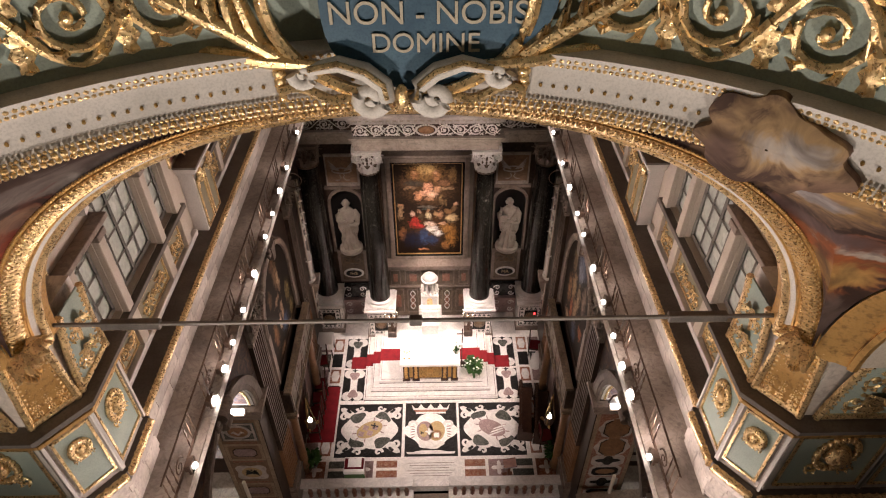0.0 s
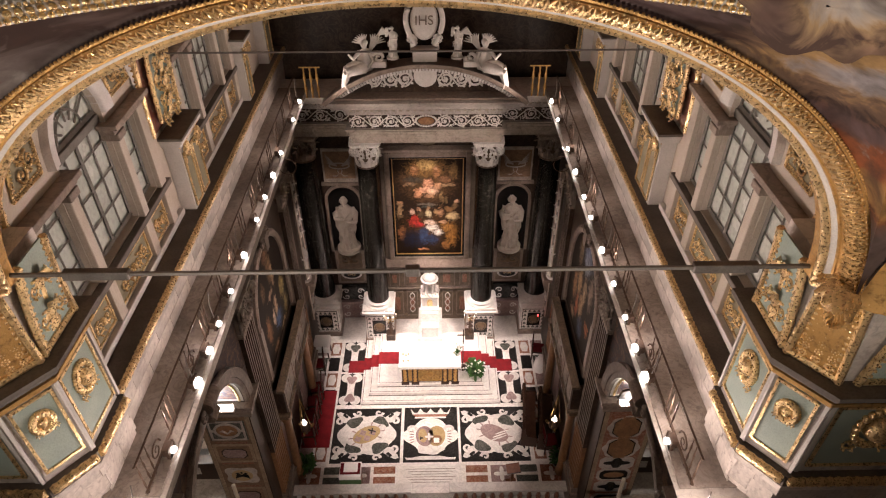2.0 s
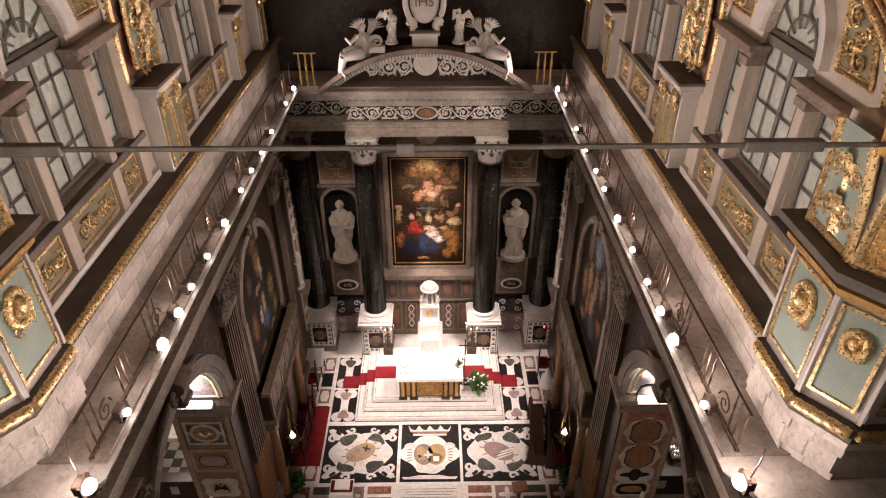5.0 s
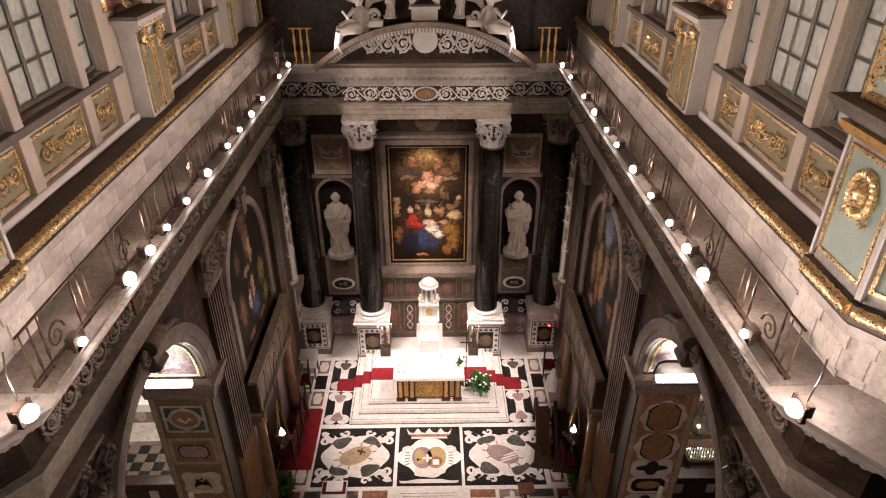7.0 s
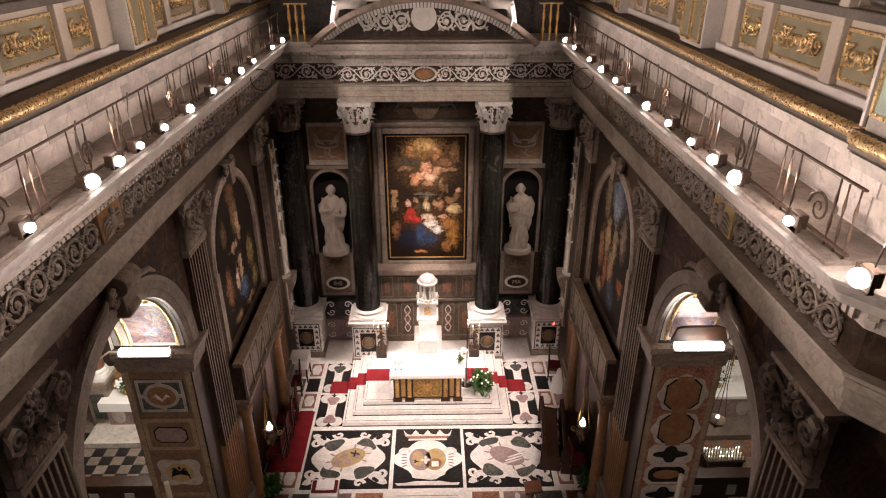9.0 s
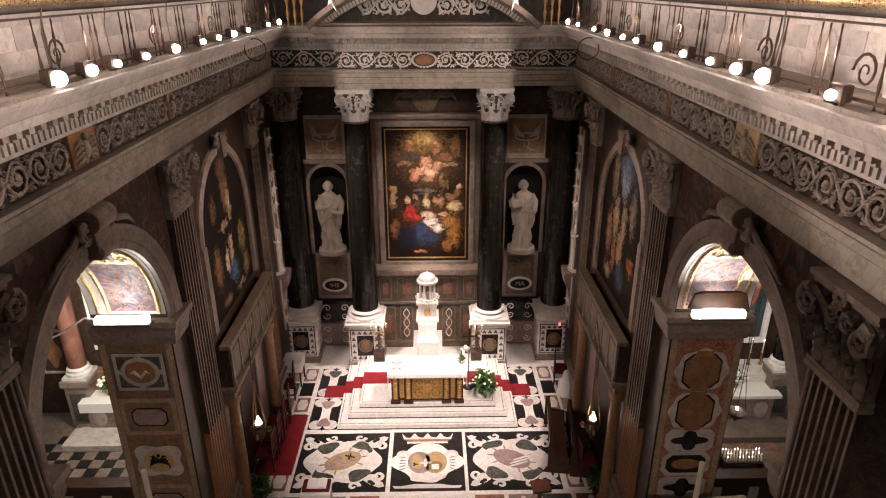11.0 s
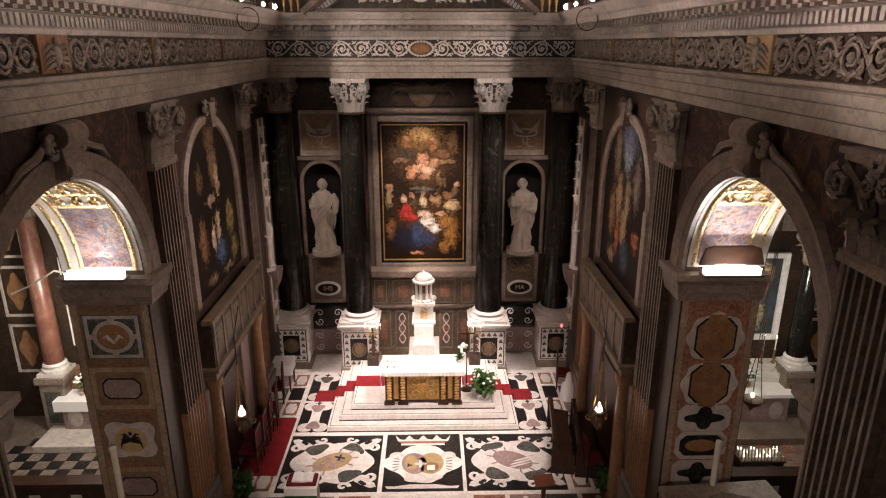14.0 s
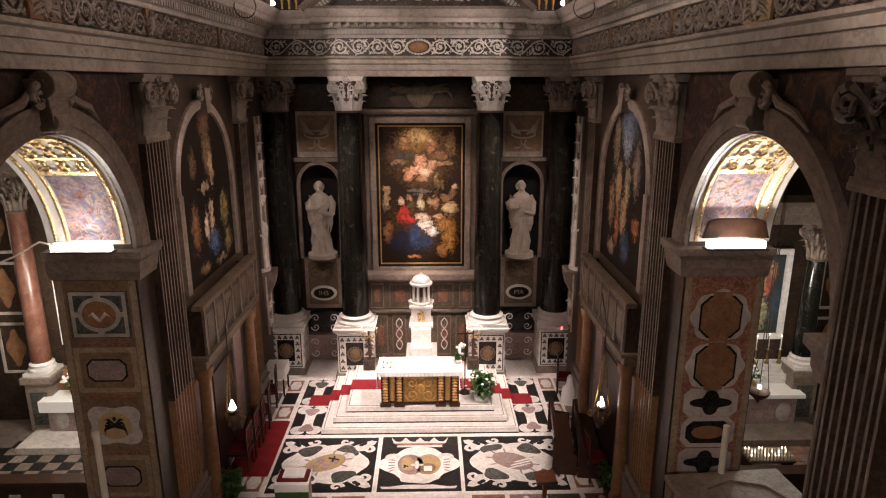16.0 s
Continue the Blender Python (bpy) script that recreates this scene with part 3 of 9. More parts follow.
# attic shade put into the colour: dark stone where the side attics are pale
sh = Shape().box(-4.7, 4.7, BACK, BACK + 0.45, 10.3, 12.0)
structure("wall_north_attic", sh, DARKST, "marble attic wall over the altar, dark stone painting its shade", "wall")
sh = Shape().box(-4.7, 4.7, BACK + 0.05, BACK + 0.45, 12.0, 16.9)
structure("wall_north_fresco", sh, FRESCO3, "dark frescoed end wall under the vault", "wall")
sh = Shape().box(-4.35, 4.35, BACK - 0.12, BACK, 11.9, 12.02)
structure("trim_north", sh, GOLDDULL, "dull gold moulding under the end fresco", "trim")

# entablature running round three sides
EX, EYS, EYC = 3.95, 14.05, 13.63
ROUND = [(-6.5, 1.02), (-4.32, 1.02), (-EX, 1.52), (-EX, EYS), (-2.2, EYS), (-2.2, EYC), (2.2, EYC), (2.2, EYS), (EX, EYS), (EX, 1.52), (4.32, 1.02), (6.5, 1.02)]
sh = Shape().sweep(ROUND, [(-0.5, 8.22), (0, 8.22), (0, 8.355), (-0.02, 8.36), (-0.02, 8.375), (0.04, 8.38), (0.04, 8.505), (0.02, 8.51), (0.02, 8.525), (0.075, 8.53), (0.075, 8.62), (0.05, 8.625), (0.05, 8.635), (0.12, 8.66), (0.135, 8.71), (-0.5, 8.71)])
structure("trim_architrave", sh, ARCHI, "pale grey marble architrave in three bands", "architrave")
sh = Shape().sweep(ROUND, [(-0.5, 8.71), (0.0, 8.71), (0.0, 9.14), (-0.5, 9.14)])
structure("trim_frieze", sh, DARKST, "dark frieze ground behind carved scrollwork", "frieze")
sh = Shape().sweep(ROUND, [(-0.6, 9.14), (0.05, 9.14), (0.06, 9.2), (0.10, 9.22), (0.10, 9.34), (0.16, 9.36), (0.18, 9.46), (0.42, 9.48), (0.45, 9.58), (0.50, 9.60), (0.60, 9.72), (0.62, 9.76), (-0.6, 9.78)])
structure("trim_cornice", sh, PALE, "projecting marble cornice with a walkway on top", "cornice", False, 0.006)


def along(path, gap, inset):
    """Places and directions at even steps along a level path, pushed out by inset."""
    out = []
    for a, b in zip(path, path[1:]):
        d = Vector((b[0] - a[0], b[1] - a[1]))
        ln = d.length
        d.normalize()
        k = max(1, int(ln / gap))
        for i in range(k):
            t = (i + 0.5) * ln / k
            out.append((a[0] + d.x * t + d.y * inset, a[1] + d.y * t - d.x * inset, math.degrees(math.atan2(d.y, d.x))))
    return out


one = Shape().box(-0.03, 0.03, -0.05, 0.03, 9.22, 9.335)
sh = Shape()
for x, y, a in along(ROUND, 0.1, 0.11):
    sh.join(one, pose(x, y, 0, 0, 0, a))
structure("trim_dentils", sh, PALE, "row of marble dentils under the cornice", "dentils")
one = Shape().box(-0.045, 0.045, -0.17, 0.02, 9.40, 9.475).box(-0.035, 0.035, -0.12, 0, 9.365, 9.40)
sh = Shape()
for x, y, a in along(ROUND, 0.2, 0.18):
    sh.join(one, pose(x, y, 0, 0, 0, a))
structure("trim_modillions", sh, ARCHI, "row of small marble brackets under the cornice", "brackets")

# gold moulding at the foot of the clerestory, with its ledge, round the crossing piers too
for s, nm in ((-1, "west"), (1, "east")):
    run = [(s * 4.15, 15.0), (s * 4.15, 2.45), (s * 4.02, 2.45), (s * 4.02, 1.62), (s * 4.38, 1.16), (s * 6.5, 1.16)]
    if s < 0:
        run = run[::-1]
    sh = Shape().sweep(run, [(-0.9, 10.42), (0, 10.42), (0.05, 10.44), (0.05, 10.63), (-0.9, 10.63)])
    structure("ledge_" + nm, sh, DUSTY, "dusty dark ledge over the attic wall", "ledge")
    sh = Shape()
    for a, b in zip(run, run[1:]):
        ln = (Vector(a) - Vector(b)).length
        k = max(4, int(ln / 0.045))
        d = (Vector(b) - Vector(a)).normalized()
        pts, rad = [], []
        for i in range(k + 1):
            t = i / k
            pts.append((a[0] + (b[0] - a[0]) * t + d.y * 0.06, a[1] + (b[1] - a[1]) * t - d.x * 0.06, 10.565))
            rad.append(0.075 * (0.75 + 0.25 * abs(math.sin(i * 1.3))))
        sh.tube(pts, rad, 8)
    structure("trim_gold_" + nm, sh, GOLD, "carved gilt torus moulding along the ledge", "moulding", True)
    sh = Shape().sweep(run, [(-0.2, 10.3), (0.02, 10.3), (0.04, 10.42), (-0.2, 10.42)])
    structure("trim_under_" + nm, sh, PALE, "plain marble string course under the gilt moulding", "moulding")
    # pier between arch bay and crossing, from the floor to the ledge
    body = [(s * 4.15, 2.45), (s * 4.05, 2.45), (s * 4.05, 1.64), (s * 4.4, 1.2), (s * 6.5, 1.2), (s * 6.5, 2.45)]
    sh = Shape().prism(body, lambda u, v, w: (u, v, -0.75 + 8.97 * w), 1.0)
    structure("pier_%s_lower" % nm, sh, DARKST, "dark marble foot of the crossing pier", "pier")
    sh = Shape().prism(body, lambda u, v, w: (u, v, 8.22 + 5.23 * w), 1.0)
    structure("pier_" + nm, sh, PALE, "pale marble crossing pier with a canted corner", "pier")

# choir vault with round-headed lunettes over the windows
VX, VZ, VH = 4.5, 12.25, 4.0
LUN = [(4.5, 2.0, 1.22), (9.6, 1.8, 1.2)]


LZ = 13.35


def vault_x(z, inset=0.0):
    """Half width of the steep-sided vault at height z."""
    return (VX - inset) * max(0.0, 1 - (max(0.0, z - VZ) / (VH - inset)) ** 3) ** (1 / 3)


def vault_at(a, inset=0.0):
    """Place (x, z) on the vault's curve for an angle from the spring line."""
    return (VX - inset) * max(0.0, math.cos(a)) ** (2 / 3), VZ + (VH - inset) * max(0.0, math.sin(a)) ** (2 / 3)


def in_lunette(y, z):
    return any(abs(y - c) < r and (z < LZ or ((y - c) / r) ** 2 + ((z - LZ) / h) ** 2 < 1) for c, r, h in LUN)


sh = Shape()
ny, na = 170, 90
for i in range(ny):
    ya, yb = 1.75 + (15.0 - 1.75) * i / ny, 1.75 + (15.0 - 1.75) * (i + 1) / ny
    for j in range(na):
        q0, q1 = -math.cos(math.pi * j / na), -math.cos(math.pi * (j + 1) / na)
        (xa, za), (xb, zb) = [(math.copysign(1, q) * vault_at(math.acos(min(1, abs(q))))[0], vault_at(math.acos(min(1, abs(q))))[1]) for q in (q0, q1)]
        if in_lunette((ya + yb) / 2, (za + zb) / 2):
            continue
        sh.add([(x, y, z) for x, z in ((xa, za), (xb, zb)) for y in (ya, yb)], [(0, 1, 3, 2)])
structure("ceiling_choir_vault", sh, FRESCO1, "frescoed barrel vault over the choir", "vault", True)
for s, nm in ((-1, "west"), (1, "east")):
    for k, (c, r, h) in enumerate(LUN):
        # the rib's line: up one side from the spring, over the round head and down again
        edge = [(c + r, 12.3 + (LZ - 12.3) * i / 8) for i in range(8)]
        edge += [(c + r * math.cos(math.pi * i / 40), LZ + h * math.sin(math.pi * i / 40)) for i in range(41)]
        edge += [(c - r, LZ - (LZ - 12.3) * (i + 1) / 8) for i in range(8)]
        rows = [[(s * (vault_x(z) - 0.03 + (4.5 - vault_x(z)) * t), c + (y - c) * (1 - 0.05 * t), z - 0.05 * t) for t in (0, 0.5, 1)] for y, z in edge]
        structure("ceiling_lunette_%s_%d" % (nm, k + 1), Shape().grid(rows), GREYP, "white stucco lunette hood cut into the vault", "lunette", True)
        sh = Shape()
        for out, rad in ((0.0, 0.045), (0.075, 0.022)):
            sh.tube([(s * (vault_x(z) - 0.05), c + (y - c) * (1 + out / r), z + out * (z > LZ)) for y, z in edge], rad, 8)
        structure("trim_lunette_%s_%d" % (nm, k + 1), sh, GOLD, "gilt rib along the lunette's edge", "moulding", True)
        sh = Shape()
        for (y0, z0), (y1, z1) in zip(edge, edge[1:]):
            n = max(1, int(math.hypot(y1 - y0, z1 - z0) / 0.055))
            for i in range(n):
                t = i / n
                y, z = y0 + (y1 - y0) * t, z0 + (z1 - z0) * t
                sh.ball((s * (0.55 * vault_x(z) + 0.45 * 4.5 - 0.05), c + (y - c) * 0.965, z - 0.035), 0.02, 0.02, 0.02, 5, 4)
        structure("trim_lunette_beads_%s_%d" % (nm, k + 1), sh, GOLDDULL, "row of gilt beads inside the lunette", "moulding", True)

# crossing: great arch, pendentives, drum
AX, AZ, AH, AY = 3.82, 13.35, 2.64, 1.2
DR, DC, DZ = 3.72, -2.5, 16.25


def arch_put(u, w, v):
    return (u, AY + w, AZ + v)


sh = Shape().arch(arch_put, AX, AH, [(0.03, 0.36), (0.02, 0.32), (0.03, 0.28), (0.06, 0.265), (0.085, 0.28), (0.085, 0.36)], n=96)
structure("trim_arch_inner", sh, GOLD, "thin gilt inner fillet of the great arch", "moulding", True)
sh = Shape().arch(arch_put, AX, AH, [(0.08, 0.29), (0.085, 0.25), (0.112, 0.215), (0.13, 0.215), (0.13, 0.3)], n=96)
structure("arch_fillet", sh, GREYP, "grey stucco band inside the gilt archivolt", "arch", True)
sh = Shape().arch(arch_put, AX, AH, [(0.11, 0.22), (0.118, 0.19), (0.132, 0.19), (0.14, 0.165), (0.262, 0.015), (0.27, 0.03), (0.29, 0.03), (0.29, 0.2), (0.15, 0.2)], n=96)
structure("arch_band", sh, GOLDDULL, "dull gilt ground of the archivolt", "arch", True)


def on_arch(a, r, d):
    """A point of the archivolt: angle, distance out from the inner edge, height over its sloping band."""
    slope = 0.165 - (r - 0.14) * 1.23
    return arch_put((AX + r - 0.5 * d) * math.cos(a), slope - 0.8 * d, (AH + r - 0.5 * d) * math.sin(a))


sh = Shape()
for i in range(150):
    a = math.pi * (i + 0.5) / 150
    w = 0.0085
    for e in (-1, 1):
        sh.tube([on_arch(a, 0.14, 0.004), on_arch(a + e * w * 0.9, 0.165, 0.022), on_arch(a + e * w * 0.8, 0.225, 0.026), on_arch(a + e * w * 0.2, 0.25, 0.01)], [0.006, 0.016, 0.014, 0.004], 5)
    sh.ball(on_arch(a, 0.195, 0.014), 0.016, 0.016, 0.024, 6, 4)
    sh.ball(on_arch(a + w * 1.2, 0.258, 0.006), 0.012, 0.012, 0.012, 5, 4)
structure("trim_great_arch", sh, GOLD, "carved gilt leaf band of the great arch", "moulding", True)
sh = Shape()
for i in range(300):
    a = math.pi * i / 299
    sh.ball(arch_put((AX + 0.295) * math.cos(a), 0.0, (AH + 0.295) * math.sin(a)), 0.015, 0.015, 0.015, 5, 4)
structure("trim_great_arch_beads", sh, GOLDDULL, "row of gilt beads along the archivolt", "moulding", True)
sh = Shape().arch(arch_put, AX, AH, [(0.06, 0.33), (0.06, 0.52), (0.3, 0.52), (0.3, 0.3)], n=64)
structure("ceiling_arch_soffit", sh, GOLDDULL, "dull gilt soffit of the great arch", "arch", True)


def drum(a, r, z):
    return (r * math.cos(a), DC + r * math.sin(a), z)


PENDENTIVE = {
    -1: canvas("pendentive_fresco_west", (0.05, 0.028, 0.024), [(-2.6, 15.75, 0.9, 0.3, (0.20, 0.16, 0.15)), (-2.7, 15.6, 0.4, 0.16, (0.34, 0.29, 0.27)), (-3.5, 14.75, 0.9, 0.85, (0.36, 0.07, 0.035)), (-3.3, 15.3, 0.3, 0.2, (0.40, 0.24, 0.16)), (-3.2, 14.9, 0.2, 0.3, (0.10, 0.045, 0.03)), (-3.1, 15.1, 0.35, 0.2, (0.14, 0.09, 0.08)), (-3.7, 15.6, 0.5, 0.4, (0.17, 0.12, 0.11)), (-3.8, 14.0, 0.4, 0.4, (0.16, 0.11, 0.10)), (-1.6, 16.05, 0.5, 0.12, (0.16, 0.11, 0.10))], 0.6, 0.08, 0.5, 0.3, 0.6),
    1: canvas("pendentive_fresco_east", (0.055, 0.032, 0.027), [(2.85, 15.85, 0.75, 0.5, (0.26, 0.16, 0.10)), (2.85, 15.9, 0.5, 0.34, (0.46, 0.28, 0.11)), (2.85, 15.82, 0.3, 0.2, (0.36, 0.33, 0.34)), (2.9, 15.98, 0.08, 0.08, (0.30, 0.17, 0.10)), (3.5, 14.9, 0.8, 0.6, (0.36, 0.11, 0.04)), (3.75, 15.15, 0.35, 0.1, (0.50, 0.44, 0.38)), (3.3, 15.3, 0.5, 0.16, (0.14, 0.09, 0.09)), (3.8, 14.7, 0.3, 0.25, (0.44, 0.26, 0.09)), (3.9, 14.0, 0.4, 0.35, (0.15, 0.11, 0.10)), (1.7, 16.1, 0.5, 0.12, (0.15, 0.10, 0.10))], 0.6, 0.08, 0.5, 0.3, 0.7)}
for s, nm in ((-1, "west"), (1, "east")):
    rows = []
    for i in range(65):
        t = i / 32
        if t <= 1:
            th = math.pi / 2 * (1 - t)
            lo = Vector((s * (AX + 0.29) * math.cos(th), AY + 0.02, AZ + (AH + 0.29) * math.sin(th)))
        else:
            th = math.pi / 2 * (t - 1)
            lo = Vector((s * (AX + 0.29), DC + (AY + 0.02 - DC) * math.cos(th), AZ + (AH + 0.29) * math.sin(th)))
        ph = math.pi / 2 - math.pi / 4 * t
        hi = Vector(drum(ph if s > 0 else math.pi - ph, DR + 0.02, DZ + 0.02))
        row = []
        for j in range(11):
            q = j / 10
            p = lo.lerp(hi, q)
            out = 0.28 * math.sin(math.pi * q) * min(t, 2 - t)
            row.append((p.x + s * out * 0.7, p.y + out * 0.7, p.z + 0.1 * math.sin(math.pi * q) * min(t, 2 - t)))
        rows.append(row)
    structure("ceiling_pendentive_" + nm, Shape().grid(rows), PENDENTIVE[s], "frescoed pendentive with reds, browns and a pale glow", "pendentive", True)

for s, nm in ((-1, "west"), (1, "east")):
    def side_put(u, w, v, s=s):
        return (s * (AX + 0.30 + w), DC + u, AZ + v)
    sh = Shape().arch(side_put, AY - DC - 0.27, AH, [(0.03, 0.36), (0.02, 0.3), (0.06, 0.26), (0.085, 0.28), (0.15, 0.18), (0.16, 0.13), (0.27, 0.0), (0.29, 0.02), (0.29, 0.36)], n=64)
    structure("trim_transept_arch_" + nm, sh, GOLDDULL, "gilt archivolt of the transept arch", "moulding", True)
    a, b = sorted((s * (AX + 0.62), s * (AX + 1.2)))
    structure("wall_%s_spandrel" % nm, Shape().prism([(1.25, 13.3), (1.25, 16.9), (-6.3, 16.9), (-6.3, 13.3)] + [(DC + 3.5 * math.cos(g), AZ + (AH + 0.05) * math.sin(g)) for g in [math.pi * (1 - i / 24) for i in range(25)]], lambda u, v, w, a=a, b=b: (a + (b - a) * w, u, v), 1.0), PINKP, "plaster wall round the transept arch", "wall")

RING = [(DR * math.cos(-2 * math.pi * i / 96), DC + DR * math.sin(-2 * math.pi * i / 96)) for i in range(96)]
prof_ring = [(-0.3, DZ - 0.02), (-0.02, DZ - 0.02), (0.02, DZ), (0.02, DZ + 0.04), (-0.01, DZ + 0.12), (-0.01, DZ + 0.34), (0.03, DZ + 0.36), (0.05, DZ + 0.45), (-0.3, DZ + 0.47)]
sh = Shape().sweep(RING, prof_ring, True)
structure("ring_drum", sh, GREYP, "grey-white stucco ring at the foot of the drum", "ring", True)
sh = Shape()
for z, r, k in ((DZ + 0.01, 0.022, 520), (DZ + 0.05, 0.026, 400), (DZ + 0.09, 0.014, 700), (DZ + 0.37, 0.018, 560), (DZ + 0.41, 0.024, 460)):
    for i in range(k):
        a = 2 * math.pi * i / k
        if math.sin(a) > 0.1:
            sh.ball(drum(a, DR - 0.03, z), r, r, r * 0.9, 6, 4)
structure("trim_ring_beads", sh, GOLD, "gilt leaf-and-bead bands round the drum", "moulding", True)
sh = Shape()
for i in range(260):
    a = 2 * math.pi * i / 260
    if math.sin(a) > 0.1:
        sh.ball(drum(a, DR - 0.0, DZ + 0.2), 0.014, 0.014, 0.016, 6, 4)
structure("trim_ring_studs", sh, BRASS, "row of dark studs along the drum ring", "moulding")
rows = [[drum(-2 * math.pi * i / 96, DR + 0.12 + o, z) for i in range(97)] for o, z in ((0, DZ + 0.45), (0, 18.2), (0.25, 19.6), (0.25, 20.5))]
structure("wall_drum", Shape().grid(rows), GREENP, "sage green drum wall of the dome with gilt scrolls", "wall", True)
# unseen dome shell added to cap the drum and hold the light in
rows = [[drum(-2 * math.pi * i / 48, (DR + 0.37) * math.cos(e), 20.5 + 3.6 * math.sin(e)) for i in range(49)] for e in [math.pi / 2 * k / 10 for k in range(11)]]
structure("ceiling_dome", Shape().grid(rows), PINKP, "unseen plain plaster dome shell added to close the crossing", "dome", True)
# plain walls and ceilings added to close the crossing and aisles for light
sh = Shape().box(-13, 13, -9.3, -9.0, -0.75, 20.5)
structure("wall_south", sh, PALE, "unseen plain wall added behind the crossing", "wall")
for s, nm in ((-1, "west"), (1, "east")):
    a, b = sorted((s * 12.7, s * 13))
    structure("wall_%s_outer" % nm, Shape().box(a, b, -9, 15.8, -0.75, 17), GREYM, "plain outer wall added to close the aisle", "wall")
    a, b = sorted((s * 5.4, s * 13))
    structure("ceiling_aisle_" + nm, Shape().box(a, b, 1.2, 15.8, 8.2, 8.5), PINKP, "plain ceiling added to close the aisle", "ceiling")
    a, b = sorted((s * 4.6, s * 13))
    structure("ceiling_transept_" + nm, Shape().box(a, b, -9, 1.16, 17.0, 17.3), PINKP, "plain ceiling added to close the transept", "ceiling")
    a, b = sorted((s * 6.5, s * 13))
    structure("wall_%s_transept" % nm, Shape().box(a, b, 1.2, 1.6, 8.5, 17.3), PALE, "plain wall added to close the transept", "wall")
    a, b = sorted((s * 4.95, s * 13))
    structure("ceiling_roof_" + nm, Shape().box(a, b, 1.6, 15.8, 16.3, 16.6), PINKP, "plain roof added to close the space over the aisle", "ceiling")
structure("ceiling_crossing_south", Shape().box(-4.6, 4.6, -9, -6.3, 17.0, 17.3), PINKP, "unseen plain vault added south of the dome", "ceiling")

# ---- sanctuary ----
def bell(r, h):
    """The plain core of a leafy capital."""
    return Shape().lathe([(r * 1.08, 0), (r * 1.14, h * 0.03), (r * 1.08, h * 0.06), (r * 0.93, h * 0.08), (r * 0.93, h * 0.5), (r * 1.05, h * 0.75), (r * 1.3, h * 0.86)], 20)


def corinthian(r, h, n=8):
    """The leaves, scrolls and slab of a capital of height h over a shaft of radius r, from z = 0."""
    sh = Shape()
    for z, ln, off, wide, gap in ((0.06, 0.36, 0.0, 0.34, 1.04), (0.06, 0.60, 0.5, 0.30, 1.0), (0.40, 0.36, 0.25, 0.16, 1.0), (0.40, 0.36, 0.75, 0.16, 1.0)):
        for k in range(n):
            a = 2 * math.pi * (k + off) / n

            def put(u, v, w, a=a, z=z, gap=gap):
                q = r * gap + w
                return (q * math.cos(a) - u * math.sin(a), q * math.sin(a) + u * math.cos(a), z * h + v)
            acanthus(sh, put, ln * h, r * wide, 0.36)
    for k in range(4):
        a = math.pi / 4 + math.pi / 2 * k
        c, d = math.cos(a), math.sin(a)
        for e in (-1, 1):
            pts, rad = spiral(0.17 * h, 1.7, 0.05 * h, math.pi / 2, -1, 18)
            sh.tube([((r * 1.42 + u) * c - e * 0.05 * h * d, (r * 1.42 + u) * d + e * 0.05 * h * c, h * 0.69 + v) for u, v in pts], rad, 6)
        sh.ball((r * 1.42 * c, r * 1.42 * d, h * 0.69), 0.05 * h, n=8, k=6)
        sh.tube([(r * 1.0 * c, r * 1.0 * d, h * 0.45), (r * 1.12 * c, r * 1.12 * d, h * 0.62), (r * 1.35 * c, r * 1.35 * d, h * 0.84)], 0.045 * h, 6)
        a = math.pi / 2 * k
        c, d = math.cos(a), math.sin(a)
        for e in (-1, 1):
            pts, rad = spiral(0.11 * h, 1.5, 0.035 * h, math.pi / 2, e, 14)
            sh.tube([(r * 1.2 * c - (e * 0.15 * h + u) * d, r * 1.2 * d + (e * 0.15 * h + u) * c, h * 0.70 + v) for u, v in pts], rad, 6)
        for j in range(6):
            g = 2 * math.pi * j / 6
            sh.ball((r * 1.42 * c - 0.07 * h * math.cos(g) * d, r * 1.42 * d + 0.07 * h * math.cos(g) * c, h * 0.91 + 0.07 * h * math.sin(g)), 0.045 * h, n=6, k=4)
        sh.ball((r * 1.46 * c, r * 1.46 * d, h * 0.91), 0.04 * h, n=6, k=4)
    ab = []
    for k in range(4):
        for t in range(8):
            a = math.pi / 4 + math.pi / 2 * (k + t / 8)
            q = r * (1.88 - 0.52 * math.sin(math.pi * t / 8))
            ab.append((q * math.cos(a), q * math.sin(a)))
    sh.prism(ab, lambda u, v, w: (u, v, h * 0.88 + w), h * 0.06)
    sh.prism([(u * 1.06, v * 1.06) for u, v in ab], lambda u, v, w: (u, v, h * 0.94 + w), h * 0.06)
    return sh


def attic_base(r, h):
    return Shape().box(-r * 1.38, r * 1.38, -r * 1.38, r * 1.38, 0, h * 0.26).lathe(
        [(r * 1.36, h * 0.26), (r * 1.42, h * 0.36), (r * 1.36, h * 0.5), (r * 1.14, h * 0.56), (r * 1.10, h * 0.68), (r * 1.2, h * 0.74), (r * 1.24, h * 0.82), (r * 1.16, h * 0.9), (r * 1.02, h)], 32)


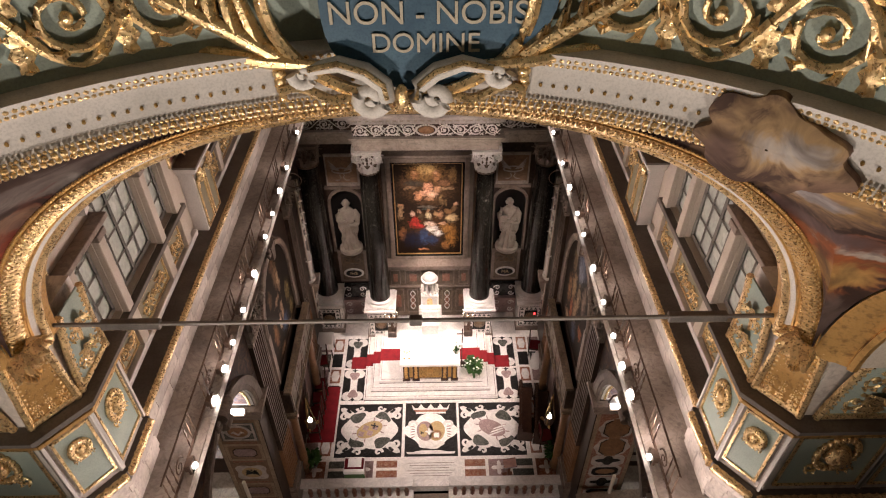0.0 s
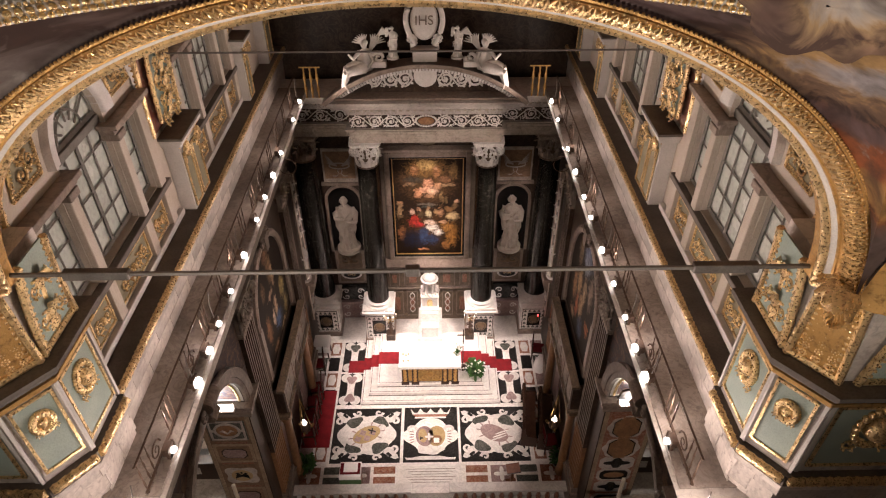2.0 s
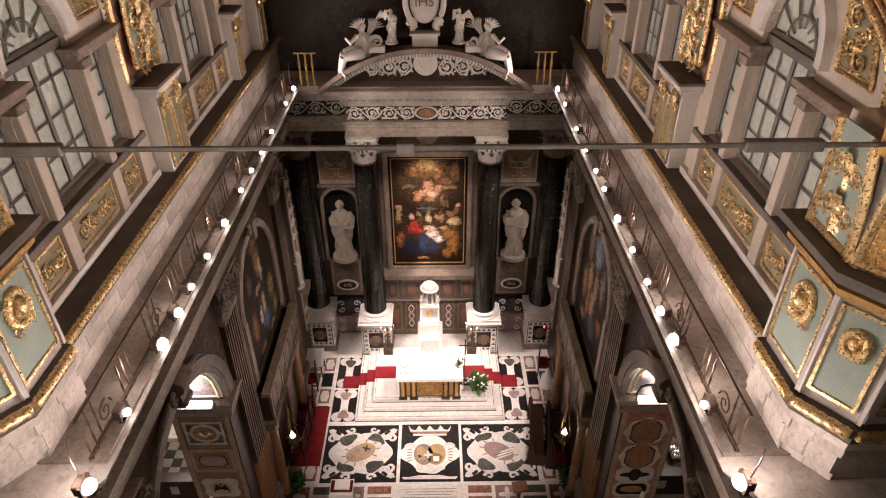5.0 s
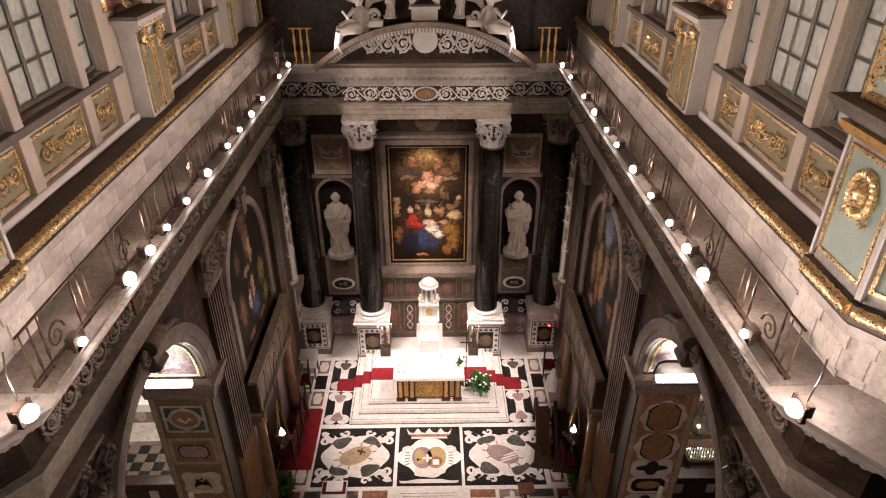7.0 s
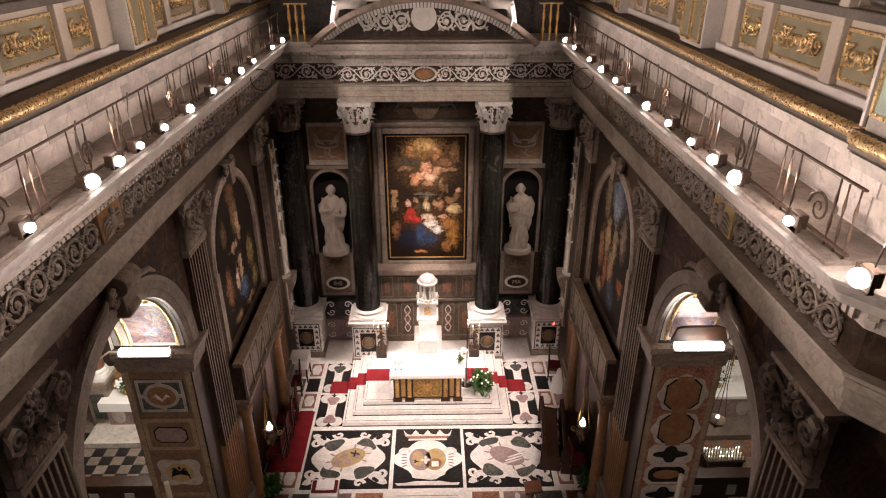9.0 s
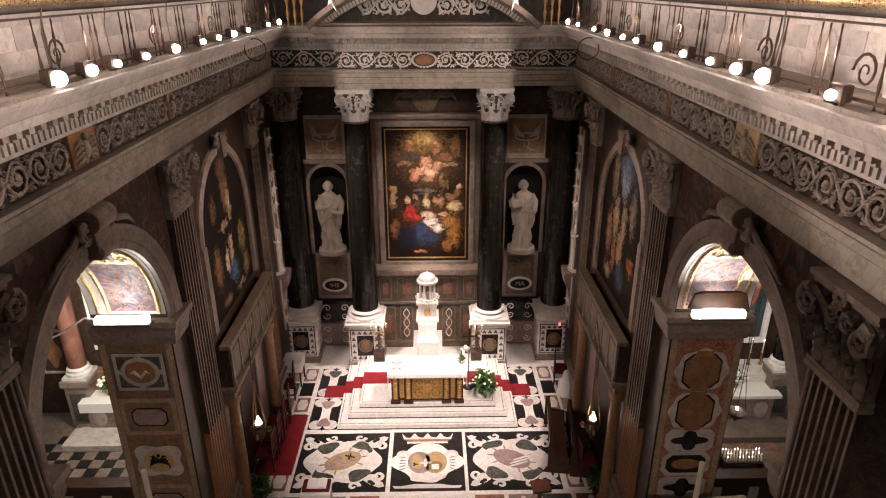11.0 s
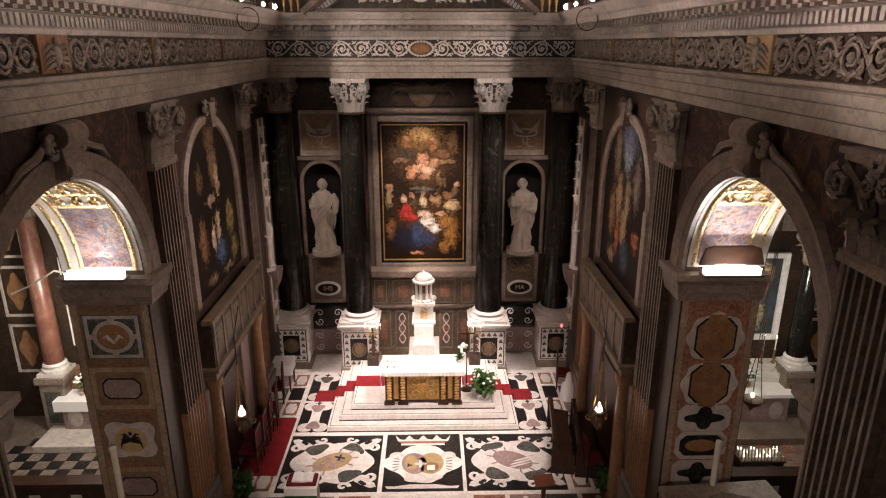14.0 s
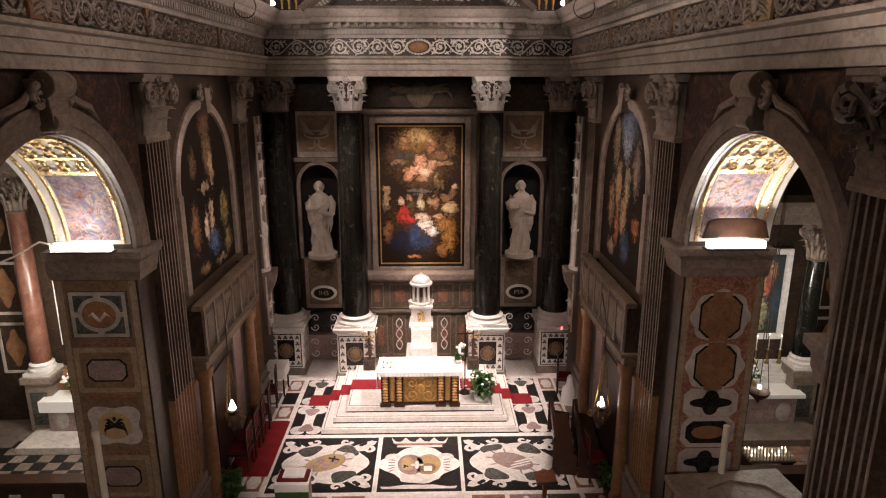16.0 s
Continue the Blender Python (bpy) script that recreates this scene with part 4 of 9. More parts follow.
def column(name, at, r, z0, z1, shaft, label, captone, group=""):
    ob = thing(name, label, "column", (*at, z0), 0, group)
    bh, ch = 0.30, 0.90
    part("base", attic_base(r, bh), WHITE, ob, "white marble moulded base", True)
    top = z1 - z0 - ch
    prof = [(r * (1.0 - 0.16 * t ** 1.6), bh + (top - bh) * t) for t in [i / 14 for i in range(15)]]
    part("shaft", Shape().lathe(prof, 40), shaft, ob, "", True)
    cap = part("capital", corinthian(r * 0.84, ch).moved(pose(0, 0, top)), captone, ob, "carved leafy capital", True)
    # dark core colour stands in for the shade between the leaves
    part("bell", bell(r * 0.84, ch).moved(pose(0, 0, top)), TABLET, cap, "capital core in dark marble that paints the shade between leaves", True)
    return ob


def pedestal(at, half, height, label):
    ob = thing("pedestal", label, "pedestal", at, 0, "altar column pedestals")
    h = height
    part("plinth", Shape().box(-half - 0.06, half + 0.06, -half - 0.06, half + 0.06, 0, 0.2), GREYM, ob, "", False, 0.012)
    part("body", Shape().box(-half, half, -half, half, 0.2, h - 0.16), WHITE, ob, "", False, 0.006)
    prof = [(0.0, h - 0.16), (0.02, h - 0.14), (0.05, h - 0.1), (0.09, h - 0.06), (0.10, h - 0.0), (-0.3, h)]
    part("cap_moulding", Shape().sweep([(-half, -half), (-half, half), (half, half), (half, -half)][::-1], [(o, z) for o, z in prof], True).box(-half, half, -half, half, h - 0.16, h - 0.002), WHITE, ob)
    zc, zh = (0.2 + h - 0.16) / 2, (h - 0.36) / 2

    def put(u, v, w):
        return (u, -half - 0.004 - w, zc + v)
    w0, w1 = half * 0.92, zh * 0.92
    part("border_inlay", Shape().prism([(-w0, -w1), (w0, -w1), (w0, w1), (-w0, w1)], put, 0.006), BLACK, ob, "thin black line inlay")
    part("panel", Shape().prism([(-w0 + 0.025, -w1 + 0.025), (w0 - 0.025, -w1 + 0.025), (w0 - 0.025, w1 - 0.025), (-w0 + 0.025, w1 - 0.025)], put, 0.011), WHITE, ob, "white marble panel")
    part("centre_panel", Shape().prism([(-w0 * 0.55, -w1 * 0.64), (w0 * 0.55, -w1 * 0.64), (w0 * 0.55, w1 * 0.64), (-w0 * 0.55, w1 * 0.64)], put, 0.017), BLACK, ob, "black marble centre panel")
    sh = Shape().ball((0, -half - 0.02, zc), 0.15, 0.03, 0.17, 14, 8)
    for k in range(18):
        a = 2 * math.pi * k / 18
        sh.ball((0.19 * math.cos(a), -half - 0.025, zc + 0.2 * math.sin(a)), 0.03, 0.02, 0.03, 6, 4)
    part("medallion", sh, MEDAL, ob, "brown relief medallion", True)
    one = Shape()
    for k in range(3):
        a = math.pi / 2 + 2 * math.pi * k / 3
        one.lathe([(0.030, 0), (0.030, 0.004), (0.02, 0.006)], 10, (0.032 * math.cos(a), 0.032 * math.sin(a), 0))
    me = mesh_of("inlay_trefoil", one.moved(pose(0, 0, 0, 90, 0, 0)), GREENM)
    spots = [(q * w0 * 0.77, v * w1) for q in (-1, 1) for v in (-0.78, -0.4, 0, 0.4, 0.78)] + [(q * w0 * 0.38, v * w1 * 0.79) for q in (-1, 1) for v in (-1, 1)] + [(0, w1 * 0.79), (0, -w1 * 0.79)]
    for u, v in spots:
        o = new("inlay_trefoil", me)
        o.parent = ob
        o.location = (u, -half - 0.016, zc + v)
    return ob


for s in (-1, 1):
    pedestal((s * 1.84, 13.92, 0.0), 0.48, 1.52, "white marble pedestal with black panel and dark trefoil inlays")
    pedestal((s * 3.82, 14.27, 0.0), 0.47, 1.45, "white marble pedestal beside the side wall, inlaid with dark trefoils")
    column("column", (s * 1.84, 13.95), 0.375, 1.52, 8.22, COLUMNM, "polished black marble column with white flecks on a pedestal", WHITE, "altar columns")
    column("column", (s * 3.84, 14.37), 0.40, 1.45, 8.22, COLUMNM, "polished black marble column standing in the dark corner", GREYM, "altar columns")

# pale infill wall between the pedestals, with inlays
for s, nm in ((-1, "left"), (1, "right")):
    ob = thing("wall_panelling", "inlaid marble panelling between the altar pedestals", "panelling", (s * 2.87, 14.98, 0))
    part("lower_panel", Shape().box(-0.5, 0.5, -0.3, 0, 0.05, 0.85), PURPLEM, ob, "mottled marble lower panel", False, 0.01)
    part("middle_panel", Shape().box(-0.5, 0.5, -0.2, 0, 0.9, 1.5), BLACK, ob, "black panel with pale scroll inlay", False, 0.01)
    sh = Shape()
    for q in (-1, 1):
        for e in (-1, 1):
            pts, rad = spiral(0.13, 1.3, 0.022, 0 if q > 0 else math.pi, q * e, 18)
            sh.tube([(q * 0.27 + a, -0.205, 1.2 + e * 0.14 + b) for a, b in pts], rad, 5)
            sh.tube([(q * 0.27 + a, -0.305, 0.45 + e * 0.17 + b) for a, b in pts], rad, 5)
    sh.lathe([(0.14, 0), (0.16, 0.01), (0.13, 0.02)], 20, (0, 0, 0))
    part("scroll_inlay", sh, WHITE, ob, "white marble scroll inlay", True)
    # tablet under the niche
    part("tablet_frame", Shape().box(-0.53, 0.53, -0.05, 0.02, 1.6, 3.13), GREYM, ob, "grey marble tablet frame", False, 0.01)
    part("tablet", Shape().box(-0.43, 0.43, -0.07, 0.0, 1.72, 3.02), TABLET, ob, "dark brown marble tablet", False, 0.01)
    oval = [(0.30 * math.cos(2 * math.pi * i / 28), 0.16 * math.sin(2 * math.pi * i / 28)) for i in range(28)]
    part("oval_frame", Shape().prism([(u * 1.28, v * 1.45) for u, v in oval], lambda u, v, w: (u, -0.072 - w, 2.08 + v), 0.03), WHITE, ob, "white marble cartouche frame", False, 0.008)
    part("oval", Shape().prism(oval, lambda u, v, w: (u, -0.104 - w, 2.08 + v), 0.012), BLACK, ob, "black oval with a monogram")
    sh = Shape()
    for q in (-1, 1):
        pts, rad = spiral(0.2, 1.2, 0.035, math.pi / 2, q, 18)
        sh.tube([(q * 0.2 + a, -0.08, 2.72 + b) for a, b in pts], rad, 6)
    sh.ball((0, -0.08, 2.66), 0.1, 0.04, 0.12)
    part("carving", sh, MEDAL, ob, "carved yellowish swags", True)
    # monogram
    cu = bpy.data.curves.new("monogram", "FONT")
    cu.body, cu.size, cu.extrude, cu.align_x, cu.align_y = ("IHS" if s < 0 else "MA"), 0.2, 0.004, "CENTER", "CENTER"
    cu.materials.append(YELLOWM)
    tx = new("monogram", cu)
    tx.parent = ob
    tx.matrix_local = pose(0, -0.12, 2.08, 90, 0, 0)
    # winged panel over the niche
    part("upper_frame", Shape().box(-0.56, 0.56, -0.04, 0.02, 6.05, 7.3), ARCHI, ob, "grey marble frame", False, 0.01)
    part("upper_panel", Shape().box(-0.5, 0.5, -0.055, 0.0, 6.2, 7.2), TAN, ob, "dark brown panel with pale inlay")
    sh = Shape()
    for q in (-1, 1):
        for k in range(5):
            sh.tube([(q * 0.08, -0.06, 6.68), (q * (0.2 + 0.03 * k), -0.062, 6.80 - 0.01 * k), (q * (0.44 - 0.015 * k), -0.06, 7.12 - 0.085 * k)], [0.02, 0.022, 0.006], 5)
        sh.tube([(q * 0.02, -0.06, 6.6), (q * 0.08, -0.06, 6.5), (q * 0.03, -0.06, 6.4), (q * 0.12, -0.06, 6.3), (q * 0.24, -0.06, 6.3)], 0.014, 5)
    sh.join(Shape().arch(lambda u, w, v: (u, -0.057 - w, 6.68 + v), 0.3, 0.08, [(0, 0), (0, 0.012), (0.045, 0.012), (0.045, 0)], 0, 360, 28), pose(0, 0, 0))
    part("winged_inlay", sh, PALE, ob, "pale winged crown ornament", True)
    # niche surround
    part("niche_surround", Shape().arch(lambda u, w, v: (u, -w, NZ1 + v), NR, NR, [(0.0, -0.02), (0.0, 0.05), (0.09, 0.06), (0.10, -0.02)], n=28).box(-0.63, -0.53, -0.06, 0.02, 3.13, NZ1).box(0.53, 0.63, -0.06, 0.02, 3.13, NZ1).box(-0.66, 0.66, -0.08, 0.02, 5.93, 6.03), GREYM, ob, "grey marble niche surround")


def draped(height, arms=((0.2, 0.62), (-0.16, 0.55)), lean=0.0, book=False, seed=1):
    """A standing draped stone figure, kept plain, with its feet at z = 0: deep pleats, a cloak slung across, bent arms."""
    rnd = random.Random(seed)
    h = height
    prof = [(0.0, 0.155, 0.13), (0.05, 0.145, 0.12), (0.2, 0.125, 0.105), (0.38, 0.128, 0.105), (0.5, 0.132, 0.108), (0.6, 0.115, 0.095), (0.7, 0.128, 0.098), (0.77, 0.128, 0.088), (0.815, 0.095, 0.07), (0.84, 0.05, 0.045), (0.87, 0.038, 0.04)]
    n, m = 72, 54
    ph = [rnd.uniform(0, 6.28) for _ in range(5)]
    knee = 1 if seed % 2 else -1
    rows = []
    for i in range(m):
        z = i / (m - 1) * 0.87
        for (z0, a0, b0), (z1, a1, b1) in zip(prof, prof[1:]):
            if z0 <= z <= z1 + 1e-6:
                q = (z - z0) / (z1 - z0)
                a, b = a0 + (a1 - a0) * q, b0 + (b1 - b0) * q
                break
        row = []
        for j in range(n):
            an = 2 * math.pi * j / n
            down = max(0.0, 1 - z / 0.62)
            pleat = 1 - 2 * abs(math.sin(5.5 * an + ph[0] + 0.9 * math.sin(4 * z + ph[3]))) ** 0.7
            slung = 1 - 2 * abs(math.sin(2.2 * an + ph[1] - knee * 13 * z)) ** 0.75
            fold = 1 + 0.17 * down * pleat + 0.085 * slung * (1 if z < 0.74 else 0.3) + 0.03 * math.sin(11 * an + 19 * z + ph[2])
            if z > 0.8:
                fold = 1 + (fold - 1) * 0.25
            bend = 0.035 * h * math.exp(-((z - 0.3) / 0.13) ** 2) * max(0, -math.sin(an)) * max(0, 0.5 + knee * math.cos(an))
            row.append((a * h * fold * math.cos(an) + lean * h * math.sin(z * 3.2), b * h * fold * math.sin(an) - bend, z * h))
        rows.append(row)
    sh = Shape().grid(rows, True)
    hx = lean * h * math.sin(0.9 * 3.2) + knee * 0.008 * h
    sh.ball((hx, -0.012 * h, 0.93 * h), 0.047 * h, 0.055 * h, 0.066 * h, 14, 9)
    sh.ball((hx, 0.006 * h, 0.95 * h), 0.052 * h, 0.055 * h, 0.052 * h, 12, 8)
    sh.tube([(hx, -0.05 * h, 0.915 * h), (hx + 0.004 * h, -0.068 * h, 0.88 * h), (hx, -0.062 * h, 0.845 * h)], [0.024 * h, 0.028 * h, 0.01 * h], 8)
    for q in (-1, 1):
        sh.tube([(hx + q * 0.045 * h, 0.0, 0.96 * h), (hx + q * 0.056 * h, 0.012 * h, 0.92 * h), (hx + q * 0.045 * h, 0.015 * h, 0.87 * h)], [0.016 * h, 0.02 * h, 0.01 * h], 7)
    for q, (out, z) in zip((-1, 1), arms):
        hand_at = (q * 0.045 * h + out * 0.2, -0.155 * h, (z + 0.05) * h)
        sh.tube([(q * 0.115 * h, 0, 0.785 * h), (q * 0.165 * h, -0.015 * h, 0.69 * h), (q * 0.155 * h, -0.06 * h, z * h)], [0.045 * h, 0.05 * h, 0.042 * h], 10)
        sh.tube([(q * 0.155 * h, -0.06 * h, z * h), (q * 0.11 * h, -0.12 * h, (z + 0.015) * h), hand_at], [0.042 * h, 0.035 * h, 0.018 * h], 9)
        sh.ball(hand_at, 0.022 * h, 0.022 * h, 0.026 * h, 8, 6)
        for k in range(3):
            sh.tube([(q * (0.15 - 0.02 * k) * h, (-0.07 - 0.02 * k) * h, z * h), (q * (0.15 - 0.025 * k) * h, (-0.085 - 0.015 * k) * h, (z - 0.12) * h), (q * (0.13 - 0.03 * k) * h, -0.08 * h, (z - 0.24 + 0.03 * k) * h)], [0.02 * h, 0.022 * h, 0.006 * h], 6)
    for k in range(4):
        e = 0.035 * k
        sh.tube([(-knee * 0.13 * h, -0.06 * h, (0.79 - e) * h), (-knee * 0.03 * h, (-0.115 + 0.006 * k) * h, (0.66 - 1.2 * e) * h), (knee * 0.09 * h, -0.115 * h, (0.54 - 1.3 * e) * h), (knee * 0.14 * h, -0.03 * h, (0.47 - 1.2 * e) * h)], [0.014 * h, 0.017 * h, 0.018 * h, 0.01 * h], 6)
    if book:
        sh.box(-0.17 * h, -0.05 * h, -0.2 * h, -0.17 * h, 0.66 * h, 0.78 * h)
    sh.lathe([(0.2 * h, -0.06 * h), (0.2 * h, 0.0)], 20, (0, 0, 0))
    return sh


for s in (-1, 1):
    sh = draped(2.1, lean=0.02 * s, book=s > 0, seed=3 + s).moved(pose(s * 2.87, 15.06, 3.27))
    st = part("statue", sh, STATUE, None, "", True)
    tagged(st, "weathered marble statue of a robed figure in a dark niche", "statue", "niche statues")

# altarpiece
ob = thing("altarpiece", "tall dark oil painting in a black and grey marble frame", "painting", (0, 15.0, 4.93))
U, V = 1.15, 1.96
PAINT = canvas("altar_canvas", (0.022, 0.012, 0.007), [
    (0.0, 1.1, 1.1, 0.9, (0.085, 0.045, 0.018)), (0.1, -0.7, 1.2, 0.9, (0.075, 0.036, 0.014)), (0.1, 0.55, 0.6, 0.5, (0.10, 0.055, 0.025)),
    (-0.05, 1.6, 0.75, 0.42, (0.20, 0.11, 0.035)), (-0.06, 1.72, 0.38, 0.24, (0.62, 0.40, 0.16)), (-0.43, 1.5, 0.17, 0.26, (0.30, 0.14, 0.06)), (-0.46, 1.6, 0.09, 0.1, (0.50, 0.28, 0.15)), (0.29, 1.45, 0.17, 0.26, (0.34, 0.16, 0.07)), (0.25, 1.6, 0.08, 0.09, (0.55, 0.3, 0.17)),
    (0.85, 1.5, 0.16, 0.4, (0.22, 0.13, 0.05)), (-0.8, 1.2, 0.25, 0.2, (0.10, 0.055, 0.025)), (-0.45, 1.15, 0.4, 0.15, (0.05, 0.045, 0.035)), (0.55, 1.15, 0.3, 0.15, (0.20, 0.10, 0.05)),
    (0.0, 1.0, 0.2, 0.22, (0.72, 0.36, 0.22)), (-0.1, 0.75, 0.24, 0.16, (0.85, 0.46, 0.30)), (0.15, 0.7, 0.2, 0.2, (0.88, 0.55, 0.38)), (-0.35, 0.62, 0.16, 0.24, (0.62, 0.30, 0.16)), (0.32, 0.9, 0.14, 0.18, (0.60, 0.32, 0.18)), (0.66, 0.93, 0.3, 0.08, (0.40, 0.26, 0.14)),
    (-0.62, 0.98, 0.28, 0.08, (0.26, 0.16, 0.09)), (0.05, 0.5, 0.22, 0.1, (0.55, 0.30, 0.17)), (0.45, 0.45, 0.08, 0.3, (0.28, 0.18, 0.08)), (0.6, 0.35, 0.06, 0.25, (0.2, 0.13, 0.06)), (-0.05, 0.16, 0.4, 0.07, (0.20, 0.18, 0.15)), (-0.05, 0.05, 0.3, 0.05, (0.07, 0.09, 0.08)),
    (-0.98, -0.05, 0.12, 0.38, (0.42, 0.28, 0.15)), (-0.95, 0.25, 0.08, 0.09, (0.40, 0.22, 0.12)), (-0.95, -1.05, 0.16, 0.36, (0.34, 0.15, 0.06)), (-0.45, -1.3, 0.6, 0.45, (0.010, 0.015, 0.035)), (-0.15, -1.15, 0.2, 0.42, (0.03, 0.055, 0.12)), (0.1, -1.35, 0.3, 0.25, (0.02, 0.04, 0.09)),
    (-0.5, -0.5, 0.22, 0.3, (0.48, 0.04, 0.03)), (-0.35, -0.68, 0.26, 0.12, (0.42, 0.03, 0.03)), (-0.57, -0.14, 0.12, 0.14, (0.85, 0.56, 0.42)), (-0.32, -0.05, 0.09, 0.1, (0.50, 0.30, 0.18)), (-0.25, -0.25, 0.12, 0.18, (0.14, 0.10, 0.05)), (0.0, -0.22, 0.13, 0.2, (0.72, 0.58, 0.36)), (0.0, 0.0, 0.08, 0.08, (0.42, 0.25, 0.14)),
    (0.26, -0.15, 0.1, 0.15, (0.42, 0.26, 0.13)), (0.42, -0.18, 0.12, 0.2, (0.48, 0.26, 0.14)), (0.72, -0.05, 0.2, 0.14, (0.26, 0.14, 0.06)), (0.82, -0.35, 0.28, 0.2, (0.66, 0.48, 0.26)), (0.62, -0.8, 0.25, 0.25, (0.40, 0.19, 0.05)), (0.8, -1.15, 0.26, 0.6, (0.42, 0.20, 0.05)), (0.62, -1.6, 0.2, 0.22, (0.34, 0.16, 0.05)),
    (0.48, -0.58, 0.2, 0.07, (0.70, 0.40, 0.25)), (0.05, -0.6, 0.26, 0.13, (0.92, 0.66, 0.50)), (0.12, -0.82, 0.26, 0.14, (0.92, 0.82, 0.72)), (0.32, -1.02, 0.2, 0.16, (0.90, 0.82, 0.74)), (-0.2, -1.78, 0.24, 0.05, (0.45, 0.20, 0.09)), (0.96, 0.28, 0.08, 0.09, (0.50, 0.30, 0.20)), (0.9, 0.1, 0.12, 0.14, (0.2, 0.12, 0.06))], 0.6, 0.05, 1.25, 0.8, 0.9)
part("canvas", Shape().box(-U, U, -0.02, 0.06, -V, V), PAINT, ob, "dim religious scene as patches of gold, red and blue")
def rim(a, b, d0, d1, w):
    """A frame of width w round a panel of half sizes a, b."""
    s = Shape()
    for q in (-1, 1):
        x0, x1 = sorted((q * a, q * (a + w)))
        s.box(x0, x1, d0, d1, -b - w, b + w)
        z0, z1 = sorted((q * b, q * (b + w)))
        s.box(-a, a, d0, d1, z0, z1)
    return s
part("inner_rim", rim(U, V, -0.06, 0.05, 0.03), GOLDDULL, ob, "thin dull gilt inner moulding", False, 0.006)
part("black_frame", rim(U + 0.03, V + 0.03, -0.1, 0.05, 0.07), BLACK, ob, "black moulded frame", False, 0.02)
part("marble_frame", rim(U + 0.10, V + 0.10, -0.14, 0.05, 0.17), GREYM, ob, "grey marble outer frame", False, 0.03)
part("outer_frame", rim(U + 0.27, V + 0.24, -0.08, 0.05, 0.14), PILLAR, ob, "darker marble outer band", False, 0.02)
part("cornice", Shape().box(-1.75, 1.75, -0.32, 0.1, 2.36, 2.44).box(-1.65, 1.65, -0.24, 0.1, 2.3, 2.36), GREYM, ob, "projecting marble cornice", False, 0.012)
# frieze panel with a pale head relief above the picture
ob = thing("relief_panel", "dark red marble panel with a pale winged relief above the altarpiece", "relief", (0, 15.0, 7.75))
part("panel", Shape().box(-1.4, 1.4, -0.08, 0.1, -0.35, 0.4), DARKST, ob, "", False, 0.02)
sh = Shape().arch(lambda u, w, v: (u, -0.09 - w, 0.08 + v), 0.28, 0.26, [(0, 0), (0.02, 0.03), (0.1, 0.03), (0.12, 0)], 180, 360, 20)
for q in (-1, 1):
    for k in range(4):
        sh.tube([(q * 0.1, -0.1, 0.1), (q * (0.35 + 0.06 * k), -0.11, 0.22 - 0.06 * k), (q * (0.8 - 0.05 * k), -0.1, 0.3 - 0.1 * k)], [0.03, 0.035, 0.01], 5)
part("winged_relief", sh, TABLET, ob, "pale winged relief", True)
sh = Shape().lathe([(0.3, 0), (0.34, 0.03), (0.28, 0.06)], 24).moved(pose(0, -0.08, -0.02, 90, 0, 0))
for q in (-1, 1):
    for k in range(4):
        sh.tube([(q * 0.15, -0.1, 0.05), (q * (0.45 + 0.1 * k), -0.11, 0.2 - 0.03 * k), (q * (0.75 + 0.05 * k), -0.1, 0.28 - 0.13 * k)], [0.06, 0.05, 0.015], 6)
part("relief", sh, TABLET, ob, "", True)
# dado under the altarpiece
ob = thing("altar_dado", "inlaid marble dado under the altarpiece, brown panels in white frames", "dado", (0, 15.0, 0))
part("ledge", Shape().box(-1.7, 1.7, -0.55, 0.0, 2.58, 2.76).box(-1.6, 1.6, -0.45, 0, 2.5, 2.58), GREYM, ob, "", False, 0.015)
part("body", Shape().box(-1.55, 1.55, -0.38, 0.0, 0.0, 2.5), TABLET, ob)
part("shelf", Shape().box(-1.55, 1.55, -0.46, -0.38, 1.58, 1.66), GREYM, ob, "", False, 0.012)
me1 = mesh_of("panel", Shape().box(-0.33, 0.33, -0.02, 0, -0.36, 0.36), TABLET)
me2 = mesh_of("panel_rim", rim(0.33, 0.36, -0.03, 0.0, 0.035), GREYM)
me3 = mesh_of("lozenge", Shape().prism([(-0.16, -0.2), (0.16, -0.2), (0.16, 0.2), (-0.16, 0.2)], lambda u, v, w: (u, -0.024 - w, v), 0.01), REDM)
for q in (-1, 1):
    for x, z, sx, sz in ((0.62, 2.08, 0.85, 0.95), (1.28, 2.08, 0.5, 0.95), (0.66, 0.85, 0.55, 1.6), (1.2, 0.85, 0.55, 1.6)):
        for nm, me in (("panel", me1), ("panel_rim", me2), ("inlay", me3)):
            o = new(nm, me)
            o.parent, o.location, o.scale = ob, (q * x, -0.381, z), (sx, 1, sz)
for q in (-1, 1):
    sh = Shape()
    for k in range(3):
        for e in (-1, 1):
            sh.tube([(q * 0.66 + e * 0.09 * math.sin(math.pi * t), -0.41, 0.4 + 0.33 * k + 0.33 * t) for t in [i / 8 for i in range(9)]], 0.018, 5)
    part("chain_inlay", sh, WHITE, ob, "white interlaced inlay")

# high altar block with tabernacle temple
ob = thing("high_altar", "bright white marble altar block with a stepped back", "altar", (0, 13.6, 0))
part("step", Shape().box(-0.44, 0.44, -0.62, 1.0, 0.3, 0.62), WHITE, ob, "", False, 0.012)
part("block", Shape().box(-0.27, 0.27, -0.3, 0.5, 0.62, 1.55), WHITE, ob, "", False, 0.015)
part("front", Shape().box(-0.30, 0.30, -0.58, -0.25, 0.45, 1.12), WHITE, ob, "", False, 0.015)
part("gradine", Shape().box(-0.33, 0.33, -0.2, 0.5, 1.55, 1.63), WHITE, ob, "", False, 0.012)
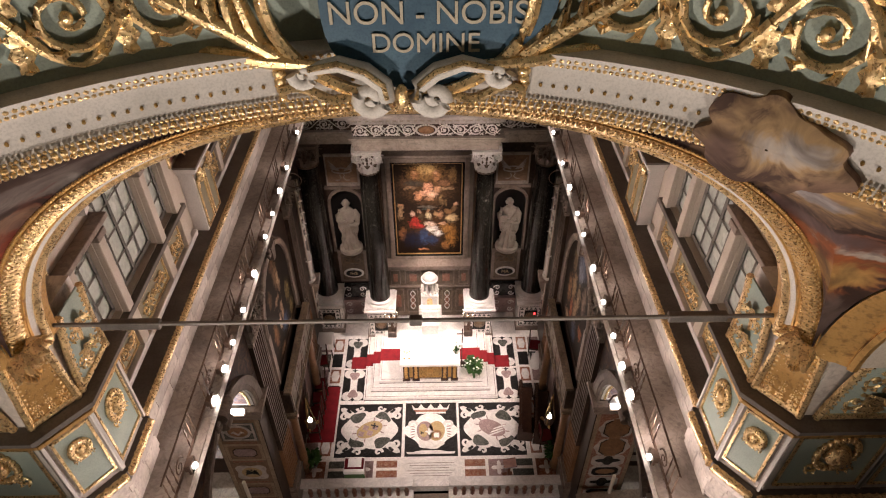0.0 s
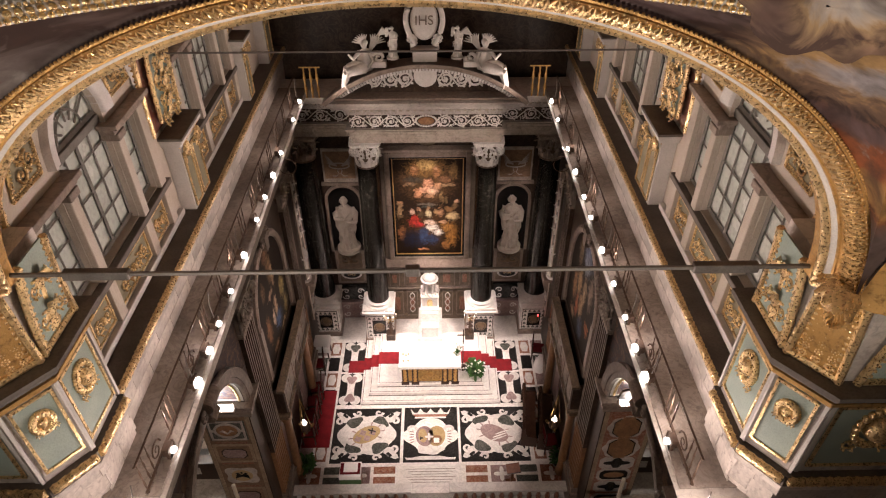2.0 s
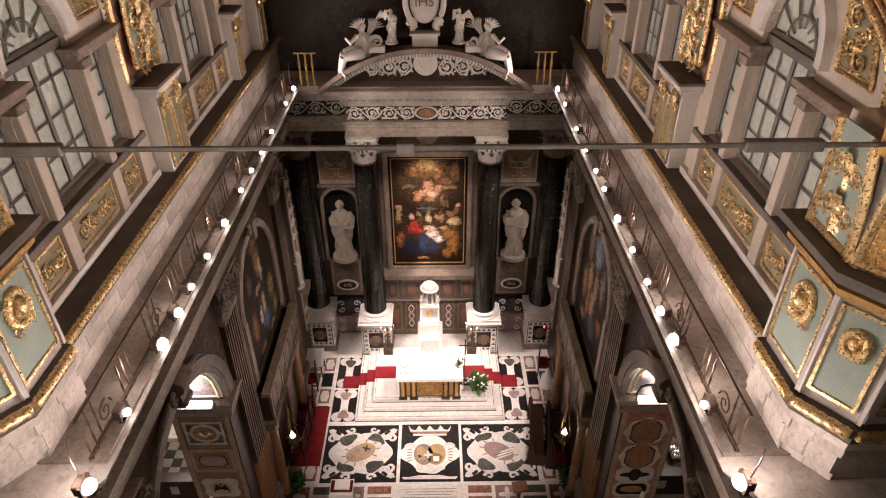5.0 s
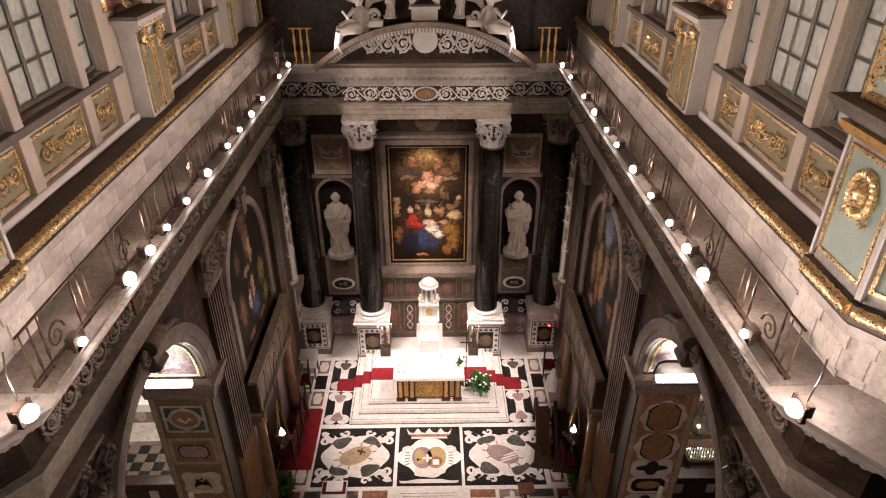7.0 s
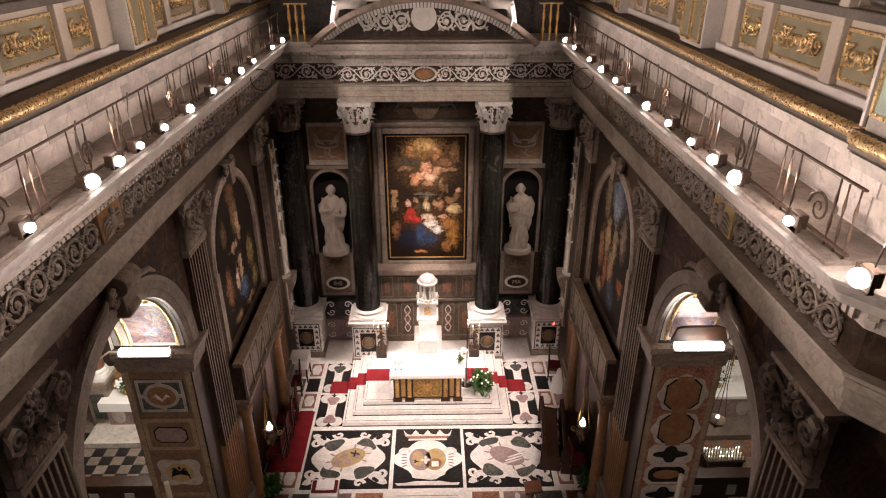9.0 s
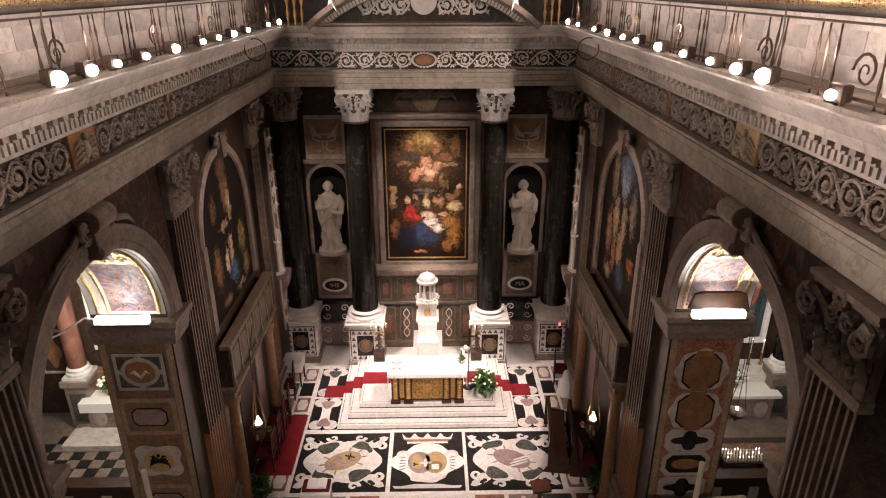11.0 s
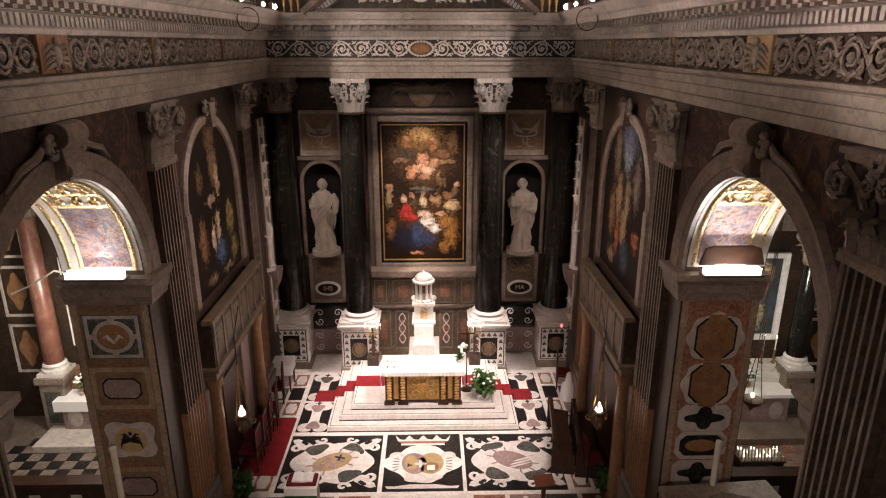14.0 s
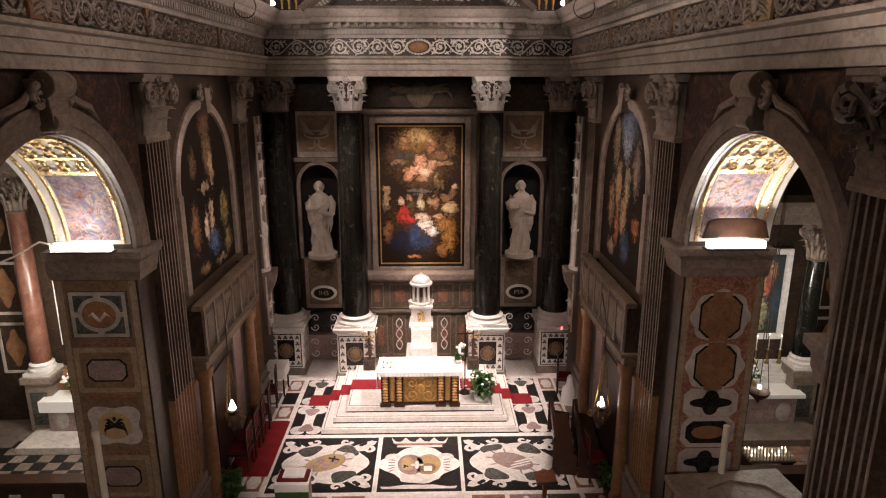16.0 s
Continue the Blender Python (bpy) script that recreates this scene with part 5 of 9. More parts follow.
ob = thing("tabernacle", "small white domed marble tabernacle with a gilt door", "tabernacle", (0, 13.85, 1.63))
part("base", Shape().box(-0.27, 0.27, -0.28, 0.3, 0, 0.42).box(-0.32, 0.32, -0.33, 0.34, 0.42, 0.5), WHITE, ob, "", False, 0.012)
part("door", Shape().prism([(-0.1, 0.05), (0.1, 0.05), (0.1, 0.28), (0.05, 0.36), (-0.05, 0.36), (-0.1, 0.28)], lambda u, v, w: (u, -0.282 - w, v), 0.02), GOLD, ob, "gilt tabernacle door")
one = mesh_of("column", Shape().lathe([(0.055, 0), (0.04, 0.03), (0.035, 0.42), (0.055, 0.46)], 12), WHITE, True)
for k in range(8):
    a = 2 * math.pi * (k + 0.5) / 8
    o = new("column", one)
    o.parent, o.location = ob, (0.22 * math.cos(a), 0.22 * math.sin(a), 0.56)
part("drum", Shape().lathe([(0.29, 0.5), (0.29, 0.56), (0.26, 0.56)], 24).lathe([(0.27, 1.02), (0.31, 1.05), (0.31, 1.1), (0.25, 1.12)], 24), WHITE, ob, "", True)
part("dome", Shape().lathe([(0.25, 1.1), (0.26, 1.15), (0.22, 1.23), (0.14, 1.29), (0.05, 1.32), (0.025, 1.36), (0.004, 1.4)], 24), WHITE, ob, "", True)
sh = Shape()
for k in range(9):
    a = math.pi * (k / 8) + math.pi
    sh.ball((0.32 * math.cos(a), 0.32 * math.sin(a), 0.55), 0.045, n=7, k=5)
part("crest", sh, STATUEW, ob, "little carved crest", True)

# altar platform: three steps
ob = thing("altar_steps", "three white marble altar steps with dark lines along their edges", "steps", (0, 0, 0))
for k, (hx, y0) in enumerate(((2.34, 10.54), (2.08, 10.80), (1.80, 11.05))):
    part("step", Shape().box(-hx, hx, y0, 13.42, 0.15 * k, 0.15 * (k + 1)), WHITE, ob, "", False, 0.012)
    z = 0.15 * k
    part("edge_line", Shape().box(-hx - 0.004, hx + 0.004, y0 - 0.004, 13.4, z + 0.002, z + 0.035), DARKST, ob, "dark stone line")
    t = 0.15 * (k + 1)
    part("tread_line", Shape().box(-hx + 0.05, hx - 0.05, y0 + 0.055, y0 + 0.068, t - 0.01, t + 0.003).box(-hx + 0.055, -hx + 0.068, y0 + 0.068, 13.4, t - 0.01, t + 0.003).box(hx - 0.068, hx - 0.055, y0 + 0.068, 13.4, t - 0.01, t + 0.003), DARKST, ob, "dark inlaid line")
# red runner over the steps, on both sides of the table
for s in (-1, 1):
    prof = [(1.02, 0.454), (1.797, 0.454), (1.797, 0.304), (2.077, 0.304), (2.077, 0.154), (2.337, 0.154), (2.337, 0.005), (2.9, 0.005)]
    sh = Shape()
    rows = [[(s * x, y, z + 0.004) for x, z in prof] for y in (11.95, 12.5)]
    up = [[(s * (x + (0.012 if 0 < i < 7 else 0)), y, z + 0.014) for i, (x, z) in enumerate(prof)] for y in (11.95, 12.5)]
    sh.grid([rows[0], rows[1], up[1], up[0], rows[0]])
    tagged(part("carpet_runner", sh, REDCLOTH), "dark red carpet runner lying over the altar steps", "carpet", "altar runners")

# altar table
ob = thing("altar_table", "dark gilt wooden altar table under a white cloth", "altar table", (0, 11.42, 0.45))
part("carcass", Shape().box(-0.92, 0.92, -0.33, 0.33, 0.06, 0.86), WOOD, ob, "", False, 0.01)
part("centre_relief_ground", Shape().box(-0.42, 0.42, -0.35, -0.33, 0.12, 0.78), BRASS, ob, "dull gilt relief panel")
sh = Shape()
for q in (-1, 1):
    for e in (-1, 1):
        pts, rad = spiral(0.17, 1.5, 0.02, 0 if q > 0 else math.pi, q * e, 18)
        sh.tube([(q * 0.2 + a, -0.355, 0.45 + e * 0.16 + b) for a, b in pts], rad, 5)
sh.ball((0, -0.35, 0.45), 0.12, 0.03, 0.14)
part("centre_relief", sh, GOLDDULL, ob, "gilt carved scrolls", True)
for x in (-0.84, -0.5, 0.5, 0.84):
    p = part("pilaster", Shape().box(x - 0.1, x + 0.1, -0.39, -0.33, 0.06, 0.86).box(x - 0.13, x + 0.13, -0.42, -0.33, 0.0, 0.1), WOOD, ob, "", False, 0.01)
    sh = Shape()
    for k in range(9):
        sh.ball((x, -0.395, 0.17 + 0.075 * k), 0.07, 0.02, 0.035, 8, 5)
    part("carving", sh, GOLDDULL, p, "gilt leaf carving", True)
for x in (-0.67, 0.67):
    part("side_relief", Shape().box(x - 0.06, x + 0.06, -0.36, -0.33, 0.14, 0.78), GOLDDULL, ob, "narrow gilt panel", False, 0.015)
part("top", Shape().box(-1.0, 1.0, -0.42, 0.42, 0.86, 0.92), WOOD, ob, "", False, 0.01)
cl = thing("altar_cloth", "white linen altar cloth with a soft hanging edge", "cloth", (0, 11.42, 1.37))
sh = Shape().box(-1.03, 1.03, -0.45, 0.45, 0.002, 0.014)
rows = []
for z in (0.012, -0.05, -0.09):
    rows.append([(-1.03 + 2.06 * i / 80, -0.452 - 0.006 * math.sin(i * 1.7) * (1 if z < 0 else 0), z + (0.008 * math.sin(i * 3.1) if z < -0.06 else 0)) for i in range(81)])
sh.grid(rows)
for q in (-1, 1):
    rows = [[(q * (1.032 + 0.01 * math.sin(i * 1.3) * (z < 0)), -0.45 + 0.9 * i / 30, z) for i in range(31)] for z in (0.012, -0.2, -0.42)]
    sh.grid(rows)
part("cloth", sh, LINEN, cl)

# pediment over the centre
PY, PX, PZ, PT = 12.95, 2.80, 9.78, 10.86
RAD = (PX ** 2 + (PT - PZ) ** 2) / (2 * (PT - PZ))
half_angle = math.asin(PX / RAD)
ob = thing("pediment", "curved marble pediment with dentils and pale scrollwork over the altar", "pediment", (0, 0, 0))
sh = Shape()
rows = []
for i in range(49):
    a = -half_angle + 2 * half_angle * i / 48
    rows.append([((RAD + r) * math.sin(a), y, PT - RAD + (RAD + r) * math.cos(a)) for r, y in ((0.02, PY), (-0.1, PY + 0.03), (-0.16, PY + 0.16), (-0.16, PY + 0.34), (-0.3, PY + 0.38), (-0.32, PY + 0.75), (-0.12, PY + 0.9))])
sh.grid(rows, True)
part("curved_cornice", sh, GREYM, ob, "", True)
one = mesh_of("dentil", Shape().box(-0.03, 0.03, PY + 0.27, PY + 0.37, -0.12, 0.0), WHITE)
for i in range(62):
    a = (-half_angle + 2 * half_angle * (i + 0.5) / 62) * 0.93
    o = new("dentil", one)
    o.parent, o.matrix_local = ob, pose(0, 0, PT - RAD, 0, math.degrees(a), 0) @ pose(0, 0, RAD - 0.17)
arc = [((RAD - 0.3) * math.sin(a), PT - RAD + (RAD - 0.3) * math.cos(a)) for a in [half_angle * 0.9 * (1 - 2 * i / 24) for i in range(25)]]
part("tympanum", Shape().prism(arc, lambda u, v, w: (u, PY + 0.62 + w, v), 0.4), DARKST, ob, "dark tympanum ground")
part("sill", Shape().box(-2.55, 2.55, PY + 0.2, PY + 1.0, 9.78, 9.84), GREYM, ob, "", False, 0.01)
sh = Shape()
for q in (-1, 1):
    rinceau(sh, lambda u, v, w, q=q: (q * (0.35 + u), PY + 0.61 - w, 9.98 + v), 1.25, 0.5, 3, 0.07, q > 0)
sh.join(Shape().lathe([(0.3, 0.0), (0.32, 0.04), (0.26, 0.05)], 28), pose(0, PY + 0.62, 10.32, 90, 0, 0))
sh.join(Shape().lathe([(0.2, 0.04), (0.1, 0.08), (0.01, 0.09)], 20), pose(0, PY + 0.62, 10.32, 90, 0, 0))
part("scrollwork", sh, STUCCO, ob, "pale carved scrollwork with a rosette", True)

# frieze scrollwork on the altar wall and the sides; tones paint lit front, shaded recess
ob = thing("frieze_carving", "white carved acanthus scrollwork with an oval boss on the altar frieze", "carving", (0, EYC, 8.73))
for q in (-1, 1):
    scroll_row(ob, lambda u, v, w, q=q: (q * (0.3 + u), -0.006 - w, v), 1.9, 0.40, 4, 0.06, q > 0, STUCCOLIT)
part("oval_boss", Shape().ball((0, -0.02, 0.2), 0.24, 0.06, 0.13, 18, 10), ORANGEM, ob, "brown marble oval", True)
sh = Shape()
for k in range(24):
    a = 2 * math.pi * k / 24
    sh.ball((0.3 * math.cos(a), -0.02, 0.2 + 0.17 * math.sin(a)), 0.04, 0.03, 0.03, 6, 4)
part("boss_rim", sh, STUCCO, ob, "", True)
for s in (-1, 1):
    ob = thing("frieze_carving", "carved acanthus scrollwork on the recessed frieze, its shade put into a duller stucco", "carving", (s * 2.2, EYS, 8.73))
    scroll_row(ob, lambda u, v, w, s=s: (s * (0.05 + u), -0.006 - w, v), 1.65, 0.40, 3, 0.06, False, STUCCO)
    for k, (ya, yb, nn) in enumerate(((1.8, 4.1, 6), (4.75, 7.0, 6), (7.3, 10.3, 8), (10.7, 14.0, 9))):
        ob = thing("frieze_carving", "dull grey carved scrollwork frieze along the choir wall", "carving", (s * EX, ya, 8.73), 0, "side frieze carvings")
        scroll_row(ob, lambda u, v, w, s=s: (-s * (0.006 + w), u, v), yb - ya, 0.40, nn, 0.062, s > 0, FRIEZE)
    for y in (4.42, 10.5, 7.15):
        ob = thing("crest_relief", "carved panel with a crest between stretches of frieze", "carving", (s * EX, y, 8.73))
        part("ground", Shape().box(min(0, -s * 0.05), max(0, -s * 0.05), -0.3 if y < 5 else -0.13, 0.3 if y < 5 else 0.13, 0.0, 0.41), YELLOWM if (s > 0 and y > 4 and y < 5) else ORANGEM, ob, "", False, 0.01)
        sh = Shape().ball((-s * 0.06, 0, 0.19), 0.05, 0.075, 0.11, 10, 7).ball((-s * 0.08, 0, 0.34), 0.04, 0.045, 0.05, 8, 6)
        for e in (-1, 1):
            wide = 0.2 if y < 5 else 0.08
            for k in range(4):
                sh.tube([(-s * 0.06, e * 0.05, 0.26 - 0.05 * k), (-s * 0.085, e * (0.05 + 0.5 * wide), 0.30 - 0.07 * k), (-s * 0.055, e * (0.05 + wide), 0.22 - 0.06 * k)], [0.015, 0.028, 0.006], 6)
            sh.tube([(-s * 0.06, e * 0.03, 0.02), (-s * 0.07, e * 0.09, 0.06), (-s * 0.06, e * 0.05, 0.13)], [0.02, 0.03, 0.012], 6)
        part("crest", sh, FRIEZE, ob, "", True)


def seated_angel(seed):
    """A plain winged stone figure seated on the pediment's slope, its knees towards +x."""
    rnd = random.Random(seed)
    sh = Shape()
    rows = []
    for i in range(18):
        t = i / 17
        r = 0.27 - 0.10 * t + 0.05 * math.sin(math.pi * t) if t < 0.85 else 0.2 - 0.9 * (t - 0.85)
        rows.append([(-0.1 - 0.12 * math.sin(2.2 * t) + r * 1.05 * math.cos(a) * (1 + 0.12 * math.sin(6 * a + 7 * t)), r * 0.8 * math.sin(a) * (1 + 0.12 * math.sin(5 * a - 6 * t)), 0.35 + 0.75 * t) for a in [2 * math.pi * j / 30 for j in range(30)]])
    sh.grid(rows, True)
    sh.ball((-0.18, -0.06, 1.24), 0.1, 0.11, 0.13, 12, 8)
    sh.ball((-0.2, -0.02, 1.29), 0.11, 0.11, 0.1, 10, 7)
    for y, z in ((-0.16, 0.46), (-0.34, 0.36)):
        sh.tube([(-0.15, y * 0.6, 0.5), (0.2, y - 0.12, z + 0.14), (0.42, y - 0.14, z + 0.06)], [0.2, 0.17, 0.13], 12)
        sh.tube([(0.42, y - 0.14, z + 0.06), (0.52, y - 0.1, z - 0.22), (0.62, y - 0.12, z - 0.52)], [0.14, 0.11, 0.06], 10)
    for k in range(9):
        y = -0.55 + 0.075 * k
        sh.tube([(0.1 + 0.02 * k, y, 0.6), (0.4, y - 0.03, 0.42), (0.5 + rnd.uniform(-0.05, 0.08), y, 0.05), (0.42 + rnd.uniform(-0.1, 0.1), y + 0.04, -0.25)], [0.03, 0.05, 0.045, 0.015], 6)
    sh.tube([(-0.02, -0.12, 1.02), (0.2, -0.3, 0.82), (0.34, -0.34, 1.0)], [0.075, 0.065, 0.035], 9)
    sh.tube([(-0.34, -0.1, 1.0), (-0.46, -0.22, 0.72), (-0.3, -0.4, 0.55)], [0.075, 0.065, 0.035], 9)
    for q in (-1, 1):
        for k in range(8):
            a = 0.5 + 0.2 * k
            sh.tube([(-0.25 + q * 0.06, 0.16, 0.9), (-0.3 + q * (0.16 + 0.12 * math.cos(a)), 0.24, 1.1 + 0.16 * math.sin(a)), (-0.32 + q * (0.2 + 0.42 * math.cos(a)), 0.26, 0.98 + 0.5 * math.sin(a))], [0.04, 0.05, 0.012], 5)
    return sh


for s in (-1, 1):
    sh = seated_angel(11 + s)
    m = pose(s * 1.72, PY + 0.42, 10.30) @ Matrix.Diagonal((s * 0.78, 0.75, 0.8, 1))
    tagged(part("statue", sh.moved(m), STATUEW, None, "", True), "white marble angel leaning on the curved pediment", "statue", "pediment statues")
    sh = draped(0.8, ((0.2, 0.95), (-0.1, 0.6)), 0.04, False, 21 + s)
    for k in range(4):
        sh.tube([(s * 0.08, 0.06, 0.6), (s * (0.25 + 0.03 * k), 0.08, 0.72 - 0.05 * k), (s * (0.32 + 0.02 * k), 0.08, 0.62 - 0.1 * k)], [0.03, 0.04, 0.01], 5)
    tagged(part("statue", sh.moved(pose(s * 0.85, PY + 0.4, 10.95)), STATUEW, None, "", True), "small white marble cherub standing beside the shield", "statue", "pediment statues")
    ob = thing("scroll_bracket", "small carved marble scroll on the pediment", "carving", (s * 1.22, PY + 0.3, 10.84))
    pts, rad = spiral(0.17, 1.4, 0.06, math.pi, s, 20)
    part("scroll", Shape().tube([(a, 0, 0.12 + b) for a, b in pts], rad, 7).box(-0.2, 0.2, -0.1, 0.1, -0.12, 0.03), STUCCO, ob, "", True)
ob = thing("shield", "white marble oval shield with carved letters above the pediment", "shield", (0, PY + 0.35, 10.92))
part("plinth", Shape().box(-0.32, 0.32, -0.15, 0.15, -0.05, 0.22).box(-0.38, 0.38, -0.18, 0.18, 0.22, 0.28), STUCCO, ob, "", False, 0.01)
part("field", Shape().ball((0, 0, 1.0), 0.36, 0.1, 0.52, 24, 14), STATUEW, ob, "", True)
sh = Shape()
for q in (-1, 1):
    sh.tube([(q * (0.4 + 0.07 * math.sin(3 * t)) * math.sin(math.pi * (0.1 + 0.8 * t)) ** 0.5, -0.03, 0.38 + 1.22 * t) for t in [i / 16 for i in range(17)]], 0.07, 8)
    pts, rad = spiral(0.16, 1.3, 0.06, math.pi / 2, q, 16)
    sh.tube([(q * 0.42 + a, 0, 1.45 + b) for a, b in pts], rad, 7)
    sh.tube([(q * 0.36 + a, 0, 0.5 - b) for a, b in pts], rad, 7)
sh.ball((0, 0, 1.62), 0.2, 0.12, 0.14)
part("frame", sh, STUCCO, ob, "", True)
cu = bpy.data.curves.new("letters", "FONT")
cu.body, cu.size, cu.extrude, cu.align_x, cu.align_y = "IHS", 0.34, 0.01, "CENTER", "CENTER"
cu.materials.append(GREYM)
tx = new("letters", cu)
tx.parent, tx.matrix_local = ob, pose(0, -0.115, 1.02, 90, 0, 0)

# wrought stub balustrades beside the pediment
for s in (-1, 1):
    ob = thing("gallery_balusters", "pair of gilt iron balusters beside the pediment", "balusters", (s * 3.1, 13.4, 9.78))
    for k in range(3):
        part("baluster", Shape().lathe([(0.03, 0), (0.02, 0.08), (0.045, 0.25), (0.02, 0.4), (0.045, 0.55), (0.02, 0.75), (0.03, 0.85)], 10, ((k - 1) * 0.17, 0, 0)), GOLDDULL, ob, "", True)
    part("rail", Shape().box(-0.28, 0.28, -0.015, 0.015, 0.85, 0.88), GOLDDULL, ob)

# ---- inlaid sanctuary floor ----
def plate(name, poly, z, material, parent, label=""):
    return part(name, Shape().prism(poly, lambda u, v, w: (u, v, z - 0.006 + w), 0.008), material, parent, label)


def rect(x0, x1, y0, y1):
    return [(x0, y0), (x1, y0), (x1, y1), (x0, y1)]


def blob(cx, cy, fn, n=64, turn=0.0, sx=1.0, sy=1.0):
    out = []
    for i in range(n):
        a = 2 * math.pi * i / n
        r = fn(a)
        u, v = r * math.cos(a) * sx, r * math.sin(a) * sy
        out.append((cx + u * math.cos(turn) - v * math.sin(turn), cy + u * math.sin(turn) + v * math.cos(turn)))
    return out


def curl(parent, x, y, r, start, hand, z, material, turns=1.0, thick=0.055):
    pts, rad = spiral(r, turns, thick, start, hand, 22)
    sh = Shape().tube([(x + a, y + b, z) for a, b in pts], [q for q in rad], 8, 0.07)
    return part("scroll", sh, material, parent, "white marble scroll inlay")


def arms_panel(cx, x0, x1, y0, y1, hand):
    """Black floor panel with a white strapwork ring and a tilted oval shield."""
    ob = thing("floor_panel", "black floor panel inlaid with white strapwork round a tilted shield", "floor inlay", (0, 0, 0), 0, "shield floor panels")
    plate("ground", rect(x0, x1, y0, y1), 0.004, BLACKFLOOR, ob)
    cy = (y0 + y1) / 2
    hx, hy = (x1 - x0) / 2 * 0.93, (y1 - y0) / 2 * 0.90
    ring = blob(cx, cy, lambda a: 0.86 + 0.05 * math.cos(6 * a) + 0.03 * math.cos(2 * a), 96, 0, hx, hy)
    plate("strapwork", ring, 0.008, WHITE, ob, "white marble strapwork")
    for qx in (-1, 1):
        for qy in (-1, 1):
            # green lobes between the ring and the shield
            plate("green_lobe", blob(cx + qx * hx * 0.42, cy + qy * hy * 0.52, lambda b: 1 + 0.13 * math.cos(3 * b + 0.5 * qx), 32, qx * qy * -0.5, 0.27, 0.185), 0.012, GREENM, ob, "dark green marble lobe")
            # ears of the strapwork that run out to the frame and curl
            ear = [(0.55, 0.72), (0.72, 0.86), (0.92, 0.97), (1.04, 0.93), (1.0, 0.80), (0.90, 0.72), (0.86, 0.52), (0.66, 0.5)]
            plate("ear", [(cx + qx * u * hx, cy + qy * v * hy) for u, v in ear][::qx * qy], 0.0085, WHITE, ob, "white marble ear")
            curl(ob, cx + qx * hx * 0.88, cy + qy * hy * 0.56, 0.14, math.pi / 2 * qy, -qx * qy, 0.011, WHITE, 1.0, 0.05)
            curl(ob, cx + qx * hx * 0.34, cy + qy * hy * 0.92, 0.14, math.pi if qx < 0 else 0, -qx * qy, 0.011, WHITE, 1.0, 0.05)
            plate("notch", blob(cx + qx * hx * 0.74, cy + qy * hy * 0.80, lambda b: 0.075 + 0.03 * math.cos(2 * b), 20, qx * qy * 0.7), 0.0125, BLACKFLOOR, ob, "black notch")
    for k in range(2):
        plate("notch", blob(cx, cy + (k * 2 - 1) * hy * 0.84, lambda b: 1 + 0.25 * math.cos(3 * b), 24, 0, 0.14, 0.07), 0.0125, BLACKFLOOR, ob, "black notch")
    turn = hand * 0.5
    plate("cartouche", blob(cx, cy, lambda a: 1 + 0.07 * math.cos(6 * a) + 0.05 * math.cos(2 * a), 72, turn, 0.60, 0.42), 0.016, WHITE, ob, "white marble cartouche")
    for k in range(10):
        a = 2 * math.pi * (k + 0.5) / 10
        if k in (2, 7):
            continue
        u, v = 0.53 * math.cos(a), 0.36 * math.sin(a)
        plate("slit", blob(cx + u * math.cos(turn) - v * math.sin(turn), cy + u * math.sin(turn) + v * math.cos(turn), lambda b: 1.0, 12, a + turn, 0.085, 0.022), 0.020, PURPLEM, ob)
    if hand > 0:
        plate("shield", blob(cx, cy, lambda a: 1, 40, turn, 0.46, 0.29), 0.021, YELLOWM, ob, "yellow marble oval shield")
        for k, (u, v) in enumerate(((-0.32, -0.02), (-0.05, -0.13), (-0.08, 0.12), (0.2, -0.02))):
            plate("check", blob(cx + u * math.cos(turn) - v * math.sin(turn), cy + u * math.sin(turn) + v * math.cos(turn), lambda a: 1, 4, turn, 0.13, 0.13), 0.025, PURPLEM, ob, "greyish checker")
        plate("cross", [(cx + 0.14 + p * 0.55, cy + 0.14 + q * 0.55) for p, q in ((-0.03, -0.2), (0.05, -0.2), (0.05, -0.04), (0.24, -0.1), (0.27, -0.03), (0.08, 0.04), (0.08, 0.2), (0.0, 0.2), (0.0, 0.06), (-0.18, 0.12), (-0.2, 0.04), (-0.03, -0.03))], 0.026, BLACKFLOOR, ob, "black cross")
    else:
        plate("shield", blob(cx, cy, lambda a: 1, 40, turn, 0.47, 0.29), 0.021, PURPLEM, ob, "mottled pink oval shield")
        for k in range(3):
            plate("stripe", blob(cx + 0.12 + 0.06 * k, cy - 0.20 + 0.11 * k, lambda a: 1, 20, 0.35, 0.30 - 0.03 * k, 0.026), 0.025, WHITE, ob, "white stripe")
    return ob


arms_panel(-2.05, -3.14, -0.96, 8.33, 10.39, 1)
arms_panel(2.05, 0.96, 3.12, 8.33, 10.39, -1)

ob = thing("floor_panel", "black floor panel with a crowned white double shield inlay", "floor inlay")
plate("ground", rect(-0.86, 0.88, 8.33, 10.41), 0.004, BLACKFLOOR, ob)
plate("cartouche", blob(0, 9.30, lambda a: 1 + 0.07 * math.cos(2 * a) + 0.05 * math.cos(6 * a) + (0.10 * math.cos(4 * a)), 72, 0, 0.74, 0.68), 0.008, WHITE, ob, "white marble cartouche")
plate("tail", blob(0, 8.80, lambda a: 1 + 0.08 * math.cos(5 * a), 40, 0, 0.42, 0.20), 0.010, WHITE, ob, "white marble tail of the cartouche")
plate("ribbon", [(-0.75, 8.42), (0.75, 8.42), (0.8, 8.5), (0.6, 8.49), (0.3, 8.55), (-0.3, 8.55), (-0.6, 8.49), (-0.8, 8.5)], 0.009, WHITE, ob, "white marble ribbon")
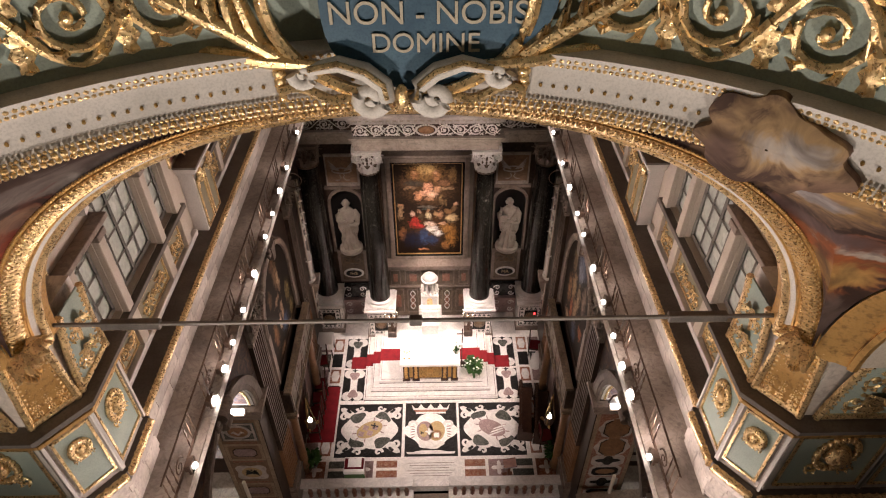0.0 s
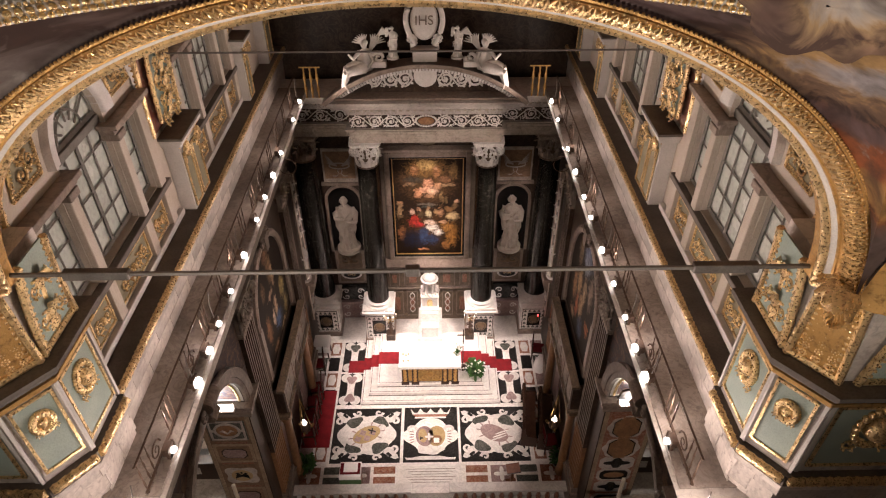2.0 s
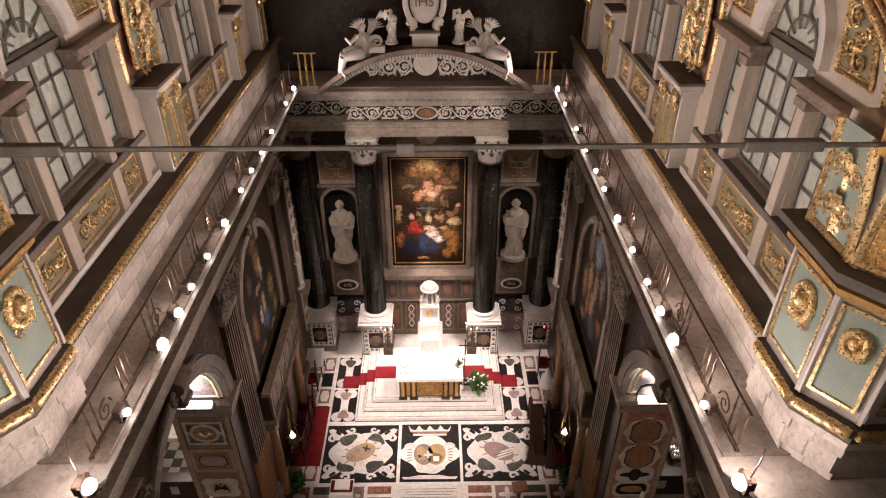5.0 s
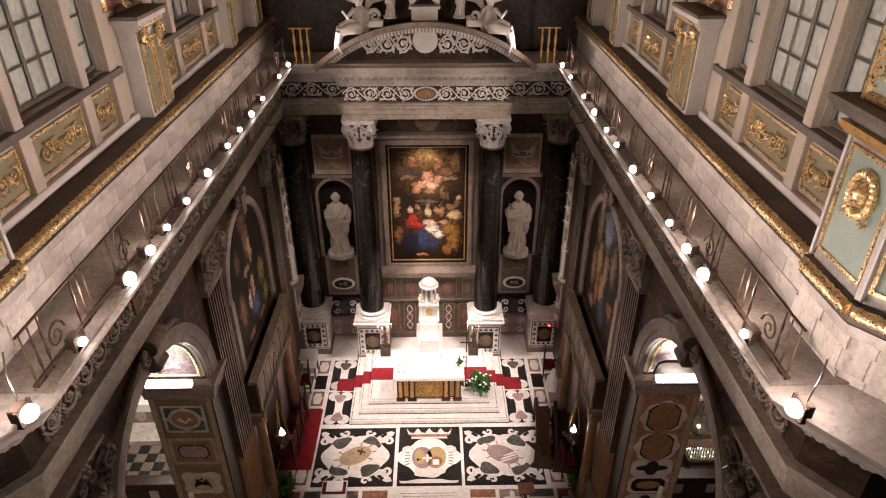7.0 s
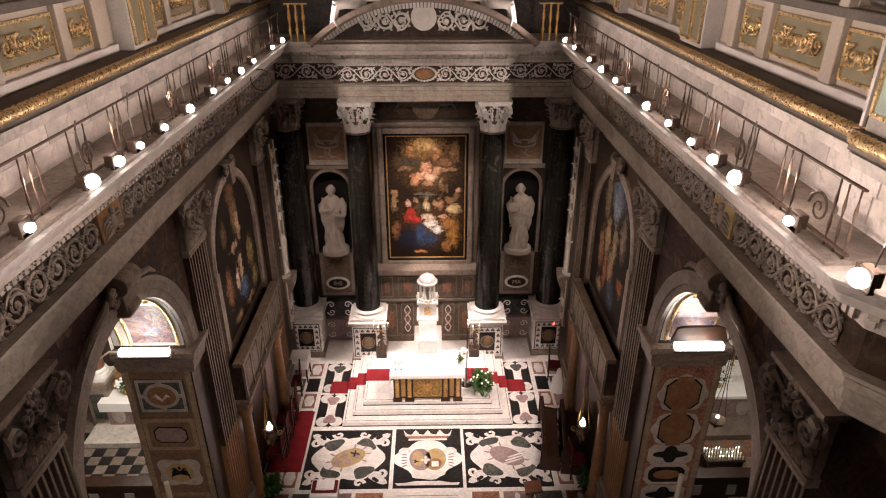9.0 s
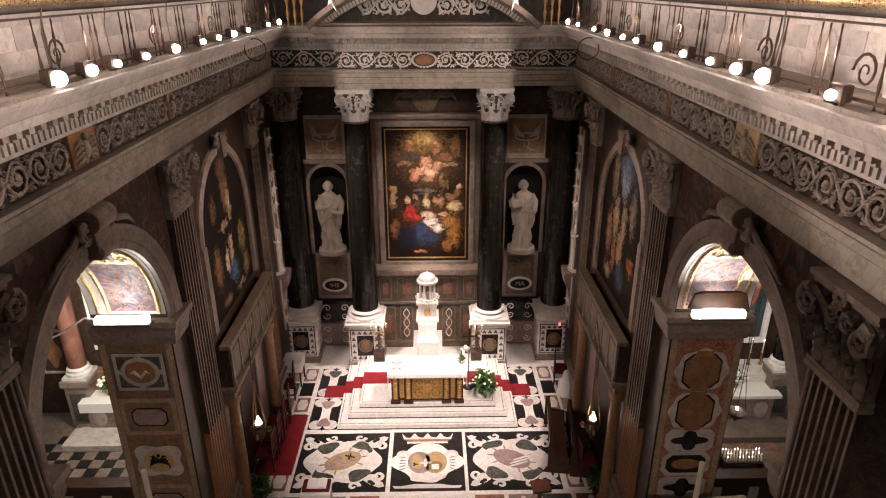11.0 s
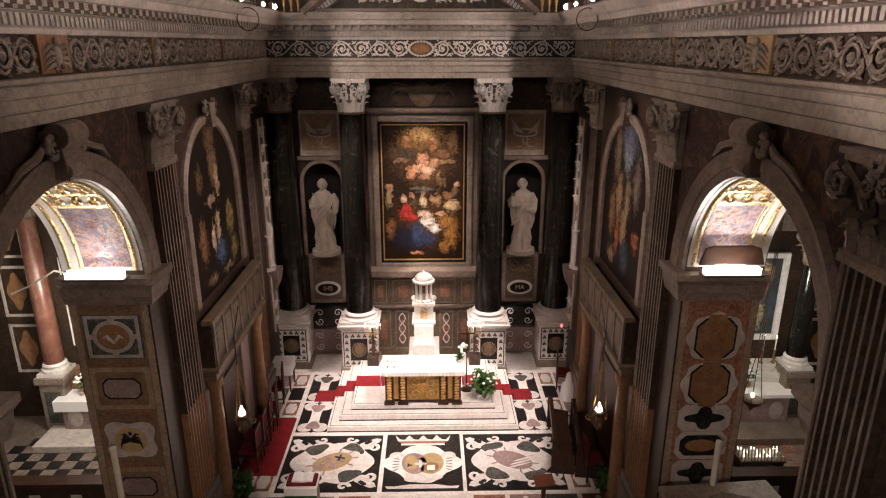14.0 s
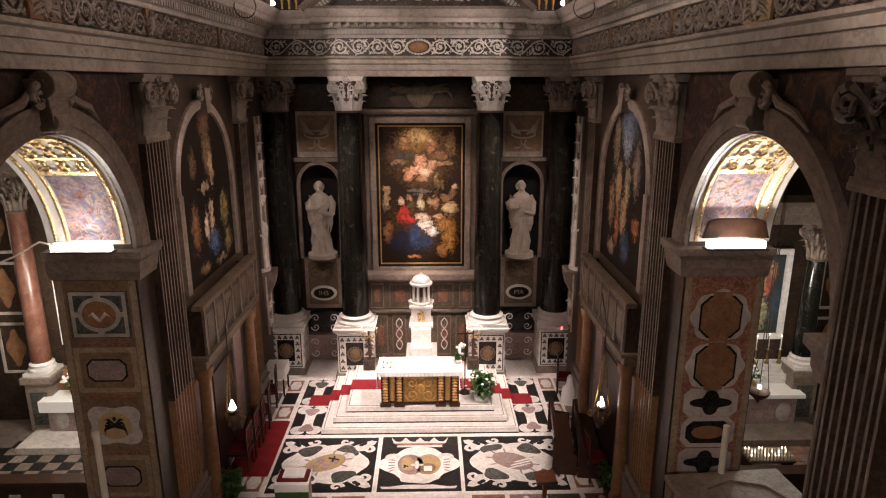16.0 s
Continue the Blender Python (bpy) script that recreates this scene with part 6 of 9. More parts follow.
plate("crown_band", [(-0.5, 10.03), (0.5, 10.03), (0.58, 10.12), (-0.58, 10.12)], 0.010, REDM, ob, "red marble crown band")
plate("crown_rim", [(-0.52, 9.97), (0.52, 9.97), (0.5, 10.03), (-0.5, 10.03)], 0.011, WHITE, ob)
crown = [(-0.6, 10.13), (0.6, 10.13)]
for k in range(13):
    x = 0.66 - 1.32 * k / 12
    crown.append((x, 10.36 if k % 3 == 0 else (10.18 if k % 3 == 1 else 10.2)))
plate("crown", crown, 0.011, WHITE, ob, "white marble crown")
plate("left_oval", blob(-0.19, 9.28, lambda a: 1 + 0.05 * math.cos(2 * a), 36, 0.1, 0.27, 0.40), 0.012, PURPLEM, ob, "grey marble oval")
plate("left_half", blob(-0.25, 9.30, lambda a: 1, 24, 0.1, 0.14, 0.26), 0.016, YELLOWM, ob, "yellow marble half field")
plate("right_oval", blob(0.19, 9.28, lambda a: 1 + 0.05 * math.cos(2 * a), 36, -0.1, 0.27, 0.40), 0.012, YELLOWM, ob, "yellow marble oval")
plate("right_half", blob(0.19, 9.14, lambda a: 1, 24, 0, 0.17, 0.17), 0.016, ORANGEM, ob, "brown marble half field")
plate("tower", rect(0.1, 0.28, 9.02, 9.2), 0.020, WHITE, ob)
plate("lily", blob(-0.05, 9.25, lambda a: 0.10 + 0.05 * math.cos(4 * a), 20), 0.020, WHITE, ob)
plate("beast", blob(-0.30, 9.2, lambda a: 0.05 + 0.025 * math.cos(3 * a), 16), 0.020, BLACKFLOOR, ob)
for q in (-1, 1):
    curl(ob, q * 0.62, 9.52, 0.17, math.pi if q > 0 else 0, -q, 0.012, WHITE, 1.1)
    for k in range(5):
        plate("slit", blob(q * 0.6, 9.45 - 0.1 * k, lambda a: 1, 10, q * (0.3 - 0.2 * k), 0.08, 0.02), 0.013, PURPLEM, ob)

# bone-shaped inlays beside the steps
for s in (-1, 1):
    for k, (ya, yb, m) in enumerate(((10.56, 11.90, PURPLEM), (12.0, 13.4, GREENM))):
        ob = thing("floor_panel", "black strip of floor with a white bone-shaped scroll inlay", "floor inlay", (0, 0, 0), 0, "bone-shaped floor panels")
        x0, x1 = sorted((s * 2.36, s * 3.13))
        plate("ground", rect(x0, x1, ya, yb), 0.004, BLACKFLOOR, ob)
        cx, cy, h = (x0 + x1) / 2, (ya + yb) / 2, (yb - ya) / 2
        neck = [(0.12 + 0.07 * abs(v) ** 3, v * 0.62) for v in [-1 + 2 * i / 16 for i in range(17)]]
        plate("bone", [(cx + u, cy + v * h) for u, v in neck] + [(cx - u, cy + v * h) for u, v in reversed(neck)], 0.008, WHITE, ob, "white marble scroll")
        for e in (-1, 1):
            for q in (-1, 1):
                plate("knuckle", blob(cx + q * 0.185, cy + e * h * 0.72, lambda a: 1 + 0.06 * math.cos(2 * a), 28, 0, 0.175, 0.2), 0.0085 + 0.0004 * q, WHITE, ob, "white marble knuckle")
            plate("heart", blob(cx, cy + e * h * 0.60, lambda a: 1 + 0.16 * math.cos(3 * a - e * math.pi / 2), 30, 0, 0.17, 0.17), 0.013, m, ob, "mottled marble heart")
            plate("slit", blob(cx, cy + e * h * 0.93, lambda a: 1, 12, 0, 0.03, 0.09), 0.013, BLACKFLOOR, ob, "black slit")
    # outer strips of rectangles and long lozenges
    ob = thing("floor_panel", "floor strip of red and dark marble rectangles with white lozenges", "floor inlay", (0, 0, 0), 0, "side floor strips")
    for k in range(7):
        ya = 8.4 + 0.73 * k
        for j, (xa, xb) in enumerate(((3.26, 3.62), (3.70, 4.1))):
            m = (REDM, PURPLEM, BLACKFLOOR, GREENM)[(k * 2 + j) % 4]
            a, b = sorted((s * xa, s * xb))
            plate("rectangle", rect(a, b, ya, ya + 0.62), 0.004, m, ob)
            if j == k % 2:
                c = (a + b) / 2
                plate("lozenge", [(c - 0.09, ya + 0.08), (c + 0.09, ya + 0.08), (c + 0.15, ya + 0.31), (c + 0.09, ya + 0.54), (c - 0.09, ya + 0.54), (c - 0.15, ya + 0.31)], 0.008, WHITE, ob)

# front band with a lettered slab
ob = thing("floor_slab", "pale grey marble floor slab with worn lines of writing", "floor slab")
plate("slab", rect(-0.95, 0.95, 7.5, 8.2), 0.004, WHITE, ob)
for k in range(6):
    w = 0.75 - 0.08 * (k % 3)
    plate("line_bar", rect(-w, w, 8.09 - 0.09 * k, 8.105 - 0.09 * k), 0.008, GREYM, ob)
for s in (-1, 1):
    ob = thing("floor_panel", "front floor band of red marble with white crosses", "floor inlay", (0, 0, 0), 0, "front floor bands")
    for k in range(4):
        x0 = 1.08 + 0.76 * k
        a, b = sorted((s * x0, s * (x0 + 0.66)))
        plate("rectangle", rect(a, b, 7.6, 8.2), 0.004, (REDM, PURPLEM, GREENM, REDM)[k], ob)
        c = (a + b) / 2
        if k % 2 == 0:
            plate("bar", rect(a, b, 7.85, 7.95), 0.008, WHITE, ob)
        else:
            plate("star", blob(c, 7.9, lambda t: 0.17 + 0.08 * math.cos(4 * t), 32), 0.008, WHITE, ob)

# marble balustrade closing the sanctuary towards the crossing, with a gap in the middle
for s in (-1, 1):
    ob = thing("altar_rail", "white marble altar rail with turned balusters", "altar rail", (0, 0, 0), 0, "altar rails")
    a, b = sorted((s * 0.55, s * 4.0))
    part("rail", Shape().box(a, b, 7.02, 7.32, 0.42, 0.52), WHITE, ob, "", False, 0.015)
    part("plinth", Shape().box(a, b, 7.0, 7.3, -0.45, -0.2), WHITE, ob, "", False, 0.015)
    me = mesh_of("baluster", Shape().lathe([(0.07, -0.2), (0.05, -0.14), (0.085, 0.0), (0.04, 0.2), (0.07, 0.36), (0.07, 0.42)], 10), REDM, True)
    for k in range(12):
        o = new("baluster", me)
        o.parent, o.location = ob, (s * (0.75 + 0.27 * k), 7.16, 0)

# ---- choir walls ----
def fluted(width, z0, z1, n=7, deep=0.10, thick=0.12):
    """A fluted slab in the plane of x = 0, facing +x, centred on y = 0."""
    prof = [(0.0, -width / 2)]
    step = width / n
    for k in range(n):
        c = -width / 2 + step * (k + 0.5)
        prof += [(thick, c - step * 0.5), (thick, c - step * 0.34)]
        prof += [(thick - deep * math.sin(math.pi * t), c - step * 0.34 * math.cos(math.pi * t)) for t in (0.15, 0.35, 0.5, 0.65, 0.85)]
        prof += [(thick, c + step * 0.34), (thick, c + step * 0.5)]
    prof.append((0.0, width / 2))
    return Shape().prism(prof, lambda u, v, w: (u, v, z0 + w), z1 - z0)


def flat_capital(width, z0, h):
    """A leafy capital for a pilaster, facing +x."""
    sh = Shape().box(0, 0.10, -width / 2, width / 2, z0, z0 + h * 0.85).box(0, 0.15, -width * 0.53, width * 0.53, z0, z0 + h * 0.05)
    for z, ln, n, wide in ((0.05, 0.34, 5, 0.52), (0.05, 0.58, 4, 0.5), (0.36, 0.36, 7, 0.42)):
        for k in range(n):
            y = width * ((k + 0.5) / n - 0.5) * 1.08
            acanthus(sh, lambda u, v, w, y=y, z=z: (0.12 + w, y + u, z0 + z * h + v), ln * h, width / n * wide, 0.34)
    for q in (-1, 1):
        for o in (0.2, 0.28):
            pts, rad = spiral(0.17 * h, 1.7, 0.05 * h, math.pi / 2, -q, 18)
            sh.tube([(o, q * width * 0.50 + a, z0 + h * 0.68 + b) for a, b in pts], rad, 6)
        pts, rad = spiral(0.11 * h, 1.5, 0.035 * h, math.pi / 2, q, 14)
        sh.tube([(0.22, q * width * 0.15 + a, z0 + h * 0.70 + b) for a, b in pts], rad, 6)
        sh.tube([(0.14, q * width * 0.2, z0 + h * 0.45), (0.2, q * width * 0.33, z0 + h * 0.7), (0.26, q * width * 0.48, z0 + h * 0.85)], 0.04 * h, 6)
    for j in range(6):
        g = 2 * math.pi * j / 6
        sh.ball((0.25, 0.07 * h * math.cos(g), z0 + h * 0.9 + 0.07 * h * math.sin(g)), 0.045 * h, n=6, k=4)
    sh.box(0, 0.22, -width * 0.6, width * 0.6, z0 + h * 0.88, z0 + h * 0.94).box(0, 0.26, -width * 0.64, width * 0.64, z0 + h * 0.94, z0 + h)
    return sh


def pilaster(s, y, width, x, z1=8.22, label="", dark=GREYM):
    ob = thing("pilaster", label, "pilaster", (s * x, y, 0), 0 if s < 0 else 180, "choir pilasters")
    part("plinth", Shape().box(0, 0.2, -width * 0.6, width * 0.6, -0.02, 0.75).box(0, 0.23, -width * 0.62, width * 0.62, 0.75, 0.82).box(0, 0.18, -width * 0.56, width * 0.56, 0.82, 1.0), GREYM, ob, "", False, 0.015)
    # orange marble paints the warm light that falls on the lower shaft
    part("lower_shaft", fluted(width, 1.0, 2.9), ORANGEM, ob, "fluted lower shaft, warm light put into its orange colour")
    part("shaft", fluted(width, 2.9, z1 - 0.98), DARKST, ob, "dark fluted shaft")
    fil = mesh_of("fillet", Shape().box(0.10, 0.123, -width / 7 * 0.15, width / 7 * 0.15, 2.92, z1 - 1.05), GREYM if dark is GREYM else PILLAR)
    for k in range(8):
        o = new("fillet", fil)
        o.parent, o.location = ob, (0, max(-width * 0.475, min(width * 0.475, width * (k / 7 - 0.5))), 0)
    part("astragal", Shape().box(0, 0.16, -width * 0.54, width * 0.54, z1 - 1.04, z1 - 0.97), GREYM, ob, "", False, 0.012)
    part("capital", flat_capital(width, z1 - 0.97, 0.95), GREYM if dark is DARKST else FRIEZE, ob, "carved leafy capital", True)
    return ob


def soffit(s, a0, a1, xa, xb, lift, n=14):
    """A curved plate under the arch: angles from the spring line on the altar side."""
    sh = Shape()
    rows, back = [], []
    for i in range(n + 1):
        a = radians(a0 + (a1 - a0) * i / n)
        y, z = ARCH_Y + (ARCH_R - lift) * math.cos(a), ARCH_Z + (ARCH_R - lift) * math.sin(a)
        y2, z2 = ARCH_Y + ARCH_R * math.cos(a), ARCH_Z + ARCH_R * math.sin(a)
        rows.append([(s * xa, y, z), (s * xb, y, z), (s * xb, y2, z2), (s * xa, y2, z2)])
    return sh.grid(rows, True)


for s in (-1, 1):
    side = "west" if s < 0 else "east"
    pilaster(s, 7.22, 0.86, WALLX, 8.22, "tall fluted marble pilaster, foot coloured orange for warm light, leafy capital")
    pilaster(s, 11.95, 0.62, WALLX, 8.22, "narrow fluted marble pilaster beside the altar wall")
    pilaster(s, 1.98, 0.80, 4.05, 8.22, "broad dark fluted pilaster on the crossing pier", DARKST)
    # arch mouldings
    ob = thing("arch_surround", "grey marble archivolt with a scrolled keystone", "arch moulding", (s * WALLX, ARCH_Y, ARCH_Z))
    part("archivolt", Shape().arch(lambda u, w, v: (-s * w, u, v), ARCH_R, ARCH_R, [(0.0, -0.02), (0.0, 0.06), (0.12, 0.07), (0.13, 0.09), (0.27, 0.10), (0.34, 0.12), (0.34, -0.02)], n=48), GREYM, ob, "", False)
    sh = Shape().prism([(-0.14, 1.84), (0.14, 1.84), (0.24, 2.42), (-0.24, 2.42)], lambda u, v, w: (-s * w, u, v), 0.24)
    sh.join(Shape().lathe([(0.02, -0.23), (0.15, -0.23), (0.15, 0.23), (0.02, 0.23)], 20), pose(-s * 0.2, 0, 2.36, 90, 0, 0))
    sh.join(Shape().lathe([(0.02, -0.15), (0.09, -0.15), (0.09, 0.15), (0.02, 0.15)], 16), pose(-s * 0.2, 0, 1.95, 90, 0, 0))
    part("keystone", sh, GREYM, ob, "scrolled keystone", False, 0.015)
    for q in (-1, 1):
        sh = Shape()
        pts, rad = spiral(0.14, 1.5, 0.05, math.pi / 2, -q, 18)
        sh.tube([(-s * 0.17, q * 0.27 + a, 2.22 + b) for a, b in pts], rad, 7)
        sh.tube([(-s * 0.12, q * 0.3, 2.3), (-s * 0.14, q * 0.55, 2.16), (-s * 0.13, q * 0.85, 2.08), (-s * 0.1, q * 1.1, 1.9)], [0.03, 0.05, 0.045, 0.015], 7)
        part("carving", sh, GREYM, ob, "carved scroll and swag", True)
    # painted spandrels
    for q, (y0, y1) in ((-1, (2.45, 4.0)), (1, (4.9, 6.78))):
        pts = [(y0, 8.2), (y1, 8.2)]
        arc = [(ARCH_Y + 2.18 * math.cos(a), ARCH_Z + 2.18 * math.sin(a)) for a in [radians(q2) for q2 in ((100, 115, 130, 148, 158) if q < 0 else (22, 32, 50, 65, 77))]]
        pts = [(max(2.47, min(6.76, u)), v) for u, v in ([(2.47, 8.2), (3.95, 8.2)] + arc if q < 0 else [(6.76, 8.2), (6.76, 6.4)] + arc + [(4.95, 8.2)])]
        o = part("spandrel_painting", Shape().prism(pts, lambda u, v, w: (s * (WALLX - 0.004 - w), u, v), 0.02), FRESCO3)
        tagged(o, "dark brown painted spandrel beside the arch", "wall painting")
    # impost and pier facing
    ob = thing("impost", "moulded marble impost carrying the arch", "impost", (0, 0, 0), 0, "arch imposts")
    run = [(s * 4.10, 6.85), (s * 4.10, 6.20), (s * 5.42, 6.20)]
    if s > 0:
        run = run[::-1]
    run = run[::-1]
    part("moulding", Shape().sweep(run, [(-0.1, 5.22), (0.02, 5.22), (0.04, 5.30), (0.06, 5.36), (0.07, 5.5), (0.13, 5.58), (0.13, 5.68), (-0.1, 5.69)]), GREYM, ob)
    run2 = [(s * 4.10, 2.45), (s * 4.10, 2.68), (s * 5.42, 2.68)]
    if s < 0:
        run2 = run2[::-1]
    run2 = run2[::-1]
    part("moulding", Shape().sweep(run2, [(-0.1, 5.22), (0.02, 5.22), (0.04, 5.30), (0.06, 5.36), (0.07, 5.5), (0.13, 5.58), (0.13, 5.68), (-0.1, 5.69)]), GREYM, ob)

    # inlaid facing of the pier towards the crossing
    PYF = 6.232
    ob = thing("pier_facing", "brown marble pier facing inlaid with lobed and eight-sided panels", "marble panelling", (s * 4.775, PYF, 0))

    def put(u, v, w, z=0.0):
        return (u, -w, v)

    def flat(name, poly, depth, material, label=""):
        return part(name, Shape().prism(poly, put, depth), material, ob, label)
    flat("ground", [(-0.6, 0.0), (0.6, 0.0), (0.6, 5.2), (-0.6, 5.2)], 0.010, REDM if s > 0 else TAN)
    for q in (-1, 1):
        flat("edge_strip", [(q * 0.6, 0.0), (q * 0.5, 0.0), (q * 0.5, 5.2), (q * 0.6, 5.2)][::q], 0.018, BEIGEM, "beige edge strip")

    def octa(cx, cz, a, b, c):
        return [(cx - a + c, cz - b), (cx + a - c, cz - b), (cx + a, cz - b + c), (cx + a, cz + b - c), (cx + a - c, cz + b), (cx - a + c, cz + b), (cx - a, cz + b - c), (cx - a, cz - b + c)]

    def lobed(cx, cz, a, b, k=4, d=0.14):
        return [(cx + a * (1 + d * math.cos(k * t)) * math.cos(t), cz + b * (1 + d * math.cos(k * t)) * math.sin(t)) for t in [2 * math.pi * i / 48 for i in range(48)]]

    if s < 0:
        zs = [(4.66, "round"), (3.74, "octa"), (2.78, "lobe"), (1.86, "octa"), (0.9, "lobe")]
        for z, kind in zs:
            if kind == "round":
                flat("strap_panel", [(-0.46, z - 0.38), (0.46, z - 0.38), (0.46, z + 0.38), (-0.46, z + 0.38)], 0.016, GREENM, "dark green panel")
                o = part("strap_ring", Shape().arch(lambda u, w, v: (u, -w, z + v), 0.26, 0.22, [(0, 0.0), (0, 0.03), (0.06, 0.03), (0.06, 0.0)], 0, 360, 40).box(-0.42, 0.42, -0.03, 0, z + 0.31, z + 0.36).box(-0.42, 0.42, -0.03, 0, z - 0.36, z - 0.31).box(-0.42, -0.37, -0.03, 0, z - 0.31, z + 0.31).box(0.37, 0.42, -0.03, 0, z - 0.31, z + 0.31).box(-0.05, 0.05, -0.029, 0, z + 0.27, z + 0.31).box(-0.05, 0.05, -0.029, 0, z - 0.31, z - 0.27).box(-0.37, -0.31, -0.029, 0, z - 0.04, z + 0.04).box(0.31, 0.37, -0.029, 0, z - 0.04, z + 0.04), PALE, ob, "pale marble strapwork")
                flat("disc", lobed(0, z, 0.25, 0.21, 4, 0), 0.022, ORANGEM, "brown disc")
                sh = Shape()
                for q in (-1, 1):
                    sh.tube([(0, -0.03, z - 0.1), (q * 0.1, -0.035, z + 0.02), (q * 0.16, -0.03, z - 0.02)], [0.02, 0.03, 0.01], 5)
                part("emblem", sh, PALE, ob, "pale emblem")
            elif kind == "octa":
                flat("frame", octa(0, z, 0.48, 0.38, 0.02), 0.014, BEIGEM, "pale frame")
                flat("field", octa(0, z, 0.40, 0.30, 0.02), 0.018, TAN)
                flat("line", octa(0, z, 0.31, 0.19, 0.09), 0.021, BLACK, "black line")
                flat("octagon", octa(0, z, 0.285, 0.165, 0.08), 0.024, PURPLEM)
                for q in (-1, 1):
                    flat("bar", octa(0, z + q * 0.43, 0.4, 0.03, 0.01), 0.016, REDM, "red bar")
            else:
                flat("lobed_panel", lobed(0, z, 0.44, 0.36, 4, -0.16), 0.016, PALE, "pale lobed panel")
                flat("field", lobed(0, z, 0.27, 0.24, 4, 0.0), 0.020, YELLOWM)
                sh = Shape()
                for q in (-1, 1):
                    for k in range(4):
                        sh.tube([(0, -0.024, z), (q * (0.1 + 0.02 * k), -0.026, z + 0.12 - 0.06 * k), (q * (0.15 + 0.01 * k), -0.024, z + 0.1 - 0.09 * k)], [0.03, 0.022, 0.006], 5)
                sh.ball((0, -0.02, z + 0.12), 0.03, 0.01, 0.04)
                part("eagle", sh, BLACK, ob, "black heraldic bird")
    else:
        for k, z in enumerate((4.55, 3.72, 3.08, 2.55, 2.0, 1.4, 0.8)):
            if k < 2:
                flat("frame", lobed(0, z, 0.46, 0.44, 8, 0.05), 0.014, PALE, "pale frame")
                flat("line", octa(0, z, 0.33, 0.35, 0.14), 0.018, BLACK, "black line")
                flat("octagon", octa(0, z, 0.30, 0.32, 0.13), 0.021, ORANGEM)
                for q in (-1, 1):
                    flat("tab", octa(0, z + q * 0.31, 0.15, 0.1, 0.01), 0.0195, ORANGEM)
            elif k % 2 == 0:
                flat("frame", octa(0, z, 0.44, 0.25, 0.1), 0.014, PALE, "pale frame")
                flat("cross", lobed(0, z, 0.27, 0.17, 4, 0.28), 0.018, BLACK, "black cross-shaped panel")
            else:
                flat("frame", octa(0, z, 0.44, 0.27, 0.12), 0.014, PALE, "pale frame")
                flat("field", octa(0, z, 0.36, 0.2, 0.1), 0.018, BLACK)
                flat("heart", lobed(0, z, 0.24, 0.13, 2, 0.1), 0.021, ORANGEM)
    # lit soffit: gilt ribs, picture, scrolled bands
    ob = thing("arch_soffit", "gilt and painted soffit of the arch, lit from below", "painted soffit", (0, 0, 0))
    part("ground", soffit(s, 2, 178, 4.17, 5.38, 0.012, 48), STUCCO, ob, "", True)
    part("picture", soffit(s, 4, 40, 4.31, 5.03, 0.02), FRESCO2, ob, "faded painted scene in pinks and greys", True)
    part("picture", soffit(s, 140, 176, 4.31, 5.03, 0.02), FRESCO2, ob, "faded painted scene in pinks and greys", True)
    for xa in (4.21, 5.03, 5.2):
        sh = Shape()
        for i in range(150):
            a = radians(3 + 174 * i / 149)
            sh.ball((s * (xa + 0.04), ARCH_Y + (ARCH_R - 0.03) * math.cos(a), ARCH_Z + (ARCH_R - 0.03) * math.sin(a)), 0.035, 0.025, 0.025, 5, 4)
        part("bead_rib", sh, GOLD, ob, "gilt beaded rib", True)
    for a0 in (41, 52, 72, 106, 126, 137):
        part("gilt_bar", soffit(s, a0, a0 + 2, 4.29, 5.05, 0.045, 2), GOLD, ob, "gilt bar")
    sh = Shape()
    for k, (a0, a1) in enumerate(((43, 52), (54, 72), (75, 105), (108, 126), (128, 137))):
        for j in range(int((a1 - a0) / 4)):
            for x in (4.42, 4.67, 4.92):
                a = radians(a0 + 2.5 + 4 * j)
                pts, rad = spiral(0.09, 1.2, 0.028, j, 1 if j % 2 else -1, 10)
                sh.tube([(s * (x + u), ARCH_Y + (ARCH_R - 0.03) * math.cos(a) - v * math.sin(a), ARCH_Z + (ARCH_R - 0.03) * math.sin(a) + v * math.cos(a)) for u, v in pts], rad, 5)
    part("gilt_scrolls", sh, GOLD, ob, "gilt stucco scrolls", True)
    # lamp on the impost
    ob = thing("arch_floodlight", "glowing lamp bar lying on the impost, lighting the arch", "lamp", (s * 4.78, 6.02, 5.69), 0, "impost lamps")
    part("tube", Shape().box(-0.42, 0.42, -0.06, 0.06, 0.03, 0.13), TUBE, ob, "bright lamp tube")
    part("tray", Shape().box(-0.46, 0.46, -0.09, 0.09, 0, 0.03), IRON, ob)
    if s > 0:
        part("hood", Shape().prism([(-0.5, 0.16), (0.5, 0.16), (0.42, 0.42), (0.3, 0.46), (-0.3, 0.46), (-0.42, 0.42)], lambda u, v, w: (u, 0.02 + w, v), 0.06), WOOD, ob, "dark brown board behind the lamp", False, 0.01)
    else:
        part("bent_arm", Shape().tube([(-0.35, -0.05, 0.12), (-0.5, -0.15, 0.2), (-0.8, -0.3, 0.02), (-1.05, -0.35, -0.08)], 0.015, 6), STATUEW, ob, "white bent cable arm", True)

    # side painting in an arched frame over the gallery
    LC, LR, LS, LB = 9.55, 1.42, 6.15, 4.35
    ob = thing("side_painting", "dark arched painting in a grey marble frame on the side wall", "painting", (s * WALLX, LC, 0), 0, "side paintings")
    arc = [(LR * math.cos(a), LS + LR * math.sin(a)) for a in [math.pi * i / 28 for i in range(29)]]
